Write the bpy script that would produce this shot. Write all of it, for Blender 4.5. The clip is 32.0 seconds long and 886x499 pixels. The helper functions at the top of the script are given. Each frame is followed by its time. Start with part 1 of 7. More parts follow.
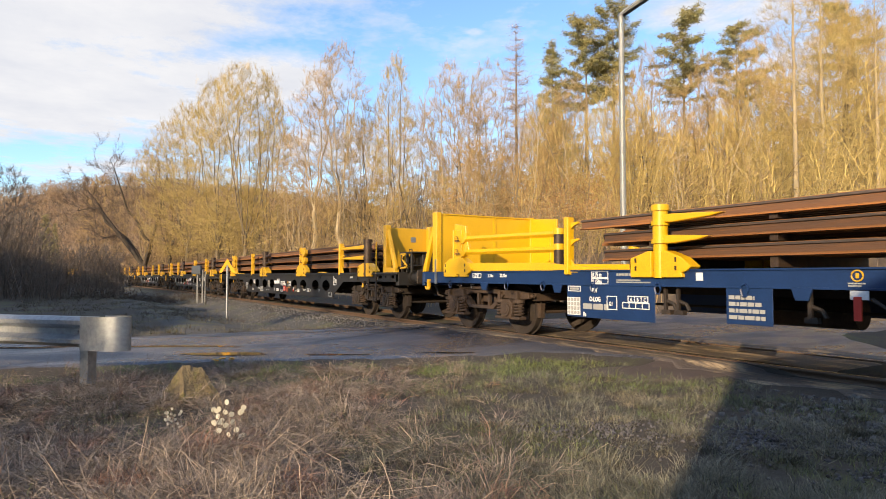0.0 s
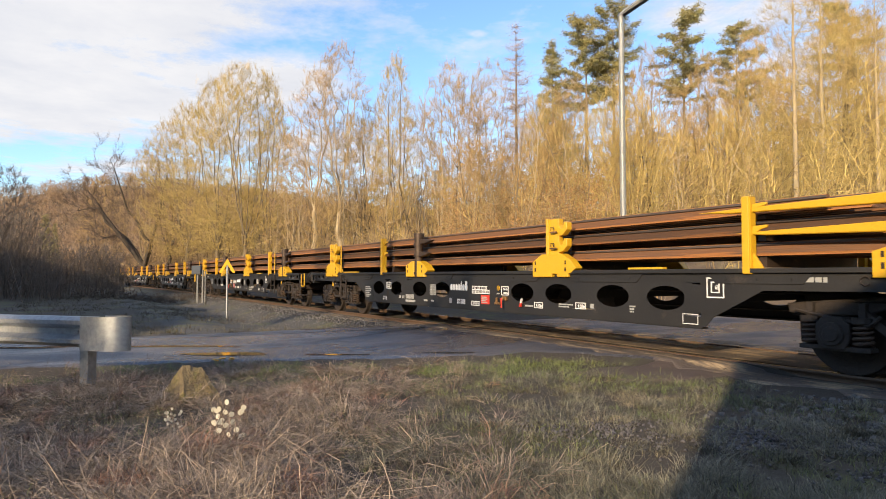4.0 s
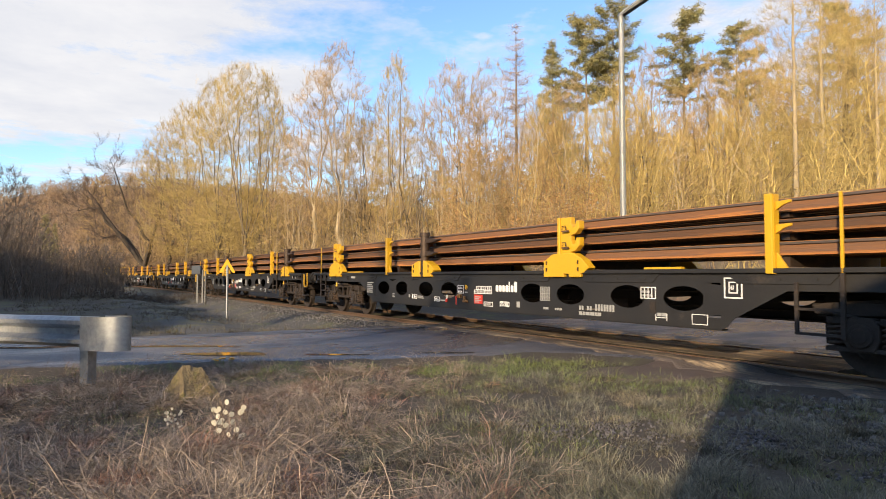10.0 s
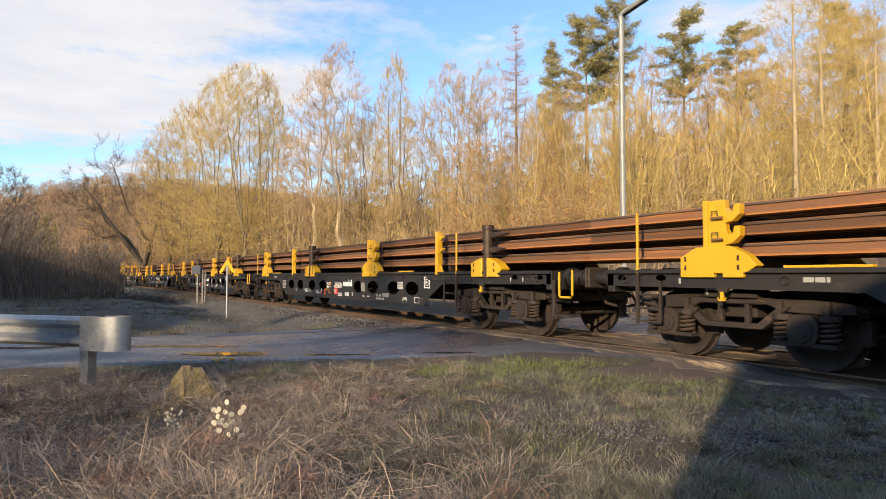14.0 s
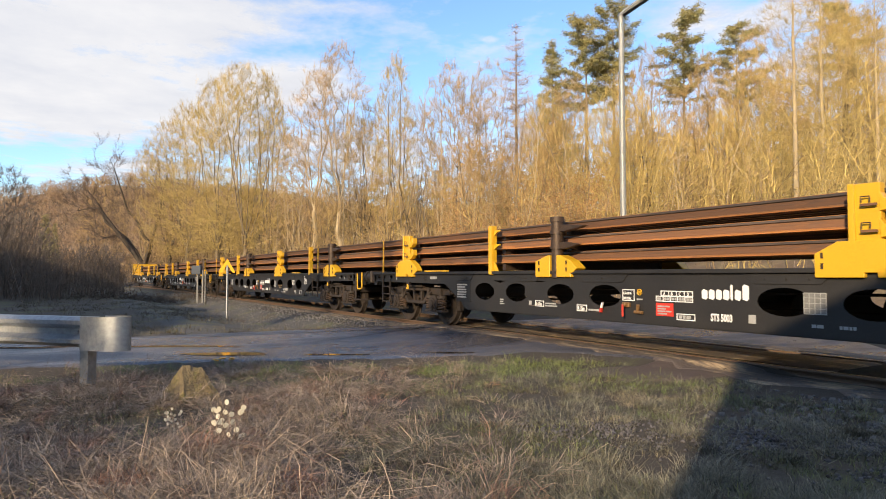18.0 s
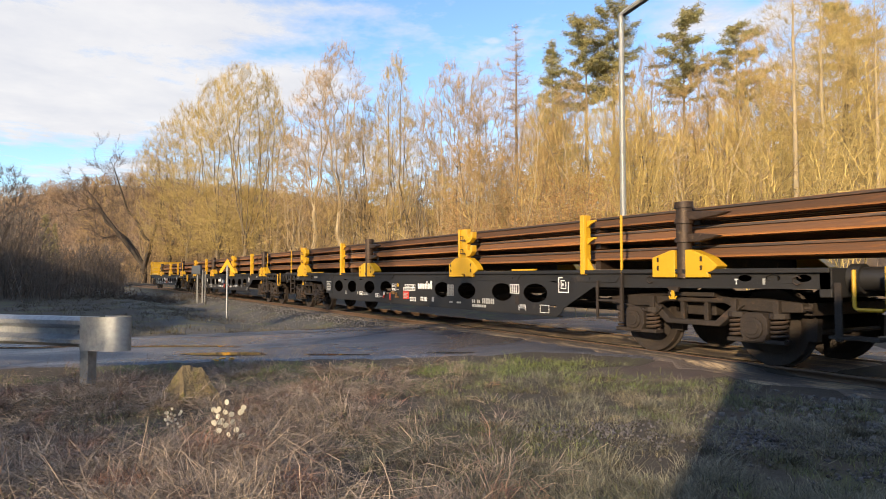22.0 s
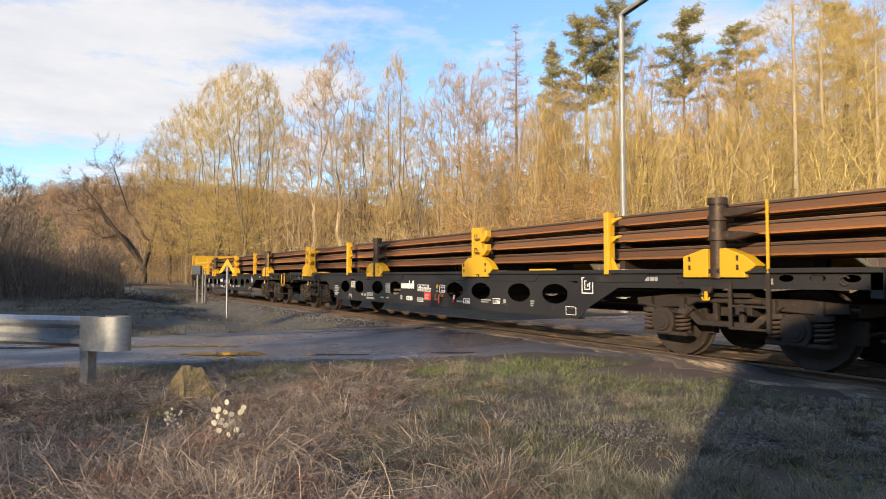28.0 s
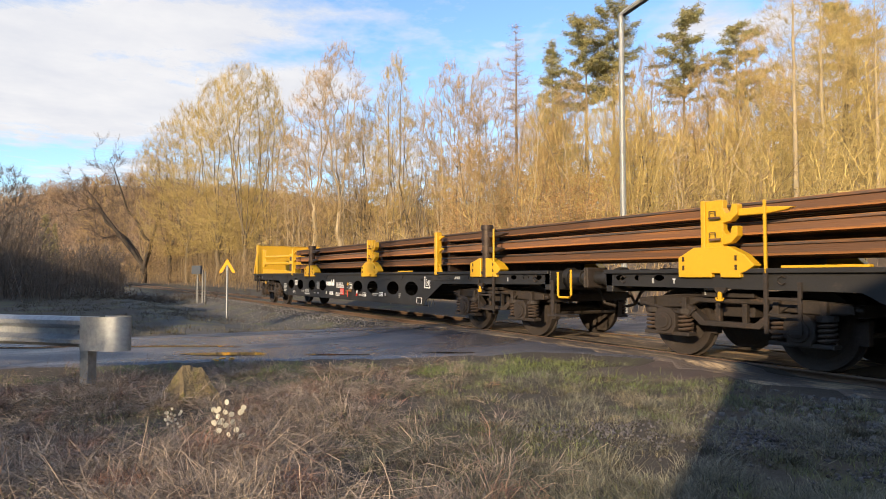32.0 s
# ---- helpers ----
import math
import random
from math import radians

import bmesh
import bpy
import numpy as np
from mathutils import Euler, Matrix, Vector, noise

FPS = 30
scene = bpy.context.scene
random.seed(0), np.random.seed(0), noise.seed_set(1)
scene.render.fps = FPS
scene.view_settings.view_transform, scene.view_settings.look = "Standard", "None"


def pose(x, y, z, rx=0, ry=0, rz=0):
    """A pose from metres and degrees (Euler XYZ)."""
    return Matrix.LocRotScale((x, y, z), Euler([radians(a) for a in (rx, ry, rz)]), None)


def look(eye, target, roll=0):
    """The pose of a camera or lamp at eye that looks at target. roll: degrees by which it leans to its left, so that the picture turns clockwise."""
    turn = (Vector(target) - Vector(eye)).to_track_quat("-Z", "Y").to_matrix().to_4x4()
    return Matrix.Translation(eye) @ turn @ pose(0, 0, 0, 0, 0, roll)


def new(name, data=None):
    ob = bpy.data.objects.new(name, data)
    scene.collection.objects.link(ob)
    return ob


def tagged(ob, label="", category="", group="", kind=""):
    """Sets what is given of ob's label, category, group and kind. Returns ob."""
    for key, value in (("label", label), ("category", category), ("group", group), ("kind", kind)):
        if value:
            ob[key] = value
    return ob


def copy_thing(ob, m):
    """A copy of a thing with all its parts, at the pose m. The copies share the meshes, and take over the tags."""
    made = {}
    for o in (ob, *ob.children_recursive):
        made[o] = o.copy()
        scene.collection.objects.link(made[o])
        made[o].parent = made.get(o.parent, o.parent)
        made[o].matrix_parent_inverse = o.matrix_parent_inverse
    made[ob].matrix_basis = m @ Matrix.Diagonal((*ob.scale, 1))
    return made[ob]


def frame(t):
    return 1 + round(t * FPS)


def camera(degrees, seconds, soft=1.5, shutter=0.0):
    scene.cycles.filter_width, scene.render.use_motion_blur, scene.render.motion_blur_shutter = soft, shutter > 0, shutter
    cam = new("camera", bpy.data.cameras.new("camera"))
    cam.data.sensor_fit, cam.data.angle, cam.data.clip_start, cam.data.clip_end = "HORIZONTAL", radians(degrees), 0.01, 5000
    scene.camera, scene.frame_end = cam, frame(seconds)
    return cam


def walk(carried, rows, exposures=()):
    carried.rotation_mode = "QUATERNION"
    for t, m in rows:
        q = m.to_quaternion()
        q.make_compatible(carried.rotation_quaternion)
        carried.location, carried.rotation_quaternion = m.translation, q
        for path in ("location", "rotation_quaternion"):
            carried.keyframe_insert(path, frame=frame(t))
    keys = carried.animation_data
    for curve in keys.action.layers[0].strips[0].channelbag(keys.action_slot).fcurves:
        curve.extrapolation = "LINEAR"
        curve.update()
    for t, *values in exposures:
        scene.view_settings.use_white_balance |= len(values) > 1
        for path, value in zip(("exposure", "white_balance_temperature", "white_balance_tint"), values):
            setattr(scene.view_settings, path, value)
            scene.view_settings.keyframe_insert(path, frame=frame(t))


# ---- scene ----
# The world: rail top is z = 0, the track runs along x, the train rolls towards +x.
EYE = (0.0, 0.0, 1.07)
ALPHA = radians(31.04)          # angle between the lens axis and the track
TILT = radians(2.38)
AXIS = Vector((-math.cos(ALPHA) * math.cos(TILT), math.sin(ALPHA) * math.cos(TILT), math.sin(TILT)))
cam = camera(70, 32.0, soft=0.95, shutter=0.12)
walk(cam, [(0, look(EYE, Vector(EYE) + AXIS)), (32, look(EYE, Vector(EYE) + AXIS))],
     exposures=[(0, 0.68), (32, 0.68)])

# ---- light ----
SUN_AZ, SUN_EL = radians(120.6), radians(17)   # where the light travels to, and its height
world = bpy.data.worlds.new("sky")
scene.world = world
world.use_nodes = True
wn = world.node_tree.nodes
sky = wn.new("ShaderNodeTexSky")
sky.sky_type, sky.sun_disc = "NISHITA", False
sky.sun_elevation = SUN_EL
sun_from = Vector((-math.cos(SUN_AZ), -math.sin(SUN_AZ), 0))
sky.sun_rotation = math.atan2(sun_from.x, sun_from.y)
sky.air_density, sky.dust_density, sky.ozone_density = 1.0, 0.3, 2.0
clear = wn.new("ShaderNodeMix")                 # a crisp winter sky, a little bluer than the model's haze
clear.data_type, clear.blend_type = "RGBA", "MULTIPLY"
clear.inputs[0].default_value, clear.inputs[7].default_value = 1.0, (0.92, 1.03, 1.15, 1)
world.node_tree.links.new(sky.outputs[0], clear.inputs[6])
world.node_tree.links.new(clear.outputs[2], wn["Background"].inputs[0])
wn["Background"].inputs[1].default_value = 0.15
sun = new("sun", bpy.data.lights.new("sun", "SUN"))
sun.data.energy, sun.data.angle, sun.data.color = 4.8, radians(0.5), (1.0, 0.77, 0.49)
toward = Vector((math.cos(SUN_AZ) * math.cos(SUN_EL), math.sin(SUN_AZ) * math.cos(SUN_EL), -math.sin(SUN_EL)))
sun.matrix_world = look((0, 0, 60), Vector((0, 0, 60)) + toward)


# ---- materials ----
def surf(name, c1, c2, scale=4.0, rough=0.7, metal=0.0, bump=0.15, fine=40.0, wear=None, wear_scale=1.5,
         wear_at=0.6, rough2=None, vary=0.0, island=0.0, stretch=(1, 1, 1), spec=0.5):
    """Two mixed colours by coarse noise, fine relief, a third colour where it is worn."""
    m = bpy.data.materials.new(name)
    m.use_nodes = True
    t = m.node_tree
    n, ln = t.nodes, t.links.new
    b = n["Principled BSDF"]
    co = n.new("ShaderNodeTexCoord")
    mp = n.new("ShaderNodeMapping")
    mp.inputs["Scale"].default_value = stretch
    ln(co.outputs["Object"], mp.inputs[0])

    def noise_at(s, detail=5.0, r=0.6):
        x = n.new("ShaderNodeTexNoise")
        x.inputs["Scale"].default_value, x.inputs["Detail"].default_value, x.inputs["Roughness"].default_value = s, detail, r
        ln(mp.outputs[0], x.inputs["Vector"])
        return x.outputs["Fac"]

    def ramp(f, lo, hi):
        x = n.new("ShaderNodeMapRange")
        x.inputs[1].default_value, x.inputs[2].default_value = lo, hi
        ln(f, x.inputs[0])
        return x.outputs[0]

    def mix(f, a, c):
        x = n.new("ShaderNodeMix")
        x.data_type = "RGBA"
        ln(f, x.inputs[0])
        for s, v in ((6, a), (7, c)):
            if isinstance(v, tuple):
                x.inputs[s].default_value = (*v, 1)
            else:
                ln(v, x.inputs[s])
        return x.outputs[2]

    big, small = noise_at(scale), noise_at(fine, 3.0)
    col = mix(ramp(big, 0.35, 0.65), c1, c2)
    dark = tuple(v * 0.72 for v in c1)
    col = mix(ramp(small, 0.75, 0.3), col, mix(ramp(big, 0.3, 0.7), dark, c1)) if fine < 200 else col
    if wear:
        w = ramp(noise_at(wear_scale, 8.0, 0.7), wear_at, wear_at + 0.12)
        col = mix(w, col, wear)
    if vary or island:
        src = n.new("ShaderNodeNewGeometry").outputs["Random Per Island"] if island else n.new("ShaderNodeObjectInfo").outputs["Random"]
        amt = island or vary
        hs = n.new("ShaderNodeHueSaturation")
        ln(ramp(src, 0, 1), hs.inputs["Value"])
        hs.inputs["Value"].links[0].from_node.inputs[3].default_value = 1 - amt
        hs.inputs["Value"].links[0].from_node.inputs[4].default_value = 1 + amt
        ln(col, hs.inputs["Color"])
        col = hs.outputs[0]
    ln(col, b.inputs["Base Color"])
    b.inputs["Metallic"].default_value = metal
    b.inputs["Specular IOR Level"].default_value = spec
    rr = ramp(big, 0.3, 0.7)
    rr.node.inputs[3].default_value, rr.node.inputs[4].default_value = rough, rough if rough2 is None else rough2
    ln(rr, b.inputs["Roughness"])
    if bump:
        bp = n.new("ShaderNodeBump")
        bp.inputs["Strength"].default_value, bp.inputs["Distance"].default_value = bump, 0.02
        ln(small, bp.inputs["Height"])
        ln(bp.outputs[0], b.inputs["Normal"])
    return m


BLACK = surf("black_paint", (0.015, 0.0138, 0.0135), (0.023, 0.0205, 0.0185), 2.0, 0.55, bump=0.05, wear=(0.044, 0.034, 0.028), wear_scale=2.5, wear_at=0.62, rough2=0.62)
GRIME = surf("brake_dust", (0.020, 0.0145, 0.0115), (0.042, 0.028, 0.020), 5.0, 0.75, bump=0.3, wear=(0.095, 0.056, 0.034), wear_scale=6, wear_at=0.6)
BROWN_GRIME = surf("rusty_brake_dust", (0.040, 0.026, 0.018), (0.085, 0.050, 0.030), 5.0, 0.8, bump=0.3, wear=(0.025, 0.019, 0.017), wear_scale=6, wear_at=0.58)
YELLOW = surf("yellow_paint", (0.62, 0.355, 0.014), (0.53, 0.29, 0.016), 2.0, 0.42, bump=0.04, wear=(0.35, 0.20, 0.03), wear_scale=5, wear_at=0.70)
BRIGHT_YELLOW = surf("new_yellow_paint", (0.71, 0.41, 0.006), (0.67, 0.375, 0.006), 1.5, 0.38, bump=0.03, wear=(0.6, 0.38, 0.02), wear_scale=4, wear_at=0.72)
BLUE = surf("blue_paint", (0.0075, 0.027, 0.095), (0.010, 0.034, 0.115), 2.0, 0.42, bump=0.04, wear=(0.05, 0.05, 0.07), wear_scale=4, wear_at=0.66)
RUST = surf("rusted_steel", (0.145, 0.066, 0.029), (0.055, 0.038, 0.030), 11.0, 0.74, bump=0.3, fine=70, wear=(0.25, 0.102, 0.028), wear_scale=13, wear_at=0.56, vary=0.45, stretch=(0.05, 1, 1))
HEAD_RUST = surf("greyish_rail_head", (0.070, 0.056, 0.050), (0.115, 0.080, 0.062), 9.0, 0.65, metal=0.2, bump=0.2, fine=60, wear=(0.20, 0.095, 0.04), wear_scale=9, wear_at=0.58, vary=0.35, stretch=(0.10, 1, 1))
# rust with the sun's brightening in its colour, for the lit rail edges
LIT_RUST = surf("lit_orange_rust", (0.34, 0.135, 0.032), (0.24, 0.105, 0.035), 5.0, 0.8, bump=0.25, fine=60, wear=(0.13, 0.07, 0.04), wear_scale=7, wear_at=0.6, vary=0.35, stretch=(0.10, 1, 1))
DARK_RUST = surf("dark_steel", (0.045, 0.030, 0.022), (0.095, 0.058, 0.034), 6.0, 0.55, metal=0.4, bump=0.2, wear=(0.19, 0.13, 0.07), wear_scale=9, wear_at=0.6)
DULL = surf("dull_grey_panel", (0.15, 0.15, 0.145), (0.19, 0.19, 0.18), 6.0, 0.6, bump=0.0)
FADED = surf("faded_lettering", (0.34, 0.34, 0.33), (0.26, 0.26, 0.25), 9.0, 0.6, bump=0.0)
WHITE = surf("white_lettering", (0.75, 0.75, 0.74), (0.62, 0.62, 0.62), 6.0, 0.6, bump=0.0)
BRASS = surf("weathered_brass", (0.30, 0.17, 0.07), (0.18, 0.10, 0.05), 9.0, 0.5, metal=0.5, bump=0.1)
RED = surf("red_paint", (0.55, 0.035, 0.02), (0.45, 0.04, 0.02), 4.0, 0.5, bump=0.0)
TREAD = surf("worn_wheel_steel", (0.30, 0.27, 0.25), (0.20, 0.17, 0.15), 6.0, 0.35, metal=0.9, bump=0.05)
RAILSTEEL = surf("track_rail", (0.13, 0.08, 0.05), (0.09, 0.06, 0.045), 4.0, 0.6, metal=0.2, bump=0.2)
RAILTOP = surf("polished_rail_top", (0.45, 0.43, 0.41), (0.36, 0.33, 0.30), 3.0, 0.25, metal=1.0, bump=0.02, stretch=(0.1, 1, 1))
GALV = surf("galvanised_steel", (0.34, 0.355, 0.37), (0.46, 0.47, 0.48), 3.0, 0.40, metal=0.8, bump=0.05, fine=25, rough2=0.55, wear=(0.20, 0.19, 0.18), wear_scale=5, wear_at=0.62)
TIMBER = surf("old_sleeper_timber", (0.10, 0.075, 0.055), (0.17, 0.12, 0.08), 3.0, 0.85, bump=0.4, vary=0.3, stretch=(2, 0.4, 2))
STONE = surf("mossy_stone", (0.15, 0.115, 0.07), (0.27, 0.20, 0.085), 9.0, 0.9, bump=1.0, fine=30, wear=(0.13, 0.12, 0.035), wear_scale=4, wear_at=0.52)
BARK = surf("grey_bark", (0.20, 0.155, 0.10), (0.30, 0.23, 0.14), 3.0, 0.9, bump=0.5, fine=25, stretch=(1, 1, 0.35), vary=0.25)
DARKBARK = surf("dark_bark", (0.055, 0.042, 0.032), (0.10, 0.075, 0.05), 3.0, 0.9, bump=0.5, fine=25, stretch=(1, 1, 0.35))
BIRCH = surf("pale_bark", (0.46, 0.36, 0.22), (0.33, 0.25, 0.15), 4.0, 0.85, bump=0.4, fine=20, wear=(0.12, 0.09, 0.06), wear_scale=5, wear_at=0.6)
TWIG = surf("golden_twigs", (0.47, 0.345, 0.115), (0.38, 0.275, 0.095), 1.0, 0.8, bump=0.0, fine=300, island=0.5)
FARTWIG = surf("far_brown_twigs", (0.25, 0.165, 0.105), (0.32, 0.215, 0.13), 0.05, 0.9, bump=0.0, fine=300, island=0.45)
# twig colour darkened to deepen the shade at the far left
THICKET = surf("shade_dark_thicket_twigs", (0.085, 0.07, 0.06), (0.13, 0.105, 0.085), 1.0, 0.9, bump=0.0, fine=300, island=0.4)
TWIG2 = surf("brown_twigs", (0.32, 0.215, 0.09), (0.42, 0.285, 0.11), 1.0, 0.8, bump=0.0, fine=300, island=0.5)
TWIG3 = surf("greyish_twigs", (0.36, 0.24, 0.12), (0.44, 0.31, 0.15), 1.0, 0.8, bump=0.0, fine=300, island=0.5)
DARKTWIG = surf("dark_brown_twigs", (0.10, 0.07, 0.052), (0.15, 0.105, 0.075), 1.0, 0.9, bump=0.0, fine=300, island=0.4)
WOODTWIG = surf("brown_wood_twigs", (0.15, 0.10, 0.058), (0.23, 0.155, 0.082), 0.1, 0.9, bump=0.0, fine=300, island=0.5)
UNDERWOOD = surf("underwood_twigs", (0.20, 0.135, 0.075), (0.33, 0.23, 0.115), 0.3, 0.9, bump=0.0, fine=300, island=0.55)
LARCH_TWIG = surf("pinkish_larch_twigs", (0.42, 0.29, 0.21), (0.34, 0.24, 0.18), 1.0, 0.8, bump=0.0, fine=300, island=0.4)
SAND = surf("sandy_mud", (0.28, 0.205, 0.13), (0.14, 0.108, 0.088), 2.4, 0.8, bump=0.8, fine=22, wear=(0.085, 0.072, 0.068), wear_scale=1.9, wear_at=0.46, rough2=0.5, stretch=(0.6, 1.6, 1))
CROSSING = surf("sandy_crossing_surface", (0.090, 0.074, 0.068), (0.15, 0.115, 0.09), 2.0, 0.5, bump=0.9, fine=24, wear=(0.40, 0.30, 0.19), wear_scale=3.4, wear_at=0.495, rough2=0.65, stretch=(0.45, 1.5, 1))
MUD = surf("trodden_mud", (0.085, 0.062, 0.054), (0.11, 0.08, 0.068), 2.5, 0.75, bump=0.6, fine=22, wear=(0.09, 0.085, 0.05), wear_scale=2.0, wear_at=0.56)
NEEDLE = surf("conifer_needles", (0.23, 0.215, 0.08), (0.32, 0.265, 0.105), 1.0, 0.8, bump=0.0, fine=300, island=0.4)
DRYLEAF = surf("dry_beech_leaves", (0.36, 0.20, 0.07), (0.28, 0.15, 0.055), 1.0, 0.8, bump=0.0, fine=300, island=0.4)
STRAW = surf("dry_grass", (0.33, 0.26, 0.195), (0.10, 0.076, 0.066), 3.2, 0.85, bump=0.0, fine=300, island=0.65, wear=(0.27, 0.14, 0.095), wear_scale=1.6, wear_at=0.53)
FIELD = surf("faded_field_grass", (0.19, 0.172, 0.125), (0.08, 0.08, 0.06), 2.8, 0.85, bump=0.0, fine=300, island=0.6, wear=(0.22, 0.17, 0.115), wear_scale=1.3, wear_at=0.55)
GREEN = surf("green_grass", (0.11, 0.15, 0.042), (0.175, 0.18, 0.07), 0.8, 0.8, bump=0.0, fine=300, island=0.4)
PATCH = surf("weathered_stones", (0.088, 0.082, 0.088), (0.125, 0.115, 0.12), 8.0, 0.9, bump=0.5, island=0.45)
VERGE_STRAW = surf("verge_grass", (0.085, 0.078, 0.052), (0.125, 0.108, 0.077), 0.7, 0.85, bump=0.0, fine=300, island=0.5)
GRAVEL = surf("gravel", (0.105, 0.098, 0.094), (0.15, 0.138, 0.128), 8.0, 0.9, bump=0.5, vary=0.35, island=0.4)
PLASTER = surf("house_plaster", (0.62, 0.58, 0.50), (0.55, 0.50, 0.42), 2.0, 0.9, bump=0.2)
TILE = surf("roof_tiles", (0.26, 0.10, 0.06), (0.20, 0.08, 0.05), 6.0, 0.8, bump=0.3)
PODS = surf("papery_seed_pods", (0.50, 0.47, 0.39), (0.42, 0.39, 0.31), 20.0, 0.55, bump=0.05)
SIGN_YELLOW = surf("yellow_sign", (0.85, 0.42, 0.006), (0.78, 0.38, 0.006), 4.0, 0.45, bump=0.0)
LAMPGREY = surf("grey_lamp_paint", (0.52, 0.52, 0.50), (0.60, 0.60, 0.57), 1.5, 0.45, metal=0.2, bump=0.03)
CABINET = surf("grey_cabinet", (0.075, 0.085, 0.10), (0.06, 0.07, 0.085), 3.0, 0.85, bump=0.05)


# ---- mesh helpers ----
class Shape:
    """Vertices and faces gathered for one mesh."""

    def __init__(self):
        self.v, self.f = [], []

    def add(self, verts, faces):
        o = len(self.v)
        self.v += [tuple(p) for p in verts]
        self.f += [tuple(i + o for i in f) for f in faces]
        return self

    def box(self, x0, x1, y0, y1, z0, z1):
        return self.add([(x, y, z) for x in (x0, x1) for y in (y0, y1) for z in (z0, z1)],
                        [(0, 1, 3, 2), (4, 6, 7, 5), (0, 4, 5, 1), (2, 3, 7, 6), (0, 2, 6, 4), (1, 5, 7, 3)])

    def prism(self, pts, a, b, axis="y"):
        """A closed outline, pushed along an axis. For y the points are (x, z), for x (y, z), for z (x, y)."""
        put = {"y": lambda p, s: (p[0], s, p[1]), "x": lambda p, s: (s, p[0], p[1]), "z": lambda p, s: (p[0], p[1], s)}[axis]
        k = len(pts)
        return self.add([put(p, a) for p in pts] + [put(p, b) for p in pts],
                        [tuple(range(k)), tuple(range(2 * k - 1, k - 1, -1))] + [(i, k + i, k + (i + 1) % k, (i + 1) % k) for i in range(k)])

    def tube(self, pts, r, seg=8, caps=True):
        """A round bar along points; r is one radius or one for each point."""
        pts = [Vector(p) for p in pts]
        rs = r if isinstance(r, (list, tuple)) else [r] * len(pts)
        verts, faces = [], []
        up = Vector((0, 0, 1))
        for i, p in enumerate(pts):
            d = (pts[min(i + 1, len(pts) - 1)] - pts[max(i - 1, 0)]).normalized()
            ref = up if abs(d.z) < 0.95 else Vector((1, 0, 0))
            u = d.cross(ref).normalized()
            w = d.cross(u)
            verts += [p + (u * math.cos(a) + w * math.sin(a)) * rs[i] for a in (2 * math.pi * j / seg for j in range(seg))]
        for i in range(len(pts) - 1):
            for j in range(seg):
                k = (j + 1) % seg
                faces.append((i * seg + j, i * seg + k, (i + 1) * seg + k, (i + 1) * seg + j))
        if caps:
            faces += [tuple(range(seg - 1, -1, -1)), tuple(range((len(pts) - 1) * seg, len(pts) * seg))]
        return self.add(verts, faces)


def mesh_of(name, shape, material, bevel=0.0, smooth=False):
    me = bpy.data.meshes.new(name)
    me.from_pydata(shape.v, [], shape.f)
    bm = bmesh.new()
    bm.from_mesh(me)
    bmesh.ops.recalc_face_normals(bm, faces=bm.faces)
    if bevel:
        sharp = [e for e in bm.edges if len(e.link_faces) == 2 and e.calc_face_angle(0) > 0.6]
        bmesh.ops.bevel(bm, geom=sharp, offset=bevel, segments=1, affect="EDGES", clamp_overlap=True)
    if smooth:
        for f in bm.faces:
            f.smooth = True
        for e in bm.edges:
            e.smooth = len(e.link_faces) == 2 and e.calc_face_angle(0) < 0.7
    bm.to_mesh(me)
    bm.free()
    me.materials.append(material)
    return me


def part(name, shape, material, parent=None, label="", bevel=0.0, smooth=False, at=None):
    """One mesh object under a thing or a part."""
    me = shape if isinstance(shape, bpy.types.Mesh) else mesh_of(name, shape, material, bevel, smooth)
    ob = new(name, me)
    ob.parent = parent
    if at is not None:
        ob.matrix_basis = at
    return tagged(ob, label)


def soup(name, verts, quads, materials, index=None):
    """A mesh from arrays of quads."""
    me = bpy.data.meshes.new(name)
    verts, quads = np.asarray(verts, np.float32), np.asarray(quads, np.int32)
    k = quads.shape[1]
    me.vertices.add(len(verts))
    me.vertices.foreach_set("co", verts.ravel())
    me.loops.add(quads.size)
    me.loops.foreach_set("vertex_index", quads.ravel())
    me.polygons.add(len(quads))
    me.polygons.foreach_set("loop_start", np.arange(0, quads.size, k, dtype=np.int32))
    if index is not None:
        me.polygons.foreach_set("material_index", np.asarray(index, np.int32))
    for m in materials:
        me.materials.append(m)
    me.update(calc_edges=True)
    return me


def sticks(p0, p1, r0, r1, seg=3):
    """Vertices and quads of many tapered sticks."""
    p0, p1 = np.asarray(p0, float), np.asarray(p1, float)
    r0, r1 = np.broadcast_to(r0, len(p0)), np.broadcast_to(r1, len(p0))
    d = p1 - p0
    d /= np.linalg.norm(d, axis=1, keepdims=True) + 1e-9
    ref = np.where(np.abs(d[:, 2:]) < 0.9, [[0, 0, 1.0]], [[1.0, 0, 0]])
    u = np.cross(d, ref)
    u /= np.linalg.norm(u, axis=1, keepdims=True)
    w = np.cross(d, u)
    rings = []
    for p, r in ((p0, r0), (p1, r1)):
        for j in range(seg):
            a = 2 * math.pi * j / seg
            rings.append(p + (u * math.cos(a) + w * math.sin(a)) * r[:, None])
    v = np.stack(rings, 1).reshape(-1, 3)
    base = np.arange(len(p0))[:, None] * 2 * seg
    q = np.concatenate([base + np.array([[j, (j + 1) % seg, seg + (j + 1) % seg, seg + j]]) for j in range(seg)])
    return v, q


# ---- the lie of the land ----
CURVE_AT, RADIUS = -51.0, 540.0
TRACK_Y = 8.1


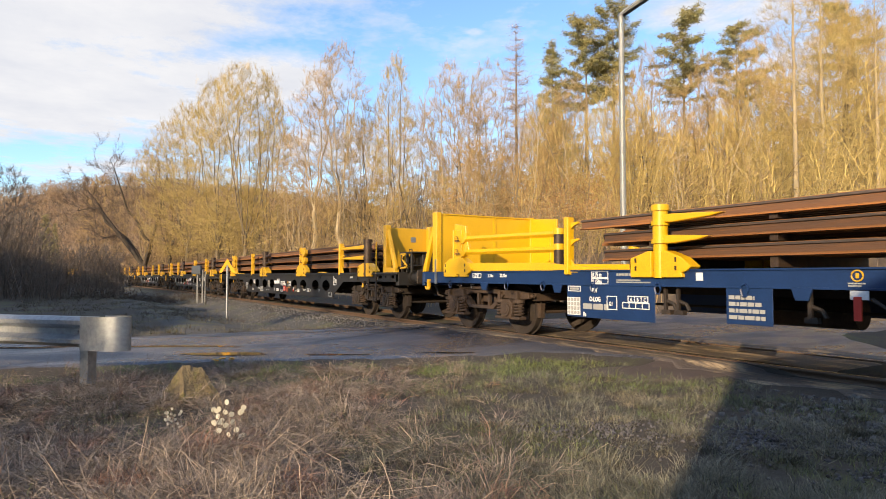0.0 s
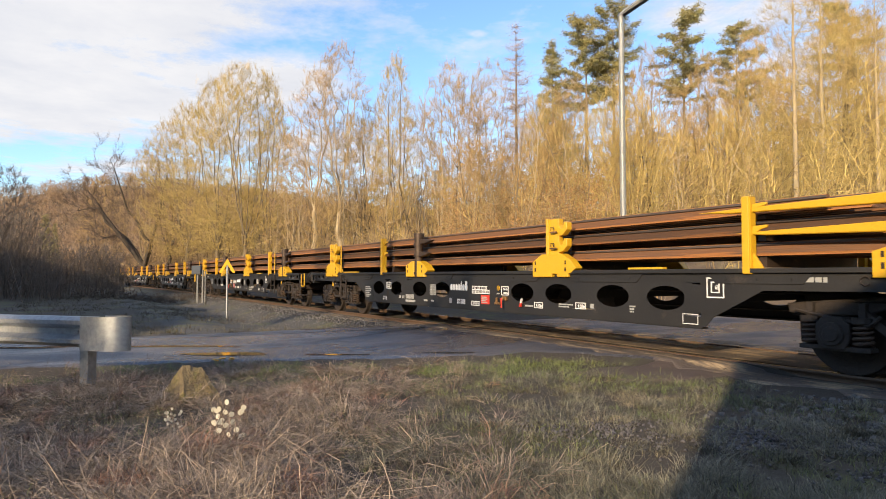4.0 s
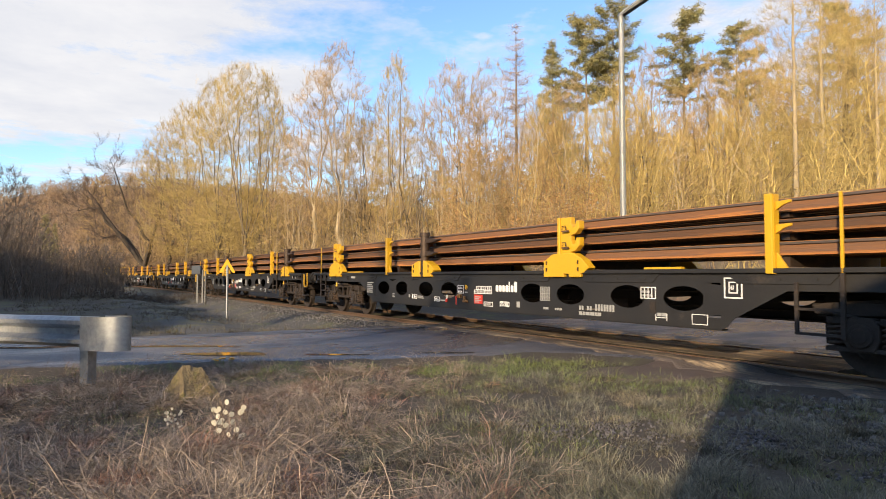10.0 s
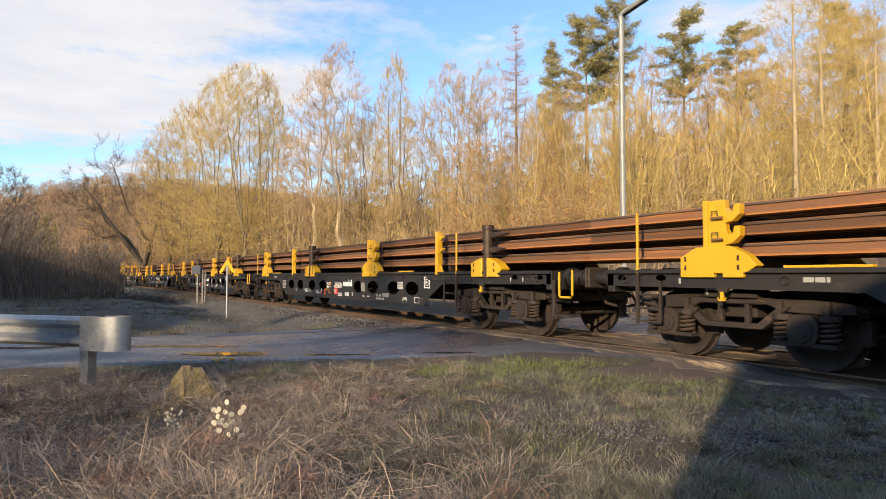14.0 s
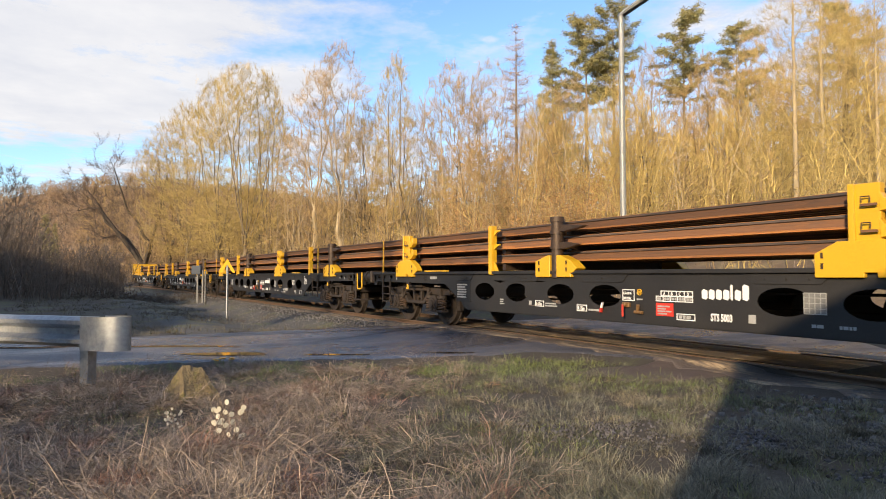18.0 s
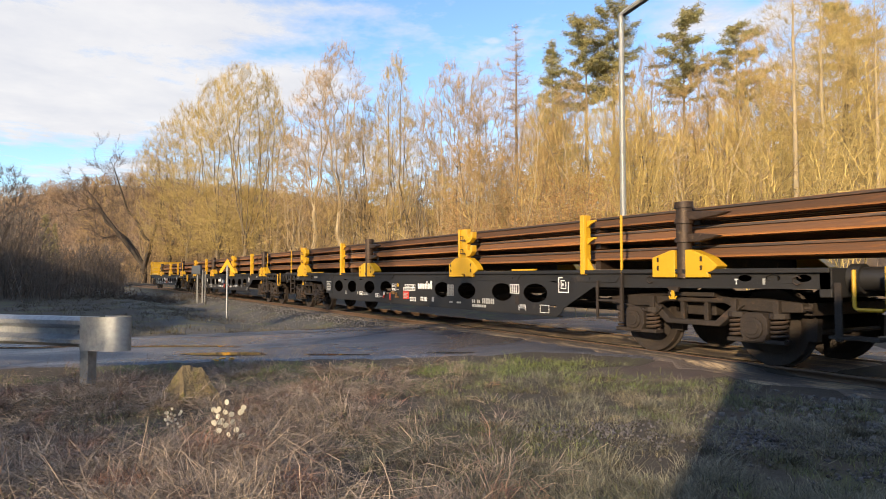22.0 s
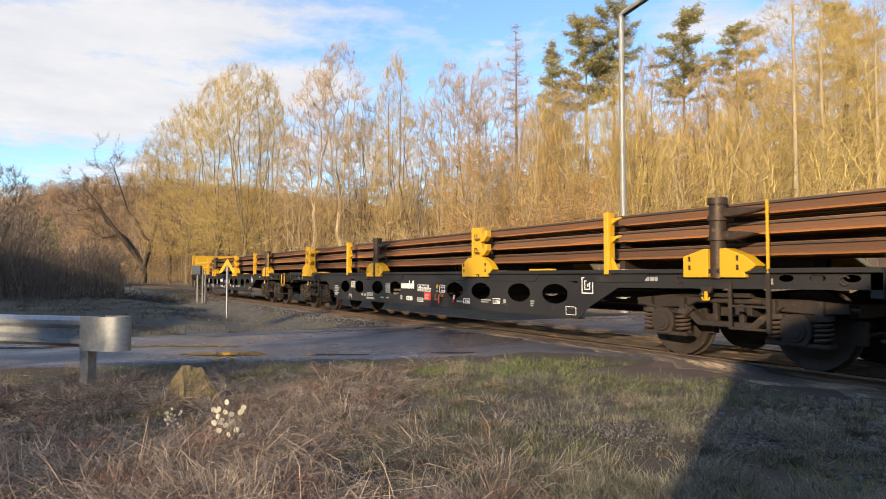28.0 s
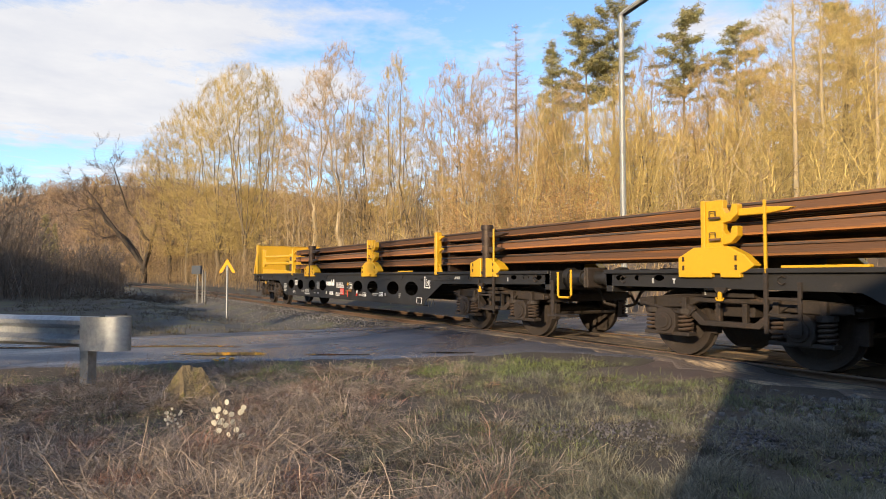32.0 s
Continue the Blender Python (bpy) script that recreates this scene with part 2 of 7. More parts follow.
def along(s):
    """Place and heading of the track at the length s: straight by the crossing, a long bend far off."""
    if s >= CURVE_AT:
        return s, TRACK_Y, 0.0
    a = (CURVE_AT - s) / RADIUS
    return CURVE_AT - RADIUS * math.sin(a), TRACK_Y - RADIUS * (1 - math.cos(a)), a


def smooth_step(a, b, v):
    t = min(1.0, max(0.0, (v - a) / (b - a)))
    return t * t * (3 - 2 * t)


def track_y(x):
    return TRACK_Y if x > CURVE_AT else TRACK_Y - (CURVE_AT - x) ** 2 / (2 * RADIUS)


def road_amount(x, y):
    """1 on the road that crosses the track, 0 off it."""
    near = -9.0 + 2.0 * smooth_step(-1, 6, y) + 3.4 * smooth_step(5.6, 8.1, y) - 2.6 * smooth_step(9, 13, y)
    far = -12.6 - 0.8 * smooth_step(-3, -20, y)
    return smooth_step(far - 0.3, far + 0.2, x) * (1 - smooth_step(near - 0.2, near + 0.25, x)) * (1 - smooth_step(16.5, 18, y))


def ground_z(x, y):
    ty = track_y(x)
    z = -0.10
    off = y - ty
    # the ballast bed is a little proud, the side ditches low
    r = road_amount(x, y) if abs(y) < 40 else 0
    away = (1 - r)
    z -= 0.22 * away * smooth_step(1.9, 3.2, abs(off)) * (1 - smooth_step(3.5, 5.5, abs(off))) * smooth_step(-12, -16, x)
    z += 0.08 * r
    # the wooded slope behind the track
    steep = 0.30 * smooth_step(-48, -6, x) + 0.06
    z += steep * min(max(0, off - 8.5), 13) + 0.09 * min(max(0, off - 18), 160)
    # far hills
    dist = math.hypot(x, y)
    bearing = math.atan2(x * math.sin(ALPHA) + y * math.cos(ALPHA), -x * math.cos(ALPHA) + y * math.sin(ALPHA))
    z += (39 + 11 * smooth_step(-0.66, -0.44, bearing) * (1 - smooth_step(-0.3, 0.0, bearing))) * smooth_step(170, 520, dist) * (0.75 + 0.25 * math.sin(0.012 * x + 0.7) * math.cos(0.01 * y))
    # an unseen hillside added beside and behind the camera's stand, shaped for its shade
    s, d = x * math.sin(ALPHA) + y * math.cos(ALPHA), -x * math.cos(ALPHA) + y * math.sin(ALPHA)
    if s < -8 and d < 4:
        z += float(np.interp(-s, (10, 14, 23, 32, 45, 52, 60, 72, 82, 104, 160), (4.5, 5.8, 10.5, 13.5, 18, 19, 20.5, 25, 31, 39, 43))) * smooth_step(-9, -15, s) * smooth_step(-1, -11, d) * (1 - 0.4 * smooth_step(-20, -50, d))
    z += 0.05 * noise.noise((x * 0.5, y * 0.5, 0)) * away * smooth_step(1.5, 3, abs(off))
    z += 0.02 * noise.noise((x * 2.1, y * 2.1, 4)) * away * smooth_step(1.5, 3, abs(off))
    if -14 < x < 3 and y < 7:
        z += away * (0.075 * noise.noise((x * 1.5, y * 1.5, 7)) + 0.03 * noise.noise((x * 3.1, y * 3.1, 9))) * (1 - smooth_step(4.5, 6.5, y)) * smooth_step(0.5, -3, s)
    z += 1.5 * noise.noise((x * 0.05, y * 0.05, 2)) * smooth_step(20, 60, abs(off))
    return z


# ---- ground, road, track ----
def graded(lo, hi, fine_lo, fine_hi, step, grow=1.16):
    """Coordinates that are dense between fine_lo and fine_hi and widen outwards."""
    mid = list(np.arange(fine_lo, fine_hi, step))
    left, right, d = [], [], step
    v = fine_lo
    while v > lo:
        d *= grow
        v -= d
        left.append(v)
    v, d = fine_hi, step
    while v < hi:
        right.append(v)
        d *= grow
        v += d
    return np.array(left[::-1] + mid + right)


GROUND = surf("soil_and_leaf_litter", (0.055, 0.044, 0.034), (0.036, 0.031, 0.024), 0.9, 0.95, bump=0.7, fine=18, wear=(0.075, 0.080, 0.03), wear_scale=0.7, wear_at=0.52)
LITTER = surf("fallen_leaves", (0.12, 0.083, 0.052), (0.18, 0.125, 0.07), 0.5, 0.95, bump=0.8, fine=9, wear=(0.20, 0.165, 0.08), wear_scale=0.25, wear_at=0.52)
BALLAST = surf("ballast_bed", (0.17, 0.14, 0.115), (0.12, 0.10, 0.085), 3.0, 0.9, bump=1.0, fine=14, wear=(0.22, 0.15, 0.095), wear_scale=2.0, wear_at=0.56)
TAR = surf("tar", (0.02, 0.02, 0.02), (0.03, 0.03, 0.03), 4.0, 0.35, bump=0.2)
VERGE = surf("gravelly_verge", (0.066, 0.063, 0.060), (0.098, 0.091, 0.082), 1.2, 0.95, bump=0.8, fine=16, wear=(0.10, 0.10, 0.05), wear_scale=0.8, wear_at=0.50)


def asphalt():
    """Worn asphalt, partly under thin films of water."""
    m = surf("wet_asphalt", (0.070, 0.070, 0.083), (0.112, 0.108, 0.122), 1.1, 0.5, bump=1.0, fine=22, wear=(0.16, 0.135, 0.12), wear_scale=0.9, wear_at=0.53, stretch=(1, 0.6, 1))
    t = m.node_tree
    n, ln = t.nodes, t.links.new
    b = n["Principled BSDF"]
    co = n.new("ShaderNodeTexCoord")
    mp = n.new("ShaderNodeMapping")
    mp.inputs["Scale"].default_value = (1.0, 0.45, 1)
    ln(co.outputs["Object"], mp.inputs[0])
    wet = n.new("ShaderNodeTexNoise")
    wet.inputs["Scale"].default_value, wet.inputs["Detail"].default_value = 0.55, 5.0
    ln(mp.outputs[0], wet.inputs["Vector"])
    film = n.new("ShaderNodeMapRange")
    film.interpolation_type = "SMOOTHSTEP"
    film.inputs[1].default_value, film.inputs[2].default_value, film.inputs[3].default_value, film.inputs[4].default_value = 0.38, 0.56, 0.55, 0.24
    ln(wet.outputs["Fac"], film.inputs[0])
    ln(film.outputs[0], b.inputs["Roughness"])
    return m


WATER = bpy.data.materials.new("puddle_water")
WATER.use_nodes = True
WATER.node_tree.nodes["Principled BSDF"].inputs["Base Color"].default_value = (0.035, 0.03, 0.025, 1)
WATER.node_tree.nodes["Principled BSDF"].inputs["Roughness"].default_value = 0.04
ASPHALT = asphalt()
xs, ys = graded(-1900, 1900, -17, 5, 0.22), graded(-1900, 1900, -1.5, 12, 0.22)
gx, gy = np.meshgrid(xs, ys, indexing="ij")
gz = np.array([[ground_z(x, y) for y in ys] for x in xs])
nx, ny = len(xs), len(ys)
cell = np.arange(nx * ny).reshape(nx, ny)
quads = np.stack([cell[:-1, :-1], cell[1:, :-1], cell[1:, 1:], cell[:-1, 1:]], -1).reshape(-1, 4)
mx_, my_ = (gx[:-1, :-1] + gx[1:, 1:]).ravel() / 2, (gy[:-1, :-1] + gy[1:, 1:]).ravel() / 2
woods = [int(y - track_y(x) > 6.5 or math.hypot(x, y) > 130) for x, y in zip(mx_, my_)]
ground = new("ground", soup("ground", np.stack([gx, gy, gz], -1).reshape(-1, 3), quads, [GROUND, LITTER], woods))
tagged(ground, "rough winter ground with dry grass and soil", "ground", kind="structure")


def sheet(name, edges, material, label, category, lift=0.008, across=10):
    """A strip between pairs of edge points, laid on the ground."""
    v, f = [], []
    for (ax, ay), (bx, by) in edges:
        for i in range(across + 1):
            k = i / across
            x, y = ax + (bx - ax) * k, ay + (by - ay) * k
            v.append((x, y, ground_z(x, y) + (lift if 0 < i < across or across < 3 else -0.025)))
    w = across + 1
    for j in range(len(edges) - 1):
        f += [(j * w + i, j * w + i + 1, (j + 1) * w + i + 1, (j + 1) * w + i) for i in range(across)]
    ob = new(name, soup(name, v, f, [material]))
    return tagged(ob, label, category, kind="structure")


def road_edges(y):
    near = -9.0 + 2.0 * smooth_step(-1, 6, y) + 3.4 * smooth_step(5.6, 8.1, y) - 2.6 * smooth_step(9, 13, y)
    far = -12.6 - 0.8 * smooth_step(-3, -20, y)
    near += 0.10 * noise.noise((y * 0.9, 3, 0)) + 0.06 * noise.noise((y * 3.3, 7, 0))
    far += 0.10 * noise.noise((y * 0.8, 9, 0)) + 0.06 * noise.noise((y * 3.1, 1, 0))
    return (far, y), (near, y)


def strips(lo, hi, step, fn):
    return [fn(v) for v in np.arange(lo, hi, step)]


sheet("road", strips(-60, 7.25, 0.2, road_edges) + [road_edges(7.27)], ASPHALT, "wet worn asphalt lane leading to the level crossing", "road", 0.012, 24)
sheet("road", [road_edges(8.97)] + strips(9.0, 17.6, 0.25, road_edges), ASPHALT, "wet worn asphalt lane beyond the level crossing", "road", 0.012, 24)
sheet("road", [((-12.6, v), (-3.7, v)) for v in (7.52, 7.8, 8.1, 8.4, 8.68)], CROSSING, "asphalt filling between the crossing rails", "road", 0.012, 30)
sheet("verge", strips(-130, -12.7, 1.0, lambda x: ((x, track_y(x) - 6.2 - 0.4 * noise.noise((x * 0.4, 0, 0))), (x, track_y(x) - 1.9))), VERGE, "gravel verge with thin dead grass beside the track", "verge", 0.01, 14)



def puddle(side, depth, rx, ry, seed):
    """Rain water standing in a hollow of the lane."""
    px, py = (RIGHT * side + AHEAD * depth).xy
    v, ring = [], 26
    for i in range(ring):
        a = 2 * math.pi * i / ring
        k = 1 + 0.35 * noise.noise((math.cos(a) * 1.3, math.sin(a) * 1.3, seed))
        o = RIGHT * (rx * k * math.cos(a)) + AHEAD * (ry * k * math.sin(a))
        v.append((px + o.x, py + o.y, 0))
    z = max(ground_z(x, y) for x, y, _ in v) + 0.018
    me = bpy.data.meshes.new("puddle")
    me.from_pydata([(x, y, z) for x, y, _ in v], [], [tuple(range(ring))])
    me.materials.append(WATER)
    return tagged(new("puddle", me), "shallow muddy puddle on the wet lane", "water", kind="structure")


RIGHT = Vector((math.sin(ALPHA), math.cos(ALPHA), 0))
AHEAD = Vector((-math.cos(ALPHA), math.sin(ALPHA), 0))
for k, (side, depth, rx, ry) in enumerate(((-2.95, 8.75, 0.62, 0.16), (-4.6, 9.7, 1.5, 0.10), (-1.45, 8.7, 0.45, 0.07), (-6.5, 9.5, 0.8, 0.09), (0.1, 8.9, 0.35, 0.06))):
    puddle(side, depth, rx, ry, k * 3.7)


def ragged(v, k, size=0.12):
    return size * noise.noise((v * 1.3, k, 0)) + 0.5 * size * noise.noise((v * 4.1, k, 5))


sheet("crossing_edge", strips(-12.9, -2.6, 0.2, lambda x: ((x, 6.72 + ragged(x, 2, 0.5) - 0.1), (x, 7.27))), CROSSING, "sandy mud spread along the rail at the crossing", "mud", 0.018, 8)
sheet("crossing_edge", strips(-12.6, -3.4, 0.3, lambda x: ((x, 8.95), (x, 9.6 + ragged(x, 8, 0.4)))), CROSSING, "sandy mud beyond the rails of the crossing", "mud", 0.018, 6)
mud = RIGHT * 2.62 + AHEAD * 7.75
sheet("mud_patch", [((mud.x - 0.75 * math.sin(a), mud.y - 0.42 * math.sin(a) + 0.9 * math.cos(a) + ragged(a, 1, 0.2)), (mud.x + 0.75 * math.sin(a), mud.y + 0.42 * math.sin(a) + 0.9 * math.cos(a) + ragged(a, 4, 0.2))) for a in np.linspace(0.15, 3.0, 12)],
      MUD, "bare trodden mud beside the crossing", "mud", 0.010, 8)
# tar seams in the lane
for k, (p, q) in enumerate((((-2.3, 10.2), (-0.2, 13.7)), ((-4.2, 11.3), (-0.9, 13.0)))):
    a, b = (RIGHT * p[0] + AHEAD * p[1]).xy, (RIGHT * q[0] + AHEAD * q[1]).xy
    sheet("tar_seam", [((a.x + (b.x - a.x) * f + ragged(f * 6, k, 0.08), a.y + (b.y - a.y) * f), (a.x + (b.x - a.x) * f + 0.10 + ragged(f * 6, k, 0.08), a.y + (b.y - a.y) * f)) for f in np.linspace(0, 1, 14)],
          TAR, "dark tar seam in the asphalt lane", "road", 0.016, 1)

# ballast beds with sloping shoulders
def bed(name, x0, x1):
    v, f = [], []
    prof = [(-2.35, -0.36), (-1.75, -0.16), (-0.9, -0.165), (0, -0.15), (0.9, -0.165), (1.75, -0.16), (2.35, -0.36)]
    ss = np.arange(x0, x1 + 0.01, 0.5)
    for s in ss:
        x, y, a = along(s)
        for o, z in prof:
            v.append((x - o * math.sin(a), y + o * math.cos(a), z + 0.03 * noise.noise((s * 2.0, o * 3, 0))))
    for j in range(len(ss) - 1):
        f += [(j * 7 + i, j * 7 + i + 1, j * 7 + 8 + i, j * 7 + 7 + i) for i in range(6)]
    return tagged(new(name, soup(name, v, f, [BALLAST])), "brown ballast bed of the railway", "ballast", kind="structure")


bed("ballast_bed", -230, -12.8)
shoulder = Shape()
prev = None
for x in np.arange(-40, -12.7, 0.5):
    y0, y1 = 6.42 + ragged(x, 3, 0.2), 7.2
    row = [(x, y0, -0.15), (x, (y0 + y1) / 2, -0.085), (x, y1, -0.10)]
    shoulder.v += row
    n = len(shoulder.v)
    if prev:
        shoulder.f += [(n - 6, n - 5, n - 2, n - 3), (n - 5, n - 4, n - 1, n - 2)]
    prev = row
tagged(part("track_shoulder", shoulder, SAND), "sandy orange-brown shoulder along the rail", "shoulder", kind="structure")
bed("ballast_bed", -3.6, 40)

RAIL_PROFILE = [(-0.070, 0), (0.070, 0), (0.070, 0.011), (0.012, 0.030), (0.009, 0.115), (0.035, 0.125), (0.036, 0.152), (0.026, 0.158),
                (-0.026, 0.158), (-0.036, 0.152), (-0.035, 0.125), (-0.009, 0.115), (-0.012, 0.030), (-0.070, 0.011)]
track = tagged(new("track"), "single railway track with worn rails", "track", kind="structure")
for side in (-1, 1):
    v, f, idx = [], [], []
    ss = list(np.arange(-230, -50, 3.0)) + [-51, 0, 45]
    for s in ss:
        x, y, a = along(s)
        for py, pz in RAIL_PROFILE:
            o = side * 0.753 + py
            v.append((x - o * math.sin(a), y + o * math.cos(a), pz - 0.158))
    k = len(RAIL_PROFILE)
    for j in range(len(ss) - 1):
        for i in range(k):
            f.append((j * k + i, j * k + (i + 1) % k, (j + 1) * k + (i + 1) % k, (j + 1) * k + i))
            idx.append(1 if i == 7 else 0)
    rail = new("rail", soup("rail", v, f, [RAILSTEEL, RAILTOP], idx))
    rail.parent = track
tie = mesh_of("sleeper", Shape().box(-0.13, 0.13, -1.3, 1.3, -0.32, -0.145), TIMBER, 0.015)
pad = mesh_of("rail_fastening", Shape().box(-0.09, 0.09, -0.16, 0.16, -0.146, -0.13).box(-0.04, 0.04, -0.13, -0.08, -0.14, -0.105).box(-0.04, 0.04, 0.08, 0.13, -0.14, -0.105), RAILSTEEL)
for s in list(np.arange(-95, -13, 0.6)) + list(np.arange(-3.3, 8, 0.6)):
    x, y, a = along(s)
    tie_ob = part("sleeper", tie, TIMBER, track, at=Matrix.Translation((x, y, 0)) @ pose(0, 0, 0, 0, 0, math.degrees(a) + random.uniform(-0.6, 0.6)))
    if s > -45:
        for o in (-0.753, 0.753):
            part("rail_fastening", pad, RAILSTEEL, tie_ob, at=Matrix.Translation((0, o, 0)))


# ---- places as seen from the camera's stand ----
def from_eye(side, depth):
    """World x, y of a place so far to the right and ahead of the camera's stand."""
    p = RIGHT * side + AHEAD * depth
    return p.x, p.y


# ---- sky ----
CLOUD_H = 500.0
CLOUD_DRIFT = RIGHT * 60 + AHEAD * 72


SUNWARD = (sun_from.dot(RIGHT) * CLOUD_H / math.tan(SUN_EL), sun_from.dot(AHEAD) * CLOUD_H / math.tan(SUN_EL))   # the clear part of the sky round the sun


def cloud_material():
    m = bpy.data.materials.new("cloud_layer")
    m.use_nodes = True
    t = m.node_tree
    n, ln = t.nodes, t.links.new
    n.remove(n["Principled BSDF"])
    co = n.new("ShaderNodeTexCoord").outputs["Object"]

    def val(op, a, b):
        x = n.new("ShaderNodeMath")
        x.operation = op
        for s, v in ((0, a), (1, b)):
            if isinstance(v, float):
                x.inputs[s].default_value = v
            else:
                ln(v, x.inputs[s])
        return x.outputs[0]

    def fog(scale, detail, rough, shift=0.0, stretch=(1, 1, 1)):
        mp = n.new("ShaderNodeMapping")
        mp.inputs["Location"].default_value = (shift, shift, 0)
        mp.inputs["Scale"].default_value = stretch
        ln(co, mp.inputs[0])
        x = n.new("ShaderNodeTexNoise")
        x.inputs["Scale"].default_value, x.inputs["Detail"].default_value, x.inputs["Roughness"].default_value = scale, detail, rough
        ln(mp.outputs[0], x.inputs["Vector"])
        return x.outputs["Fac"]

    wisps = fog(0.0075, 9.0, 0.66)
    lumps = fog(0.0022, 5.0, 0.55, 300.0)
    total = val("ADD", val("MULTIPLY", wisps, 0.55), val("MULTIPLY", lumps, 0.45))
    # banks of cloud: centre (right, ahead), reach across and along, weight
    for side, depth, rx, ry, wgt in ((-1150, 1700, 900, 850, 0.34), (-560, 1170, 500, 190, 0.24), (-440, 1600, 270, 230, 0.26), (-1500, 2900, 500, 350, 0.24), (62, 1275, 26, 24, 0.13), (5, 1195, 40, 26, 0.09),
                                     (560, 1180, 230, 150, 0.24), (-430, 2500, 460, 420, 0.22), (900, 1500, 300, 300, 0.12), (-250, 1120, 260, 40, 0.07),
                                     # unseen banks overhead, beside and behind, added to fill the shade; a gap for the
                                     # sun
                                     (500, 0, 1100, 520, 0.24), (2200, 300, 1300, 1200, 0.26), (1400, -1800, 1300, 1100, 0.26), (-2600, 700, 1000, 900, 0.2), (SUNWARD[0], SUNWARD[1], 1300, 1300, -0.6)):
        cx, cy = from_eye(side, depth)
        mp = n.new("ShaderNodeMapping")
        mp.vector_type = "POINT"
        mp.inputs["Location"].default_value = (-cx, -cy, -CLOUD_H)
        ln(co, mp.inputs[0])
        mp2 = n.new("ShaderNodeMapping")
        mp2.inputs["Rotation"].default_value = (0, 0, -math.atan2(RIGHT.y, RIGHT.x))
        ln(mp.outputs[0], mp2.inputs[0])
        mp3 = n.new("ShaderNodeMapping")
        mp3.inputs["Scale"].default_value = (1 / rx, 1 / ry, 0)
        ln(mp2.outputs[0], mp3.inputs[0])
        ln_ = n.new("ShaderNodeVectorMath")
        ln_.operation = "LENGTH"
        ln(mp3.outputs[0], ln_.inputs[0])
        mr = n.new("ShaderNodeMapRange")
        mr.interpolation_type = "SMOOTHSTEP"
        mr.inputs[1].default_value, mr.inputs[2].default_value, mr.inputs[3].default_value, mr.inputs[4].default_value = 0.2, 1.15, wgt, 0.0
        ln(ln_.outputs["Value"], mr.inputs[0])
        total = val("ADD", total, mr.outputs[0])
    cover = n.new("ShaderNodeMapRange")
    cover.inputs[1].default_value, cover.inputs[2].default_value = 0.50, 0.74
    ln(total, cover.inputs[0])
    shade = n.new("ShaderNodeMix")
    shade.data_type = "RGBA"
    ln(fog(0.0045, 6.0, 0.6, 77.0), shade.inputs[0])
    shade.inputs[6].default_value, shade.inputs[7].default_value = (0.64, 0.67, 0.76, 1), (0.98, 0.96, 0.95, 1)
    em = n.new("ShaderNodeEmission")
    em.inputs[1].default_value = 0.66
    ln(shade.outputs[2], em.inputs[0])
    clear = n.new("ShaderNodeBsdfTransparent")
    mx = n.new("ShaderNodeMixShader")
    ln(cover.outputs[0], mx.inputs[0])
    ln(clear.outputs[0], mx.inputs[1])
    ln(em.outputs[0], mx.inputs[2])
    ln(mx.outputs[0], n["Material Output"].inputs[0])
    return m


corners = [from_eye(*p) for p in ((-4000, -3500), (4000, -3500), (4000, 4100), (-4000, 4100))]
clouds = new("cloud_backdrop", soup("cloud_backdrop", [(x, y, CLOUD_H) for x, y in corners], [(0, 1, 2, 3)], [cloud_material()]))
tagged(clouds, "bright broken clouds drifting over a blue sky", "clouds", kind="structure")


# ---- things beside the lane ----
def guard_rail():
    """Galvanised W-beam crash barrier with a rounded end piece."""
    g = tagged(new("guard_rail"), "galvanised crash barrier with rounded end beside the lane", "guard rail")
    prof = [(0.0, 0.155), (0.035, 0.150), (0.080, 0.115), (0.080, 0.075), (0.010, 0.030), (0.010, -0.030), (0.080, -0.075), (0.080, -0.115), (0.035, -0.150), (0.0, -0.155)]
    prof += [(x - 0.004, z) for x, z in prof[::-1]]
    return g, prof


ax, ay = from_eye(-3.55, 6.42)
bx, by = from_eye(-9.8, 8.3)
g, prof = guard_rail()
run = (Vector((bx, by, 0)) - Vector((ax, ay, 0)))
length = run.length
g.matrix_basis = Matrix.Translation((ax, ay, 0.505)) @ Matrix.Rotation(math.atan2(run.y, run.x), 4, "Z")
# local x runs along the barrier away from its end, local +y faces the camera
beam = Shape().prism([(y, z) for y, z in prof], -0.10, length, "x")
part("beam", beam, GALV, g, "galvanised W-beam")
cap_pts = []
for a in np.linspace(0, math.pi, 11):
    cap_pts.append((-0.17 - 0.26 * math.sin(a), 0.087 - 0.13 * (1 - math.cos(a))))
capo = [(0.06, 0.087)] + cap_pts + [(0.0, -0.175)]
capi = [(x + (0.006 if i not in (0, len(capo) - 1) else 0), y - 0.006 if i < 6 else y + 0.006) for i, (x, y) in enumerate(capo)]
s = Shape()
k = len(capo)
s.add([(x, y, z) for z in (-0.182, 0.158) for x, y in capo], [(i, i + 1, k + i + 1, k + i) for i in range(k - 1)])
s.add([(x, y, z) for z in (-0.182, 0.158) for x, y in capi], [(i, i + 1, k + i + 1, k + i) for i in range(k - 1)])
part("end_piece", s, GALV, g, "rounded galvanised end piece", smooth=True)
for x in (0.10, 2.1, 4.1):
    if x < length:
        part("post", Shape().prism([(x - 0.05, -0.12), (x + 0.05, -0.12), (x + 0.05, -0.112), (x - 0.042, -0.112), (x - 0.042, -0.018), (x + 0.05, -0.018), (x + 0.05, -0.01), (x - 0.05, -0.01)], -0.75, 0.14, "z"), GALV, g, "galvanised steel post")
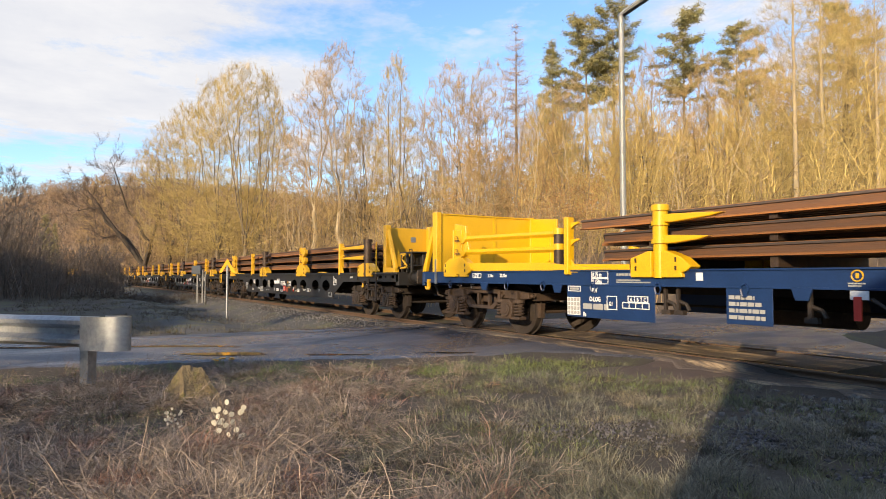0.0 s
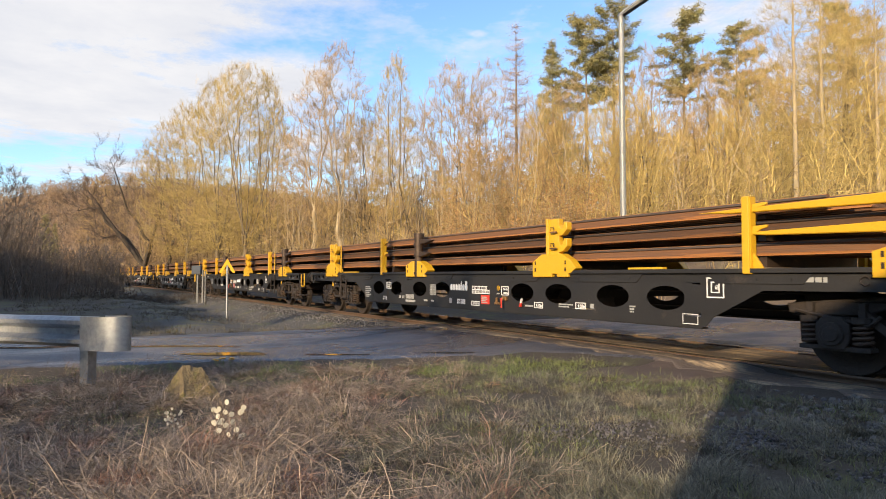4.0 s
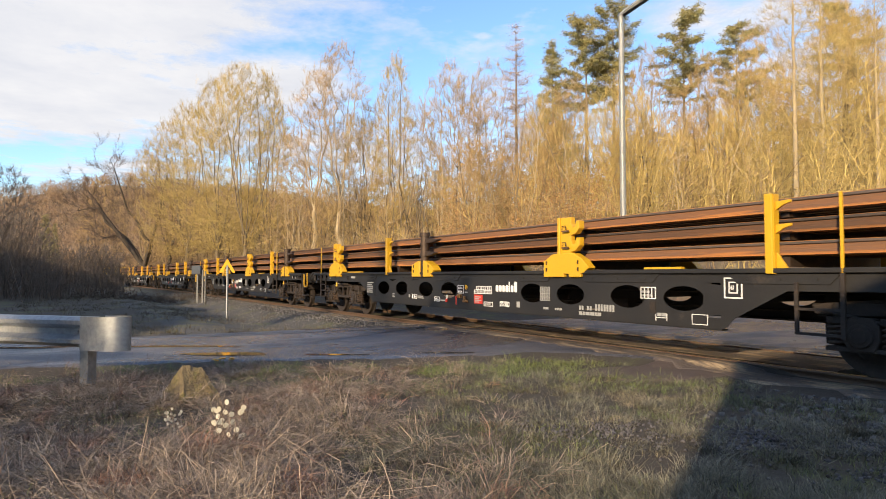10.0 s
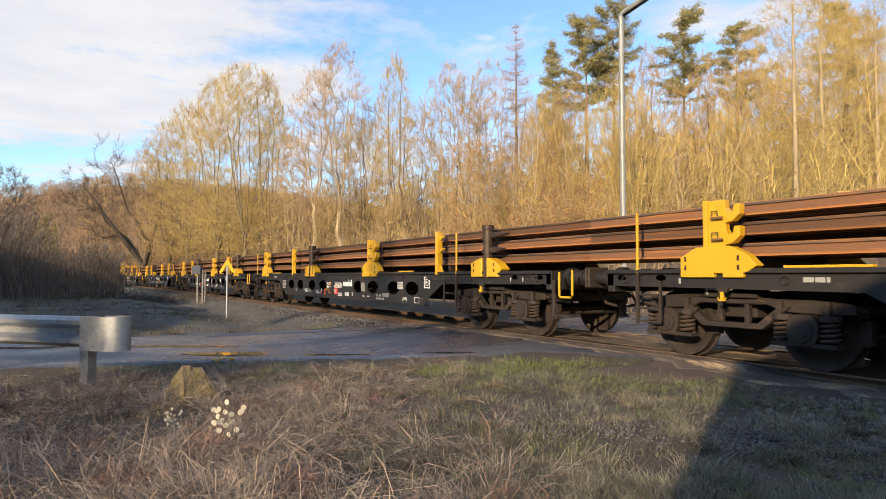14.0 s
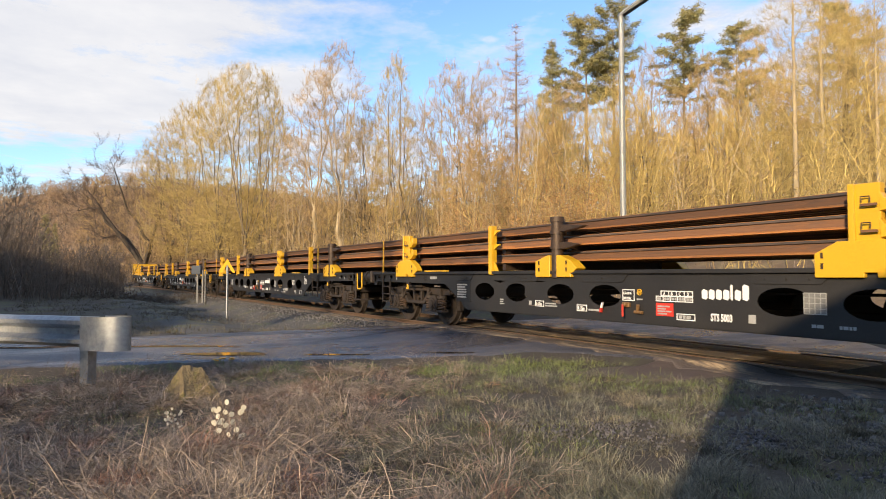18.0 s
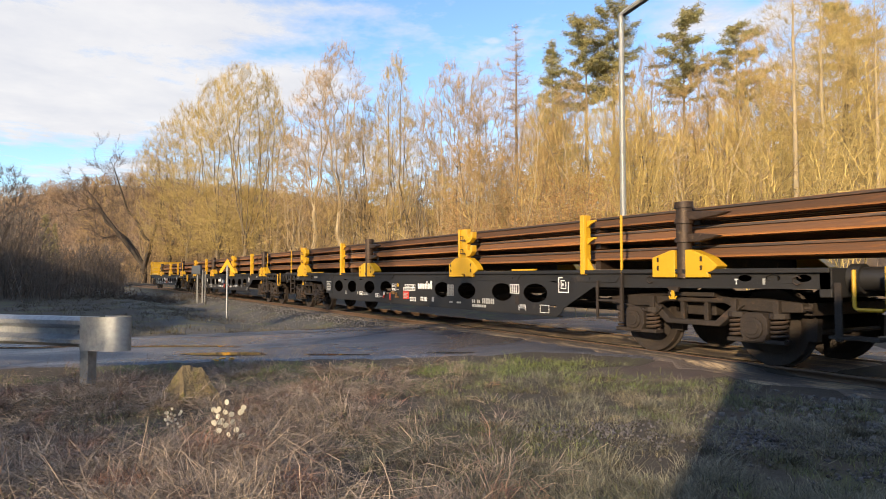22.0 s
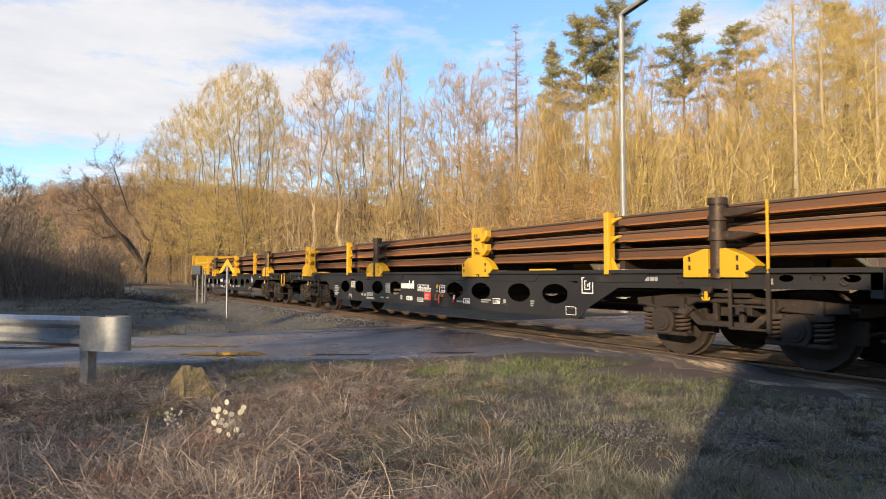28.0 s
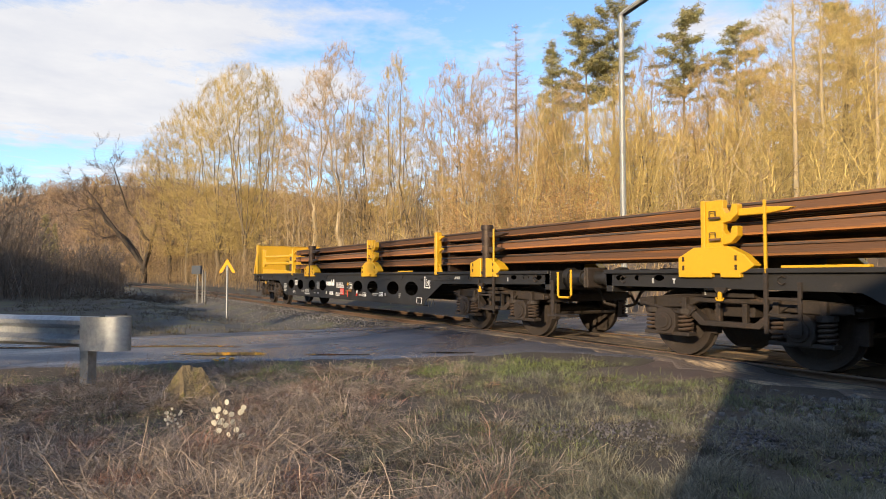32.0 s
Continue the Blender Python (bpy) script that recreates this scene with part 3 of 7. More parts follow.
for x in (0.06, 0.16):
    for z in (0.0,):
        part("bolt", Shape().tube([(x, 0.008, z), (x, 0.026, z)], 0.016, 8), GALV, g)


def arrow_sign(x, y):
    z = ground_z(x, y)
    sgn = tagged(new("arrow_sign"), "slim white post with a yellow chevron pointing up", "sign")
    sgn.matrix_basis = pose(x, y, z, 0, 0, 70)
    part("post", Shape().tube([(0, 0, -0.2), (0, 0, 1.80)], 0.036, 10), GALV, sgn, smooth=True)
    s = Shape()
    for g in (-1, 1):
        s.prism([(0, 1.95), (0, 1.76), (g * 0.155, 1.50), (g * 0.235, 1.48), (g * 0.24, 1.53)], -0.055 - 0.001 * (g > 0), -0.043)
    part("chevron", s, SIGN_YELLOW, sgn, "yellow chevron")
    return sgn


arrow_sign(*from_eye(-7.05, 20.7))


def signal_box(x, y):
    z = ground_z(x, y)
    c = tagged(new("trackside_cabinet"), "small grey trackside box on two galvanised posts", "cabinet")
    c.matrix_basis = pose(x, y, z, 0, 0, 59)
    for dx in (-0.12, 0.12):
        part("post", Shape().box(dx - 0.035, dx + 0.035, -0.03, 0.03, -0.2, 1.75 if dx < 0 else 1.55), DULL, c, bevel=0.006)
    part("post", Shape().box(0.22, 0.27, -0.03, 0.03, -0.2, 1.5), DULL, c, bevel=0.006)
    part("box", Shape().box(-0.36, 0.06, -0.14, 0.10, 1.36, 1.76), CABINET, c, bevel=0.012)
    return c


signal_box(*from_eye(-11.35, 29.6))


def street_lamp(x, y):
    z = ground_z(x, y)
    l = tagged(new("street_lamp"), "tall pale grey street lamp with a long flat head", "street lamp")
    l.matrix_basis = pose(x, y, z)
    part("pole", Shape().tube([(0, 0, -0.3), (0, 0, 1.2), (0, 0, 1.2), (0, 0, 9.42 - z)], [0.12, 0.12, 0.10, 0.08], 16), LAMPGREY, l, smooth=True)
    d = (RIGHT * 0.95 - AHEAD * 0.4).normalized()
    top = Vector((0, 0, 9.40 - z)) - d * 0.08
    tip = top + d * 0.95 + Vector((0, 0, 0.52))
    head = Shape()
    u = d.cross(Vector((0, 0, 1))).normalized()
    prof = [(0, 0.08, 0.05), (0.2, 0.13, 0.085), (0.7, 0.17, 0.10), (1.0, 0.13, 0.06)]
    v, f = [], []
    for k, wd, th in prof:
        p = top + (tip - top) * k
        nrm = Vector((0, 0, 1))
        v += [p + u * wd, p + u * wd * 0.6 + nrm * th, p - u * wd * 0.6 + nrm * th, p - u * wd, p - u * wd * 0.7 - nrm * th * 0.7, p + u * wd * 0.7 - nrm * th * 0.7]
    for j in range(3):
        f += [(j * 6 + i, j * 6 + (i + 1) % 6, j * 6 + 6 + (i + 1) % 6, j * 6 + 6 + i) for i in range(6)]
    f += [(5, 4, 3, 2, 1, 0), (18, 19, 20, 21, 22, 23)]
    part("lamp_head", head.add(v, f), LAMPGREY, l, smooth=True)
    # dark slab below the head: the underside's shade put into its colour
    glass = Shape()
    a, b = top + (tip - top) * 0.15, top + (tip - top) * 0.97
    glass.add([p + u * k - Vector((0, 0, h)) for p in (a, b) for k, h in ((0.11, 0.062), (0.11, 0.085), (-0.11, 0.085), (-0.11, 0.062))],
              [(0, 1, 5, 4), (1, 2, 6, 5), (2, 3, 7, 6), (3, 0, 4, 7), (0, 3, 2, 1), (4, 5, 6, 7)])
    part("lamp_glass", glass, CABINET, l, "dark slab under the lamp head, coloured as its shaded underside")
    return l


street_lamp(*from_eye(5.72, 20.0))


def boulder(x, y):
    z = ground_z(x, y)
    b = Shape()
    b.add([(-0.40, 0.04, -0.12), (0.06, -0.26, -0.12), (0.31, 0.50, -0.12), (-0.12, 0.50, -0.12), (-0.31, 0.05, 0.02), (0.05, -0.19, 0.03), (0.27, 0.45, 0.04), (-0.1, 0.44, 0.06), (-0.07, 0.0, 0.34), (0.05, 0.27, 0.29)],
          [(0, 1, 5, 4), (1, 2, 6, 5), (2, 3, 7, 6), (3, 0, 4, 7), (0, 3, 2, 1), (4, 5, 6, 7)])
    part("lamp_glass", glass, CABINET, l, "dark slab under the lamp head, coloured as its shaded underside")
    return l


street_lamp(*from_eye(5.72, 20.0))


def boulder(x, y):
    z = ground_z(x, y)
    b = Shape()
    b.add([(-0.32, 0.04, -0.12), (0.05, -0.24, -0.12), (0.22, 0.46, -0.12), (-0.1, 0.48, -0.12), (-0.26, 0.05, 0.04), (0.04, -0.18, 0.05), (0.19, 0.42, 0.05), (-0.1, 0.42, 0.07), (-0.06, 0.0, 0.35), (0.03, 0.25, 0.30)],
          [(0, 1, 5, 4), (1, 2, 6, 5), (2, 3, 7, 6), (3, 0, 4, 7), (0, 3, 2, 1), (4, 5, 6, 7)])
    part("lamp_glass", glass, CABINET, l, "dark slab under the lamp head, coloured as its shaded underside")
    return l


street_lamp(*from_eye(5.72, 20.0))


def boulder(x, y):
    z = ground_z(x, y)
    b = Shape()
    b.add([(-0.32, 0.04, -0.12), (0.03, -0.22, -0.12), (0.33, 0.40, -0.12), (0.0, 0.45, -0.12), (-0.26, 0.05, 0.04), (0.03, -0.16, 0.06), (0.29, 0.37, 0.05), (0.0, 0.40, 0.07), (-0.04, 0.02, 0.34), (0.09, 0.22, 0.33)],
          [(0, 1, 5, 4), (1, 2, 6, 5), (2, 3, 7, 6), (3, 0, 4, 7), (0, 3, 2, 1), (4, 5, 6, 7)])
    part("lamp_glass", glass, CABINET, l, "dark slab under the lamp head, coloured as its shaded underside")
    return l


street_lamp(*from_eye(5.72, 20.0))


def boulder(x, y):
    z = ground_z(x, y)
    b = Shape()
    b.add([(-0.30, 0.02, -0.12), (0.08, -0.22, -0.12), (0.36, 0.06, -0.12), (0.05, 0.36, -0.12), (-0.24, 0.03, 0.04), (0.07, -0.17, 0.05), (0.31, 0.07, 0.05), (0.05, 0.30, 0.07), (-0.03, -0.02, 0.35), (0.12, 0.08, 0.31)],
          [(0, 1, 5, 4), (1, 2, 6, 5), (2, 3, 7, 6), (3, 0, 4, 7), (4, 5, 8), (5, 6, 9, 8), (6, 7, 9), (7, 4, 8, 9), (3, 2, 1, 0)])
    me = bpy.data.meshes.new("boulder")
    me.from_pydata(b.v, [], b.f)
    bm = bmesh.new()
    bm.from_mesh(me)
    bmesh.ops.recalc_face_normals(bm, faces=bm.faces)
    bmesh.ops.subdivide_edges(bm, edges=bm.edges, cuts=4, use_grid_fill=True)
    for vv in bm.verts:
        vv.co += Vector([noise.noise(vv.co * 4 + Vector((k * 9, 0, 0))) for k in range(3)]) * 0.03
        vv.co += Vector([noise.noise(vv.co * 15 + Vector((k * 9, 0, 0))) for k in range(3)]) * 0.022
    bm.to_mesh(me)
    bm.free()
    me.materials.append(STONE)
    ob = new("boulder", me)
    ob.matrix_basis = pose(x, y, z, 0, 0, 59)
    return tagged(ob, "mossy angular boulder half sunk in dry grass", "rock")


boulder(*from_eye(-2.32, 5.75))


def seed_pods(x, y):
    """Dry honesty plant: thin stems with round papery pods."""
    z = ground_z(x, y)
    p = tagged(new("honesty_plant"), "dry honesty plant with round white papery seed pods", "plant")
    p.matrix_basis = pose(x, y, z, 0, 0, 59)
    rnd = random.Random(5)
    disc = Shape().tube([(0, -0.0015, 0), (0, 0.0015, 0)], 0.018, 12)
    me = mesh_of("seed_pod", disc, PODS)
    for i in range(8):
        bx, h, lean = rnd.uniform(-0.05, 0.05), (0.12, 0.32, 0.22, 0.34, 0.10, 0.26, 0.2, 0.3)[i], rnd.uniform(-0.12, 0.11)
        pts = [(bx, 0, -0.02), (bx + lean * 0.4, rnd.uniform(-0.02, 0.02), h * 0.6), (bx + lean, rnd.uniform(-0.04, 0.04), h)]
        st = part("stem", Shape().tube(pts, 0.0025, 5), STRAW, p)
        for j in range(3):
            k = rnd.uniform(0.45, 1.05)
            q = Vector(pts[1]).lerp(Vector(pts[2]), max(0, (k - 0.5) * 2))
            part("seed_pod", me, PODS, st, at=pose(q.x + rnd.uniform(-0.035, 0.035), q.y - 0.01, q.z + rnd.uniform(-0.03, 0.03), rnd.uniform(-25, 25), rnd.uniform(0, 90), rnd.uniform(-45, 45)))
    return p


seed_pods(*from_eye(-1.40, 4.2))
pp = seed_pods(*from_eye(-2.0, 4.75))
pp.scale = (0.6, 0.6, 0.6)


def yellow_flower(side, depth):
    """A low early spring plant with a few yellow heads beside a dark clod."""
    x, y = from_eye(side, depth)
    p = tagged(new("yellow_flower"), "small yellow spring flowers beside the lane", "flower")
    p.matrix_basis = pose(x, y, ground_z(x, y))
    rnd = random.Random(8)
    for i in range(7):
        q = Vector((rnd.uniform(-0.10, 0.10), rnd.uniform(-0.12, 0.12), rnd.uniform(0.08, 0.15)))
        st = part("stem", Shape().tube([(q.x * 0.5, q.y * 0.5, -0.02), tuple(q)], 0.004, 5), GREEN, p)
        part("flower_head", Shape().tube([tuple(q), tuple(q + Vector((0, 0, 0.012)))], [0.020, 0.032], 10), SIGN_YELLOW, st)
    return p


yellow_flower(-2.73, 7.95)


# ---- the house behind the camera, whose corner shades the grass ----
def house():
    h = tagged(new("house"), "plastered house with tiled gable roof behind the crossing", "house")
    d = Vector((math.cos(SUN_AZ), math.sin(SUN_AZ), 0))
    corner = Vector((*from_eye(-0.63, 0.0), 0)) - d * 9.0
    h.matrix_basis = Matrix.Translation((corner.x, corner.y, -0.1)) @ Matrix.Rotation(math.atan2(RIGHT.y, RIGHT.x), 4, "Z")
    W, D, E, R = 10.0, 8.0, 5.5, 6.77
    gable = [(0, 0), (W, 0), (W, E), (W / 2, R - 0.15), (0, E)]
    for y in (-0.3, -D):
        part("wall", Shape().prism(gable, y, y + 0.3), PLASTER, h)
    for x in (0, W - 0.3):
        part("wall", Shape().box(x, x + 0.3, -D + 0.3, -0.3, 0, E), PLASTER, h)
    for a in (-0.04, W + 0.04):
        part("roof", Shape().prism([(a, E - 0.03), (W / 2, R - 0.15), (W / 2, R + 0.05), (a, E + 0.14)], -D - 0.05, 0.05), TILE, h)
    for x in (1.6, 4.0, 6.4):
        for z in (0.9, 3.2):
            win = part("window", Shape().box(x, x + 0.08, 0.0, 0.05, z, z + 1.3).box(x + 0.92, x + 1.0, 0.0, 0.05, z, z + 1.3).box(x + 0.08, x + 0.92, 0, 0.05, z + 1.22, z + 1.3).box(x + 0.08, x + 0.92, 0, 0.05, z, z + 0.08), WHITE, h)
            part("pane", Shape().box(x + 0.08, x + 0.92, 0.003, 0.02, z + 0.08, z + 1.22), CABINET, win)
    return h


house()


# ---- the train ----
SOOT = surf("matt_black_plate", (0.008, 0.008, 0.008), (0.012, 0.012, 0.012), 4.0, 0.6, bump=0.0)
SIDE = 1.28                       # half width of the wagons


def holed_plate(shape, x0, x1, z0, z1, holes, y, thick):
    """A plate in the x-z plane with oval holes (centre x, centre z, half width, half height)."""
    cuts = [x0]
    hs = sorted(holes)
    for a, b in zip(hs, hs[1:]):
        cuts.append((a[0] + a[2] + b[0] - b[2]) / 2)
    cuts.append(x1)
    seg = 20
    for (cx, cz, rx, rz), a, b in zip(hs, cuts, cuts[1:]):
        oval, rim = [], []
        for j in range(seg):
            t = 2 * math.pi * j / seg
            c, s = math.cos(t), math.sin(t)
            oval.append((cx + rx * c, cz + rz * s))
            reach = min((b - cx if c > 0 else cx - a) / max(abs(c), 1e-6), (z1 - cz if s > 0 else cz - z0) / max(abs(s), 1e-6))
            rim.append((cx + reach * c, cz + reach * s))
        v = [(p[0], yy, p[1]) for yy in (y, y + thick) for ring in (oval, rim) for p in ring]
        f = []
        for j in range(seg):
            k = (j + 1) % seg
            f += [(j, k, seg + k, seg + j), (2 * seg + j, 3 * seg + j, 3 * seg + k, 2 * seg + k), (j, 2 * seg + j, 2 * seg + k, k)]
        for corner in ((a, z0), (b, z0), (b, z1), (a, z1)):
            near = sorted(range(seg), key=lambda j: (rim[j][0] - corner[0]) ** 2 + (rim[j][1] - corner[1]) ** 2)[:2]
            i, k = sorted(near)
            if (i, k) == (0, seg - 1):
                i, k = k, i
            if abs(rim[i][0] - corner[0]) > 1e-4 and abs(rim[k][0] - corner[0]) > 1e-4 and abs(rim[i][1] - corner[1]) > 1e-4 and abs(rim[k][1] - corner[1]) > 1e-4:
                continue
            n = len(v)
            v += [(corner[0], y, corner[1]), (corner[0], y + thick, corner[1])]
            f += [(seg + i, seg + k, n), (3 * seg + k, 3 * seg + i, n + 1)]
        shape.add(v, f)
    return shape


def text_mesh(words, size, material):
    cu = bpy.data.curves.new("words", "FONT")
    cu.body, cu.size, cu.extrude, cu.resolution_u = words, size, 0.0015, 2
    cu.offset = 0.004 * size / 0.12
    ob = new("words", cu)
    me = bpy.data.meshes.new_from_object(ob)
    bpy.data.objects.remove(ob)
    me.materials.append(material)
    return me


TEXTS = {}
TURNED = [False]                  # some wagons run the other way round: their lettering changes ends
MARKS = [0.0]                     # where the lettering starts on the sill


def turned_x(x, w):
    x += MARKS[0]
    return 0.13 - (x + w) if TURNED[0] else x


def words(parent, txt, size, x, z, y=-SIDE - 0.004, narrow=0.8, material=None):
    """Lettering on the near side of a wagon."""
    key = (txt, size)
    if key not in TEXTS:
        me = text_mesh(txt, size, material or WHITE)
        me.transform(Matrix.Diagonal((narrow, 1, 1, 1)))
        TEXTS[key] = me
    wide = max(v.co.x for v in TEXTS[key].vertices)
    return part("lettering", TEXTS[key], WHITE, parent, at=pose(turned_x(x, wide), y, z, 90, 0, 0))


def bars(parent, x, z, w, h, rows=1, material=None, y=-SIDE - 0.004, name="marking", label=""):
    """Small writing as plain bars."""
    x = turned_x(x, w)
    s = Shape()
    step = h / rows
    rnd = random.Random(int(x * 100) + rows)
    for i in range(rows):
        zz = z + h - (i + 1) * step
        w2 = w * (1 if rows == 1 else rnd.uniform(0.6, 1.0))
        hh = step * (0.6 if rows > 1 else 1)
        if material is None and w2 > 1.2 * hh:      # a line of writing breaks into a few word-like bars
            xx = x
            while xx < x + w2 - 0.3 * hh:
                ww = min(rnd.uniform(0.7, 2.6) * hh, x + w2 - xx)
                s.box(xx, xx + ww, y - 0.002, y + 0.002, zz, zz + hh)
                xx += ww + 0.28 * hh
        else:
            s.box(x, x + w2, y - 0.002, y + 0.002, zz, zz + hh)
    return part(name, s, material or FADED, parent, label)


def boxed(parent, x, z, w, h, cols=1, material=None, y=-SIDE - 0.004, t=0.012):
    """A thin rectangular outline, with upright divisions."""
    x = turned_x(x, w)
    s = Shape()
    s.box(x, x + w, y - 0.002, y + 0.002, z, z + t).box(x, x + w, y - 0.002, y + 0.002, z + h - t, z + h)
    for i in range(cols + 1):
        xx = x + (w - t) * i / cols
        s.box(xx, xx + t, y - 0.003, y + 0.001, z, z + h)
    return part("marking_frame", s, material or WHITE, parent)


def wheelset_mesh():
    s = Shape()
    for side in (-1, 1):
        prof = [(0.0, 0.10), (0.10, 0.10), (0.10, 0.115), (0.035, 0.13), (0.045, 0.33), (0.0, 0.385), (0.0, 0.46), (0.095, 0.465), (0.105, 0.490), (0.125, 0.490), (0.132, 0.44), (0.125, 0.385), (0.085, 0.33), (0.075, 0.14), (0.12, 0.10)]
        seg = 28
        v, f = [], []
        for r_i in range(seg):
            a = 2 * math.pi * r_i / seg
            for o, r in prof:
                yy = side * (0.80 - o)
                v.append((r * math.sin(a), yy, r * math.cos(a)))
        k = len(prof)
        for i in range(seg):
            j = (i + 1) % seg
            f += [(i * k + p, i * k + p + 1, j * k + p + 1, j * k + p) for p in range(k - 1)]
        s.add(v, f)
    s.tube([(0, -1.0, 0), (0, 1.0, 0)], 0.09, 12)
    return mesh_of("wheelset", s, GRIME, smooth=True)


def spring_shape(x, y, z0, z1, r=0.085, turns=5):
    pts = []
    n = turns * 10
    for i in range(n + 1):
        a = 2 * math.pi * i * turns / n
        pts.append((x + r * math.cos(a), y + r * math.sin(a), z0 + (z1 - z0) * i / n))
    return Shape().tube(pts, 0.019, 5)


def bogie(parent, x, dirt):
    """A two-axle freight bogie with coil springs: pressed side frames, axle boxes, brake gear."""
    body = part("bogie", Shape().box(-0.22, 0.22, -0.90, 0.90, 0.56, 0.80), dirt, parent, "two-axle steel bogie caked with brake dust", bevel=0.01, at=pose(x, 0, 0))
    for side in (-1, 1):
        lo, hi = min(side * 0.93, side * 1.06), max(side * 0.93, side * 1.06)
        # side frame: a top chord, and a hanging truss between the axles
        part("side_frame", Shape().prism([(-1.42, 0.76), (-1.42, 0.66), (-1.15, 0.64), (-0.62, 0.66), (-0.45, 0.73), (0.45, 0.73), (0.62, 0.66), (1.15, 0.64), (1.42, 0.66),
                 (1.42, 0.76), (0.95, 0.80), (0.45, 0.80), (-0.45, 0.80), (-0.95, 0.80)][::-1], lo, hi), dirt, body, bevel=0.012)
        part("frame_truss", Shape().prism([(-0.74, 0.72), (-0.40, 0.44), (0.40, 0.44), (0.74, 0.72), (0.60, 0.72), (0.34, 0.505), (-0.34, 0.505), (-0.60, 0.72)], min(side * 0.97, side * 1.10), max(side * 0.97, side * 1.10)), dirt, body, bevel=0.008)
        for e in (-0.18, 0.18):
            part("truss_post", Shape().box(e - 0.03, e + 0.03, min(side * 0.98, side * 1.05), max(side * 0.98, side * 1.05), 0.50, 0.735), dirt, body, bevel=0.006)
        part("side_bearer", Shape().box(-0.35, 0.35, min(side * 0.80, side * 1.12), max(side * 0.80, side * 1.12), 0.805, 0.87), dirt, body, bevel=0.008)
        for e in (-1.15, -0.62, 0.62, 1.15):
            part("hanger_link", Shape().box(e - 0.035, e + 0.035, min(side * 1.06, side * 1.13), max(side * 1.06, side * 1.13), 0.56, 0.79), dirt, body, bevel=0.006)
        part("clasp_mark", Shape().tube([(-0.30, side * 1.12, 0.83), (-0.30, side * 1.14, 0.90), (-0.16, side * 1.14, 0.90)], 0.012, 5), FADED, body)
        part("pull_rod", Shape().tube([(-1.45, side * 1.0, 0.74), (-0.4, side * 1.02, 0.84), (0.5, side * 1.02, 0.78), (1.5, side * 1.0, 0.70)], 0.028, 6), dirt, body)
    for e in (-1.4, 1.4):
        part("end_beam", Shape().box(e - 0.05, e + 0.05, -0.92, 0.92, 0.62, 0.76), dirt, body, bevel=0.008)
    for e in (-0.9, 0.9):
        for side in (-1, 1):
            b = Shape()
            y0, y1 = side * 0.96, side * 1.17
            lo, hi = min(y0, y1), max(y0, y1)
            b.prism([(e - 0.17, 0.40), (e - 0.12, 0.30), (e + 0.12, 0.30), (e + 0.17, 0.40), (e + 0.17, 0.56), (e + 0.10, 0.64), (e - 0.10, 0.64), (e - 0.17, 0.56)], lo, hi)
            b.box(e - 0.36, e + 0.36, lo + 0.02, hi - 0.02, 0.285, 0.335)
            b.tube([(e, side * 1.16, 0.46), (e, side * 1.20, 0.46)], 0.125, 14)
            b.tube([(e, side * 1.20, 0.46), (e, side * 1.215, 0.46)], 0.085, 10)
            part("axle_box", b, dirt, body, bevel=0.008)
            for o in (-0.26, 0.26):
                part("coil_spring", spring_shape(e + o, side * 1.07, 0.335, 0.60), BROWN_GRIME, body, smooth=True)
                cap = Shape().tube([(e + o, side * 1.07, 0.58), (e + o, side * 1.07, 0.64)], 0.11, 12)
                part("spring_cap", cap, dirt, body)
    for e in (-1.38, -0.42, 0.42, 1.38):
        for side in (-1, 1):
            bl = Shape().prism([(e - 0.05, 0.32), (e + 0.05, 0.32), (e + 0.06, 0.58), (e - 0.06, 0.58)], side * 0.75 - 0.05, side * 0.75 + 0.05)
            bl.tube([(e, side * 0.75, 0.56), (e, side * 0.75, 0.78)], 0.02, 6)
            part("brake_block", bl, dirt, body)
        part("brake_beam", Shape().tube([(e, -0.8, 0.42), (e, 0.8, 0.42)], 0.03, 6), dirt, body)
    for side in (-1, 1):
        part("swing_strap", Shape().tube([(-1.30, side * 1.12, 0.70), (-0.55, side * 1.13, 0.56), (-0.45, side * 1.12, 0.66)], 0.022, 6), dirt, body)
    return body


WHEELSET = wheelset_mesh()
WHEELS = []                       # (wheelset object, place on its wagon)


def wheels(parent, places):
    for x in places:
        ob = part("wheelset", WHEELSET, GRIME, parent, "wheels with bright worn treads", at=pose(x, 0, 0.46))
        WHEELS.append((ob, x))


def buffer(parent, x, out, y, colour):
    s = Shape().tube([(x, y, 1.04), (x + out * 0.12, y, 1.04), (x + out * 0.12, y, 1.04), (x + out * 0.38, y, 1.04)], [0.16, 0.16, 0.125, 0.125], 16)
    s.tube([(x + out * 0.38, y, 1.04), (x + out * 0.56, y, 1.04)], 0.10, 14)
    b = part("buffer", s, colour, parent, smooth=True)
    h = Shape().box(x + out * 0.56 if out > 0 else x - 0.60, x + 0.60 if out > 0 else x - 0.56, y - 0.225, y + 0.225, 0.88, 1.20)
    part("buffer_head", h, GRIME, b, bevel=0.05)


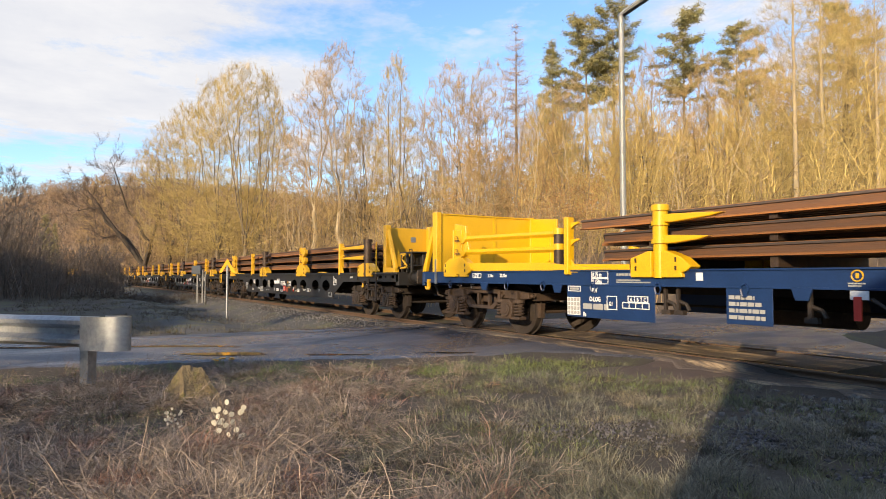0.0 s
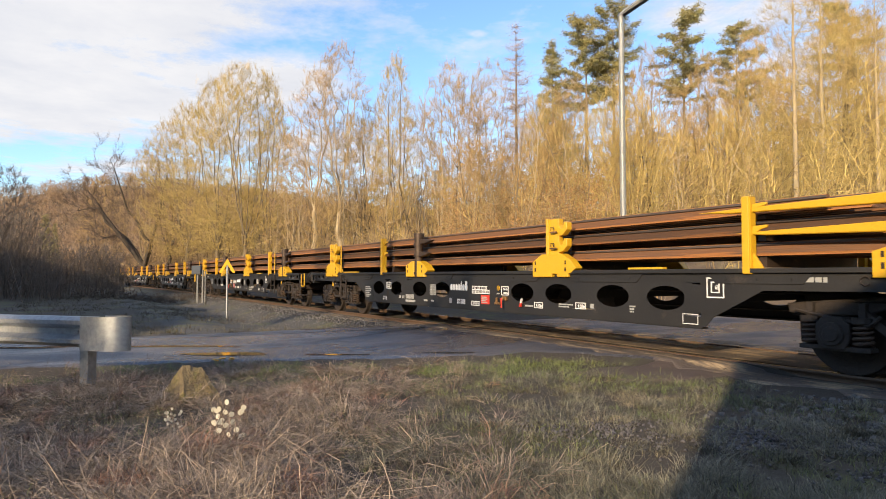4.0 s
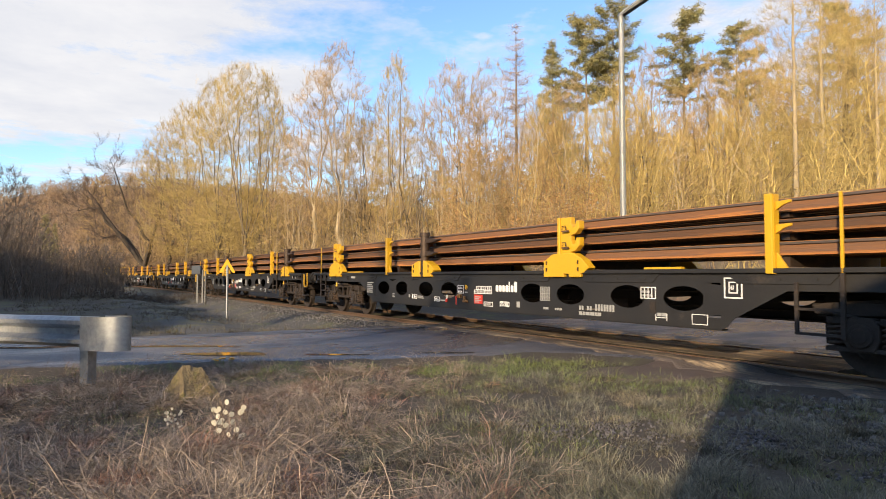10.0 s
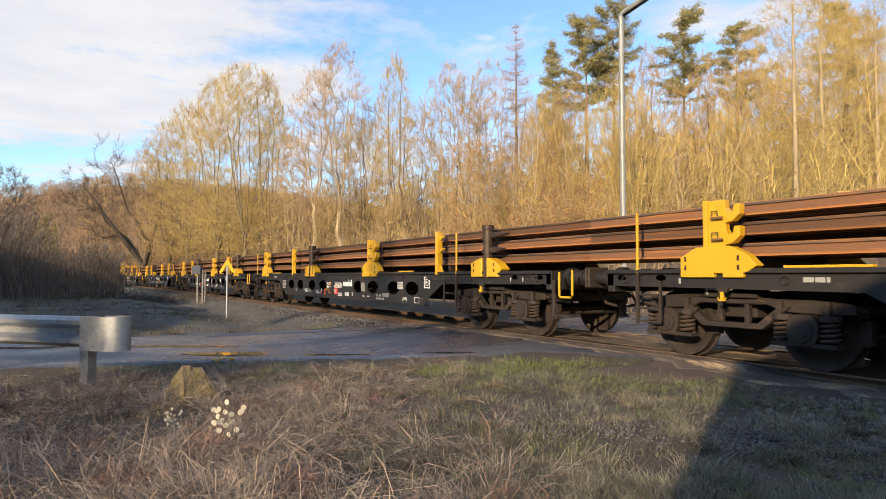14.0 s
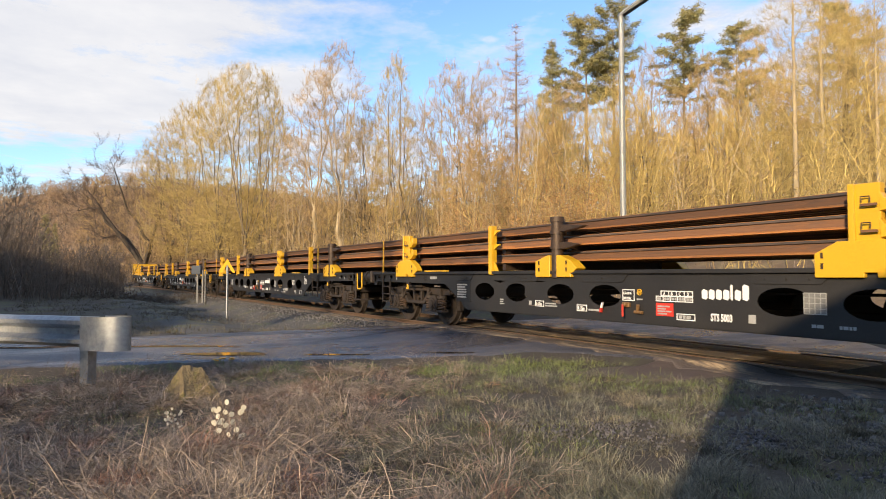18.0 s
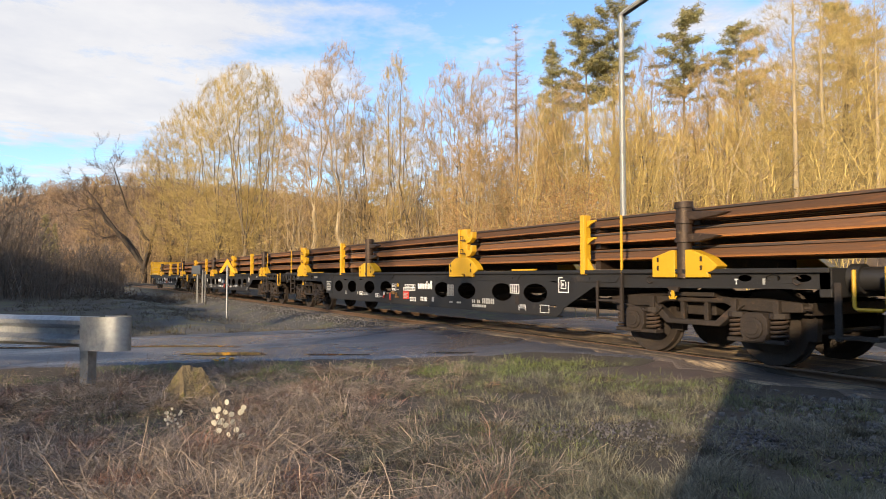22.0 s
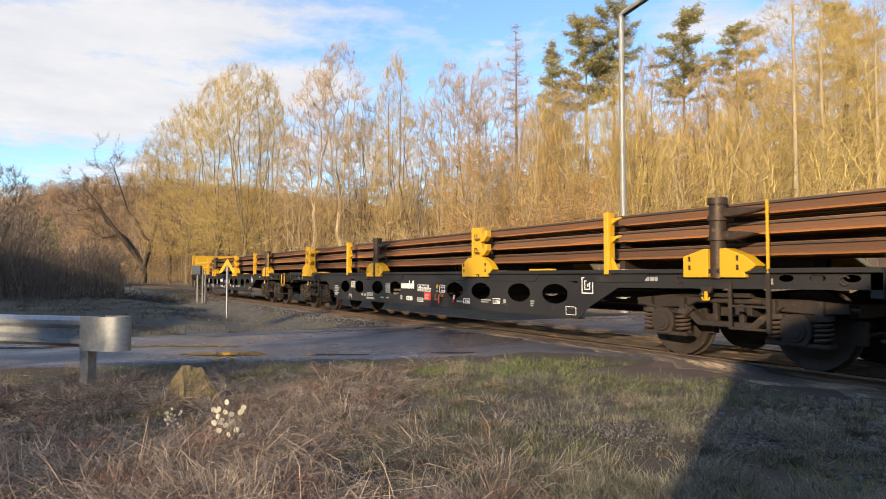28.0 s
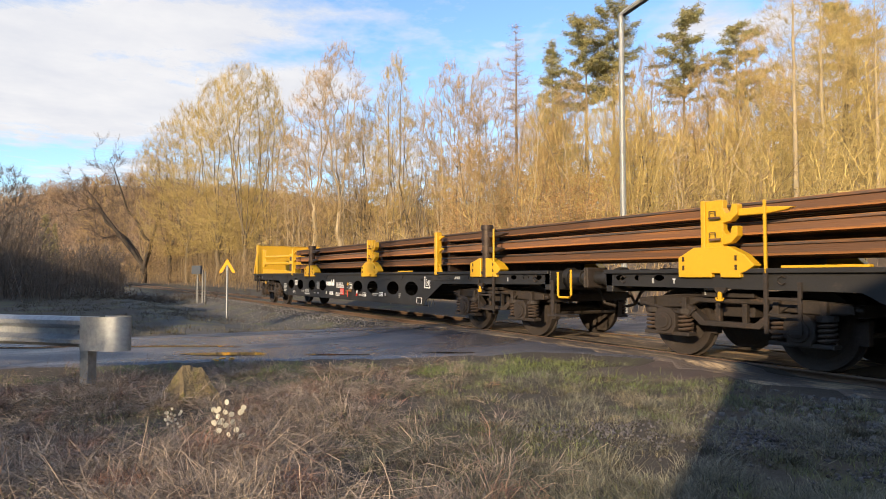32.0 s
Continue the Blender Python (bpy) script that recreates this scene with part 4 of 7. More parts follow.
def stanchion_claw(parent, x, side, colour=YELLOW):
    """Yellow notched stanchion with two hinged claws on a broad foot."""
    y = side * (SIDE + 0.06)
    lo, hi = min(y, y - side * 0.15), max(y, y - side * 0.15)
    f = Shape().prism([(x - 0.53, 1.05), (x - 0.05, 1.05), (x - 0.05, 1.10), (x + 0.07, 1.10), (x + 0.07, 1.05), (x + 0.33, 1.05), (x + 0.33, 1.10), (x + 0.40, 1.12), (x + 0.51, 1.19), (x + 0.38, 1.32),
                       (x + 0.18, 1.42), (x - 0.30, 1.42), (x - 0.53, 1.30)], lo, hi)
    foot = part("stanchion_foot", f, colour, parent, bevel=0.008)
    u = Shape().box(x - 0.16, x + 0.10, lo + 0.03, hi - 0.03, 1.40, 1.985)
    u.box(x - 0.19, x - 0.13, lo, hi, 1.36, 1.99)
    up = part("stanchion_post", u, colour, foot, bevel=0.006)
    for z in (1.44, 1.70):
        c = Shape().prism([(x + 0.09, z), (x + 0.20, z + 0.02), (x + 0.29, z + 0.10), (x + 0.29, z + 0.22), (x + 0.22, z + 0.22), (x + 0.20, z + 0.13), (x + 0.14, z + 0.12), (x + 0.09, z + 0.2)], lo + 0.02, hi - 0.02)
        part("claw", c, colour, foot, bevel=0.006)
        face = lo - 0.018 if side < 0 else hi + 0.018
        pts = [(x - 0.055, face, z + 0.09), (x - 0.055, face, z + 0.15), (x + 0.025, face, z + 0.15), (x + 0.025, face, z + 0.09)]
        part("locking_pin", Shape().tube(pts, 0.008, 5), BROWN_GRIME, foot)
        part("pin_bar", Shape().box(x - 0.06, x + 0.09, face - 0.012, face + 0.012, z + 0.055, z + 0.08), RUST, foot)
    for bx in (-0.45, 0.28):
        for z in (1.17, 1.28):
            face = lo if side < 0 else hi
            part("bolt", Shape().box(x + bx - 0.012, x + bx + 0.012, face - 0.012, face + 0.012, z - 0.03, z + 0.03), DARK_RUST, foot)
    return foot


def stanchion_flat(parent, x, side, colour=YELLOW):
    """Plain yellow post with triangular fins between the layers."""
    y = side * (SIDE + 0.06)
    lo, hi = min(y, y - side * 0.09), max(y, y - side * 0.09)
    s = Shape().box(x - 0.05, x + 0.04, lo, hi, 1.09, 1.99)
    p = part("flat_post", s, colour, parent, bevel=0.008)
    part("post_flange", Shape().box(x + 0.041, x + 0.055, lo - 0.03 if side > 0 else lo + 0.02, hi - 0.02 if side > 0 else hi + 0.03, 1.09, 1.985), colour, p)
    for z, w in ((1.12, 0.15), (1.52, 0.20), (1.78, 0.20)):
        part("fin", Shape().prism([(x + 0.056, z + 0.02), (x + w * 0.75, z + 0.08), (x + w + 0.03, z + 0.10), (x + w + 0.03, z + 0.13), (x + 0.056, z + 0.12)] if z > 1.2 else [(x + 0.056, z), (x + 0.20, z), (x + 0.15, z + 0.08), (x + 0.056, z + 0.22)],
                                   lo + 0.05, hi - 0.005), colour, p, bevel=0.004)
    return p


def stanchion_round(parent, x, side, colour=YELLOW, post=None, arms=1.0, arm_paint=None):
    """Round turning post in a split yellow foot, with swing arms that part the layers."""
    y = side * (SIDE + 0.06)
    lo, hi = min(y, y - side * 0.20), max(y, y - side * 0.20)
    f = Shape().prism([(x - 0.46, 1.05), (x - 0.10, 1.05), (x - 0.10, 1.40), (x - 0.16, 1.40), (x - 0.46, 1.31)], lo, hi)
    f.prism([(x + 0.06, 1.05), (x + 0.40, 1.05), (x + 0.38, 1.11), (x + 0.45, 1.13), (x + 0.53, 1.19), (x + 0.38, 1.31), (x + 0.14, 1.40), (x + 0.06, 1.40)], lo, hi)
    foot = part("stanchion_foot", f, colour, parent, bevel=0.008)
    cy = (lo + hi) / 2
    pm = post or DARK_RUST
    pole = part("round_post", Shape().tube([(x - 0.02, cy, z) for z in (1.04, 1.50, 1.50, 1.56, 1.56, 1.74, 1.74, 1.80, 1.80, 1.94, 1.94, 2.02)],
                                           [0.095, 0.095, 0.115, 0.115, 0.10, 0.10, 0.118, 0.118, 0.10, 0.10, 0.118, 0.118], 16), pm, foot, smooth=True)
    for z in (1.50, 1.74, 1.94):
        part("collar", Shape().tube([(x - 0.02, cy, z), (x - 0.02, cy, z + 0.05)], 0.120, 16), DARK_RUST if pm is DARK_RUST else pm, foot, smooth=True)
    if arms:
        for z, ln_ in ((1.55, 0.75 * arms), (1.83, 0.95 * arms)):
            g = 1 if arms > 0 else -1
            a = Shape().prism([(x, z - 0.05), (x + 0.20 * g, z - 0.055), (x + ln_ * 0.8, z - 0.02), (x + ln_, z + 0.015), (x + ln_ * 0.8, z + 0.03), (x + 0.2 * g, z + 0.055), (x, z + 0.055)], cy - 0.05, cy + 0.05)
            part("swing_arm", a, arm_paint or pm, foot, bevel=0.01)
    for bx in (-0.36, 0.30):
        for z in (1.17, 1.28):
            face = lo if side < 0 else hi
            part("bolt", Shape().box(x + bx - 0.012, x + bx + 0.012, face - 0.012, face + 0.012, z - 0.03, z + 0.03), DARK_RUST, foot)
    return foot


HOLES = [-4.35, -3.37, -2.24, -1.27, 1.42, 2.35, 3.52, 4.46]


def flat_wagon(first=False, last=False, turned=False):
    """Black flat wagon with deep oval-holed side sills, on which stanchions for long rails stand."""
    w = tagged(new("rail_wagon"), "black flat wagon with yellow stanchions, carrying long rails", "wagon", "wagons of the train")
    for side in (-1, 1):
        y = side * SIDE - (0.0 if side < 0 else 0.014)
        s = Shape()
        holed_plate(s, -4.98, 5.00, 0.56, 0.985, [(h, 0.78, 0.315, 0.16) for h in HOLES], y, 0.014)
        s.prism([(-4.98, 0.42), (5.00, 0.42), (5.08, 0.46), (5.17, 0.56), (-5.15, 0.56), (-5.08, 0.46)], y, y + 0.014)
        s.prism([(5.00, 0.56), (5.17, 0.56), (5.82, 0.90), (9.25, 0.93), (9.25, 0.985), (5.00, 0.985)], y, y + 0.014)
        s.prism([(-4.98, 0.56), (-4.98, 0.985), (-9.25, 0.985), (-9.25, 0.93), (-5.8, 0.90), (-5.15, 0.56)], y, y + 0.014)
        s.prism([(-8.0, 0.985), (8.0, 0.985), (8.0, 1.10), (-8.0, 1.10)], y, y + 0.014)
        for a, b in ((8.0, 9.25), (-9.25, -8.0)):
            holed_plate(s, a, b, 0.985, 1.10, [(a + k, 1.042, 0.085, 0.04) for k in (0.28, 0.62, 0.96)], y, 0.014)
        sill = part("side_sill", s, BLACK, w, "black side sill with oval holes")
        out = side * SIDE
        part("sill_flange", Shape().box(-9.25, 9.25, min(out, out + side * 0.05), max(out, out + side * 0.05), 1.10, 1.155), BLACK, sill, bevel=0.006)
        inn = out - side * 0.014
        part("lower_flange", Shape().box(-4.98, 5.0, min(inn, inn - side * 0.12), max(inn, inn - side * 0.12), 0.405, 0.425), BLACK, sill)
        for a, b in ((-1.85, -0.8), (0.95, 1.95), (2.6, 4.1), (-3.5, -2.7), (5.1, 6.4), (-5.4, -4.7)):
            po = out + side * 0.012
            part("doubler_plate", Shape().prism([(a, 1.098), (a + 0.12, 0.975), (b - 0.12, 0.975), (b, 1.098)], min(out, po), max(out, po)), BLACK, sill, bevel=0.004)
            for k in range(3):
                xx = a + 0.25 + (b - a - 0.5) * k / 2
                part("rivet", Shape().tube([(xx, po, 1.03), (xx, po + side * 0.012, 1.03)], 0.013, 6), BLACK, sill)
        if side < 0:
            for xx in (-8.9, 8.9, -6.6, 6.9):
                part("lashing_ring", Shape().tube([(xx + 0.05 * math.cos(t), out - 0.02, 1.02 + 0.05 * math.sin(t)) for t in (0.5, 1.5, 2.6, 3.6, 4.7, 5.7)], 0.010, 5), GRIME, w)
    c = Shape()
    for y in (-0.32, 0.30):
        c.prism([(-9.2, 0.92), (9.2, 0.92), (9.2, 1.10), (-9.2, 1.10)], y, y + 0.02)
    c.box(-9.2, 9.2, -0.42, 0.42, 1.10, 1.13)
    part("centre_sill", c, BLACK, w)
    for xx in (-8.6, -7.4, -6.2, -5.2, -3.1, -0.6, 0.4, 2.7, 4.8, 6.2, 7.4, 8.6):
        part("cross_member", Shape().box(xx - 0.06, xx + 0.06, -SIDE + 0.02, SIDE - 0.02, 0.95 if abs(xx) > 5.3 else 0.72, 1.13), BLACK, w)
    part("deck_plate", Shape().box(-9.2, 9.2, -SIDE + 0.015, SIDE - 0.015, 1.132, 1.148), BLACK, w)
    for e in (-1, 1):
        part("headstock", Shape().box(min(e * 9.25, e * 9.12), max(e * 9.25, e * 9.12), -SIDE, SIDE, 0.84, 1.155), BLACK, w, bevel=0.01)
        for y in (-0.875, 0.875):
            buffer(w, e * 9.26, e, y, BLACK)
        hook = Shape().tube([(e * 9.25, 0, 1.02), (e * 9.55, 0, 1.02), (e * 9.62, 0, 0.98), (e * 9.58, 0, 0.90)], 0.04, 8)
        part("draw_hook", hook, GRIME, w, smooth=True)
        for y in (-0.35, 0.35):
            part("brake_hose", Shape().tube([(e * 9.25, y, 0.90), (e * 9.42, y, 0.82), (e * 9.55, y, 0.62), (e * 9.75, y * 0.9, 0.58)], 0.025, 6), GRIME, w, smooth=True)
        bogie(w, e * 7.4, GRIME)
        wheels(w, (e * 7.4 - 0.9, e * 7.4 + 0.9))
    # brake gear under the floor
    part("air_reservoir", Shape().tube([(-0.6, 0.45, 0.62), (0.6, 0.45, 0.62)], 0.19, 14), GRIME, w, smooth=True)
    part("brake_cylinder", Shape().tube([(1.9, 0.0, 0.66), (2.5, 0.0, 0.66)], 0.17, 14), GRIME, w, smooth=True)
    part("brake_rod", Shape().tube([(-6.3, 0.05, 0.62), (6.3, 0.05, 0.62)], 0.022, 6), GRIME, w)
    part("air_pipe", Shape().tube([(-9.2, -0.55, 0.86), (9.2, -0.55, 0.86)], 0.02, 6), GRIME, w)
    # steps, grips and slender posts
    for e, x0 in ((1, 9.48), (-1, -9.0)):
        if e > 0 and not first:
            part("yellow_grip", Shape().tube([(x0, -SIDE - 0.03, 1.13), (x0, -SIDE - 0.03, 0.76), (x0 + 0.03, -SIDE - 0.03, 0.73), (x0 + 0.26, -SIDE - 0.03, 0.73), (x0 + 0.30, -SIDE - 0.03, 0.77), (x0 + 0.30, -SIDE - 0.03, 1.16)], 0.019, 8), YELLOW, w, smooth=True)
            st = Shape().box(x0 - 0.20, x0 - 0.13, -SIDE - 0.02, -SIDE + 0.01, 0.40, 1.0).box(x0 - 0.26, x0 + 0.22, -SIDE - 0.03, -SIDE + 0.22, 0.42, 0.45)
            part("step", st, GRIME, w, bevel=0.004)
    thin = 8.1 if first or (turned and not last) else 7.73 if last else 6.42
    part("slender_post", Shape().box(thin - 0.015, thin + 0.015, -SIDE - 0.05, -SIDE - 0.02, 1.10, 1.93), YELLOW, w, bevel=0.004)
    part("ladder_frame", Shape().box(thin - 0.022, thin + 0.022, -SIDE - 0.06, -SIDE - 0.02, 0.42, 1.10).box(thin - 0.5, thin, -SIDE - 0.05, -SIDE - 0.02, 0.44, 0.47).box(thin - 0.5, thin - 0.46, -SIDE - 0.05, -SIDE - 0.02, 0.44, 1.0).box(thin - 0.5, thin, -SIDE - 0.05, -SIDE - 0.02, 0.70, 0.73), GRIME, w, bevel=0.003)
    lt = -6.77 if turned and not last else -8.65
    part("slender_post", Shape().box(lt - 0.015, lt + 0.015, -SIDE - 0.05, -SIDE - 0.02, 1.10, 1.93), YELLOW, w, bevel=0.004)
    part("ladder_frame", Shape().box(lt - 0.022, lt + 0.022, -SIDE - 0.06, -SIDE - 0.02, 0.42, 1.10).box(lt, lt + 0.40, -SIDE - 0.05, -SIDE - 0.02, 0.44, 0.47).box(lt, lt + 0.40, -SIDE - 0.05, -SIDE - 0.02, 0.62, 0.65).box(lt, lt + 0.40, -SIDE - 0.05, -SIDE - 0.02, 0.80, 0.83).box(lt + 0.36, lt + 0.40, -SIDE - 0.05, -SIDE - 0.02, 0.44, 1.0), GRIME, w, bevel=0.003)
    for xx in (-7.35, 7.30):
        ph = -SIDE - 0.05
        part("hook_plate", Shape().prism([(xx - 0.09, 0.93), (xx + 0.09, 0.93), (xx + 0.05, 0.86), (xx - 0.05, 0.86)], ph, ph + 0.05), GRIME, w, bevel=0.005)
        hk = Shape().box(xx - 0.022, xx + 0.022, ph - 0.01, ph + 0.02, 0.77, 0.88).tube([(xx - 0.055, ph, 0.81), (xx - 0.04, ph, 0.775), (xx + 0.04, ph, 0.775), (xx + 0.055, ph, 0.81)], 0.012, 6)
        part("rope_hook", hk, YELLOW, w, bevel=0.005)
    # stanchions on both sides
    for side in (-1, 1):
        for x in (2.32, -7.40):
            if not (last and x < 0):
                stanchion_claw(w, x, side)
        for x in (5.655, -4.09):
            stanchion_flat(w, x, side)
        for x in (7.44, -2.32):
            if first and x > 0:
                stanchion_round(w, x, side, arms=-2.6, arm_paint=YELLOW)
            else:
                stanchion_round(w, x, side, arms=0.68)
    # thin yellow edge strips on the deck
    for a, b in ((3.85, 4.45), (-6.6, -5.7)):
        part("deck_edge_strip", Shape().box(a, b, -SIDE - 0.03, -SIDE + 0.05, 1.157, 1.185), YELLOW, w, bevel=0.003)
    # lettering
    px, pz = (-5.17, 0.45) if turned else (-5.33, 0.56)
    bars(w, px, pz, 0.50, 0.40, 1, SOOT, name="notice_plate", label="black notice plate")
    bars(w, px + 0.04, pz + 0.08, 0.36, 0.29, 6, y=-SIDE - 0.010)
    TURNED[0], MARKS[0] = turned, 0.2
    mark_x = -0.92 if turned else 0.38
    for i, (a, hgt) in enumerate(((0.0, 0.10), (0.085, 0.10), (0.17, 0.10), (0.255, 0.10), (0.335, 0.15), (0.385, 0.10), (0.47, 0.15))):
        wd = 0.028 if i == 4 else 0.068
        part("maker_mark", Shape().prism([(mark_x + q * 1.17, 0.775 + (r - 0.78) * 1.25) for q, r in ((a, 0.795), (a + wd * 0.7, 0.78), (a + wd, 0.80), (a + wd, 0.77 + hgt), (a + wd * 0.3, 0.785 + hgt), (a, 0.765 + hgt))], -SIDE - 0.006, -SIDE - 0.002), WHITE, w, "white rounded shape")
    words(w, "STS 5003", 0.125, 0.30, 0.52, narrow=0.62)
    bars(w, 0.80, 0.52, 0.09, 0.10)
    boxed(w, -0.45, 0.80, 0.50, 0.075, 4)
    boxed(w, -0.53, 0.73, 0.58, 0.075, 5)
    for i, ch in enumerate("DCBA" if turned else "ABCD"):
        words(w, ch, 0.06, -0.41 + i * 0.123, 0.815, narrow=0.8)
    for i in range(5):
        bars(w, -0.51 + i * 0.115, 0.75, 0.08, 0.035)
    bars(w, -0.53, 0.54, 0.28, 0.17, 1, RED, name="red_notice", label="red notice plate")
    bars(w, -0.50, 0.56, 0.22, 0.13, 4, y=-SIDE - 0.010)
    boxed(w, -0.20, 0.50, 0.28, 0.085)
    bars(w, -0.17, 0.52, 0.20, 0.045)
    boxed(w, -1.12, 0.72, 0.22, 0.16)
    words(w, "CA-OP-A", 0.05, -1.105, 0.81, narrow=0.75)
    words(w, "MAX:50t", 0.05, -1.105, 0.74, narrow=0.75)
    boxed(w, -2.05, 0.53, 0.22, 0.10)
    words(w, "R 75m", 0.075, -2.03, 0.55, narrow=0.75)
    bars(w, -1.80, 0.545, 0.22, 0.03)
    boxed(w, -3.05, 0.56, 0.22, 0.10)
    words(w, "R 150m", 0.07, -3.04, 0.58, narrow=0.72)
    bars(w, -2.80, 0.57, 0.36, 0.075, 2)
    bars(w, -3.22, 0.58, 0.07, 0.07)
    bars(w, -4.05, 0.56, 0.13, 0.11, 3)
    bars(w, 1.44, 0.66, 0.24, 0.23, 1, DULL, name="inspection_panel", label="grey panel of inspection marks")
    for i in range(13):
        if i not in (2, 5):
            big = 0.115 if i > 5 else 0.075
            part("number_marking", Shape().box((-3.22 if turned else 2.56) + i * 0.057, (-3.183 if turned else 2.597) + i * 0.057, -SIDE - 0.006, -SIDE - 0.002, 0.55, 0.55 + big * 0.85), FADED, w)
    bars(w, 2.36, 0.475, 0.46, 0.05, 1)
    bars(w, 1.52, 0.52, 0.12, 0.035)
    bars(w, 1.80, 0.52, 0.16, 0.035)
    boxed(w, 3.57, 0.76, 0.26, 0.16, 4)
    bars(w, 3.60, 0.79, 0.20, 0.10, 2)
    bars(w, 3.72, 0.57, 0.10, 0.15, 1, GRIME, name="label_holder")
    bars(w, 3.85, 0.535, 0.15, 0.045, 1)
    boxed(w, -5.40 if turned else 4.85, 0.80, 0.24, 0.25, 1, t=0.016)
    boxed(w, -5.34 if turned else 4.91, 0.86, 0.12, 0.14, 1, t=0.014)
    boxed(w, -5.03 if turned else 4.39, 0.46, 0.23, 0.13, 1, t=0.008)
    words(w, "61", 0.075, -5.32 if turned else 4.935, 0.905, narrow=0.7)
    for k in range(1, 4):
        bars(w, 1.44, 0.66 + 0.0575 * k, 0.24, 0.006, 1, FADED, y=-SIDE - 0.008)
    boxed(w, 1.44, 0.66, 0.24, 0.23, 4, FADED, y=-SIDE - 0.009, t=0.007)
    for a, wd in ((3.82, 0.008), (4.0, 0.008)):
        bars(w, a, 0.475, wd, 0.09, 1, WHITE)
    bars(w, 3.82, 0.512, 0.185, 0.008, 1, WHITE)
    hx = turned_x(-1.52, 0.03)
    handle = part("brake_handle", Shape().prism([(hx, 0.60), (hx + 0.03, 0.60), (hx + 0.055, 0.68), (hx + 0.025, 0.68)], -SIDE - 0.045, -SIDE - 0.02), WHITE, w, "white handle with red grip")
    part("grip", Shape().prism([(hx - 0.02, 0.535), (hx + 0.015, 0.535), (hx + 0.032, 0.60), (hx - 0.003, 0.60)], -SIDE - 0.048, -SIDE - 0.017), RED, handle)
    hx = turned_x(-1.09, 0.12)
    valve = part("brake_valve", Shape().box(hx, hx + 0.12, -SIDE - 0.05, -SIDE - 0.003, 0.63, 0.70).tube([(hx + 0.06, -SIDE - 0.05, 0.665), (hx + 0.06, -SIDE - 0.09, 0.665)], 0.03, 10), BRASS, w, "brass brake change-over valve", bevel=0.006)
    part("valve_lever", Shape().box(hx + 0.045, hx + 0.075, -SIDE - 0.11, -SIDE - 0.092, 0.50, 0.67), RED, valve, "red lever", bevel=0.004)
    hx = turned_x(-0.88, 0.14)
    part("drain_valve", Shape().tube([(hx, -SIDE - 0.03, 0.57), (hx + 0.14, -SIDE - 0.03, 0.57)], 0.022, 8).tube([(hx + 0.05, -SIDE - 0.03, 0.57), (hx + 0.08, -SIDE - 0.05, 0.67)], 0.024, 8), BRASS, w, "weathered brass drain valve")
    cx = -0.85
    hx = turned_x(cx, 0.08)
    ring = [(hx + 0.04 + 0.04 * math.cos(k * math.pi / 8), -SIDE - 0.006, 0.845 + 0.04 * math.sin(k * math.pi / 8)) for k in range(17)]
    part("round_mark", Shape().tube(ring, 0.006, 5, False), YELLOW, w, "yellow painted ring")
    for a, wd in ((0.018, 0.012), (0.042, 0.016)):
        bars(w, cx + a, 0.825, wd, 0.04, 1, YELLOW)
    bars(w, cx - 0.01, 0.735, 0.10, 0.022)
    words(w, "T", 0.09, 7.95, 0.97)
    bars(w, 8.3, 0.97, 0.03, 0.07)
    bars(w, -8.2, 0.97, 0.03, 0.07)
    bars(w, -6.6, 1.00, 0.28, 0.055)
    TURNED[0], MARKS[0] = False, 0.0
    return w


def rail_section(x0, x1):
    s = Shape()
    k = len(RAIL_PROFILE)
    s.add([(x, py, pz) for x in (x0, x1) for py, pz in RAIL_PROFILE],
          [(i, (i + 1) % k, k + (i + 1) % k, k + i) for i in range(k)] + [tuple(range(k - 1, -1, -1)), tuple(range(k, 2 * k))])
    me = mesh_of("rail", s, RUST)
    me.materials.append(HEAD_RUST)
    me.materials.append(LIT_RUST)
    # head tops and foot edges take the brighter rust, as if sunlit
    for f in me.polygons:
        z = f.center.z
        f.material_index = 2 if z > 0.15 and f.normal.z > 0.7 else 1 if z > 0.12 and abs(f.normal.x) < 0.5 else 2 if z < 0.025 and abs(f.normal.x) < 0.5 else 0
    return me


LAYERS = (1.305, 1.562, 1.800)
SECTIONS = {}


def rail_load(x0, x1, stagger=0.0):
    """Three layers of long rails, lying on cross bearers."""
    load = tagged(new("rail_load"), "three layers of long rusty rails on a wagon", "rails", "rail loads of the train")
    rnd = random.Random(int(x0 * 10) + int(stagger * 7))
    for z in LAYERS:
        for i in range(9):
            y = -0.98 + i * 0.245
            a = x0 + (rnd.choice((0, 0.25, 0.5)) if stagger and x0 > -9 else 0)
            b = x1 - (rnd.choice((0, 0.2, 0.45, 0.8)) if stagger and x1 < 9 else 0)
            key = (round(a, 2), round(b, 2))
            if key not in SECTIONS:
                SECTIONS[key] = rail_section(a, b)
            part("rail", SECTIONS[key], RUST, load, at=pose(0, y, z))
    for x in (-7.4, -4.1, -2.32, 2.32, 5.65, 7.44):
        if x0 + 0.1 < x < x1 - 0.1:
            for z, h in ((LAYERS[0], 0.135), (LAYERS[1], 0.08), (LAYERS[2], 0.06)):
                part("bearer", Shape().box(x - 0.05, x + 0.05, -1.0, 1.05, z - h, z - 0.002), DARK_RUST, load)
    return load


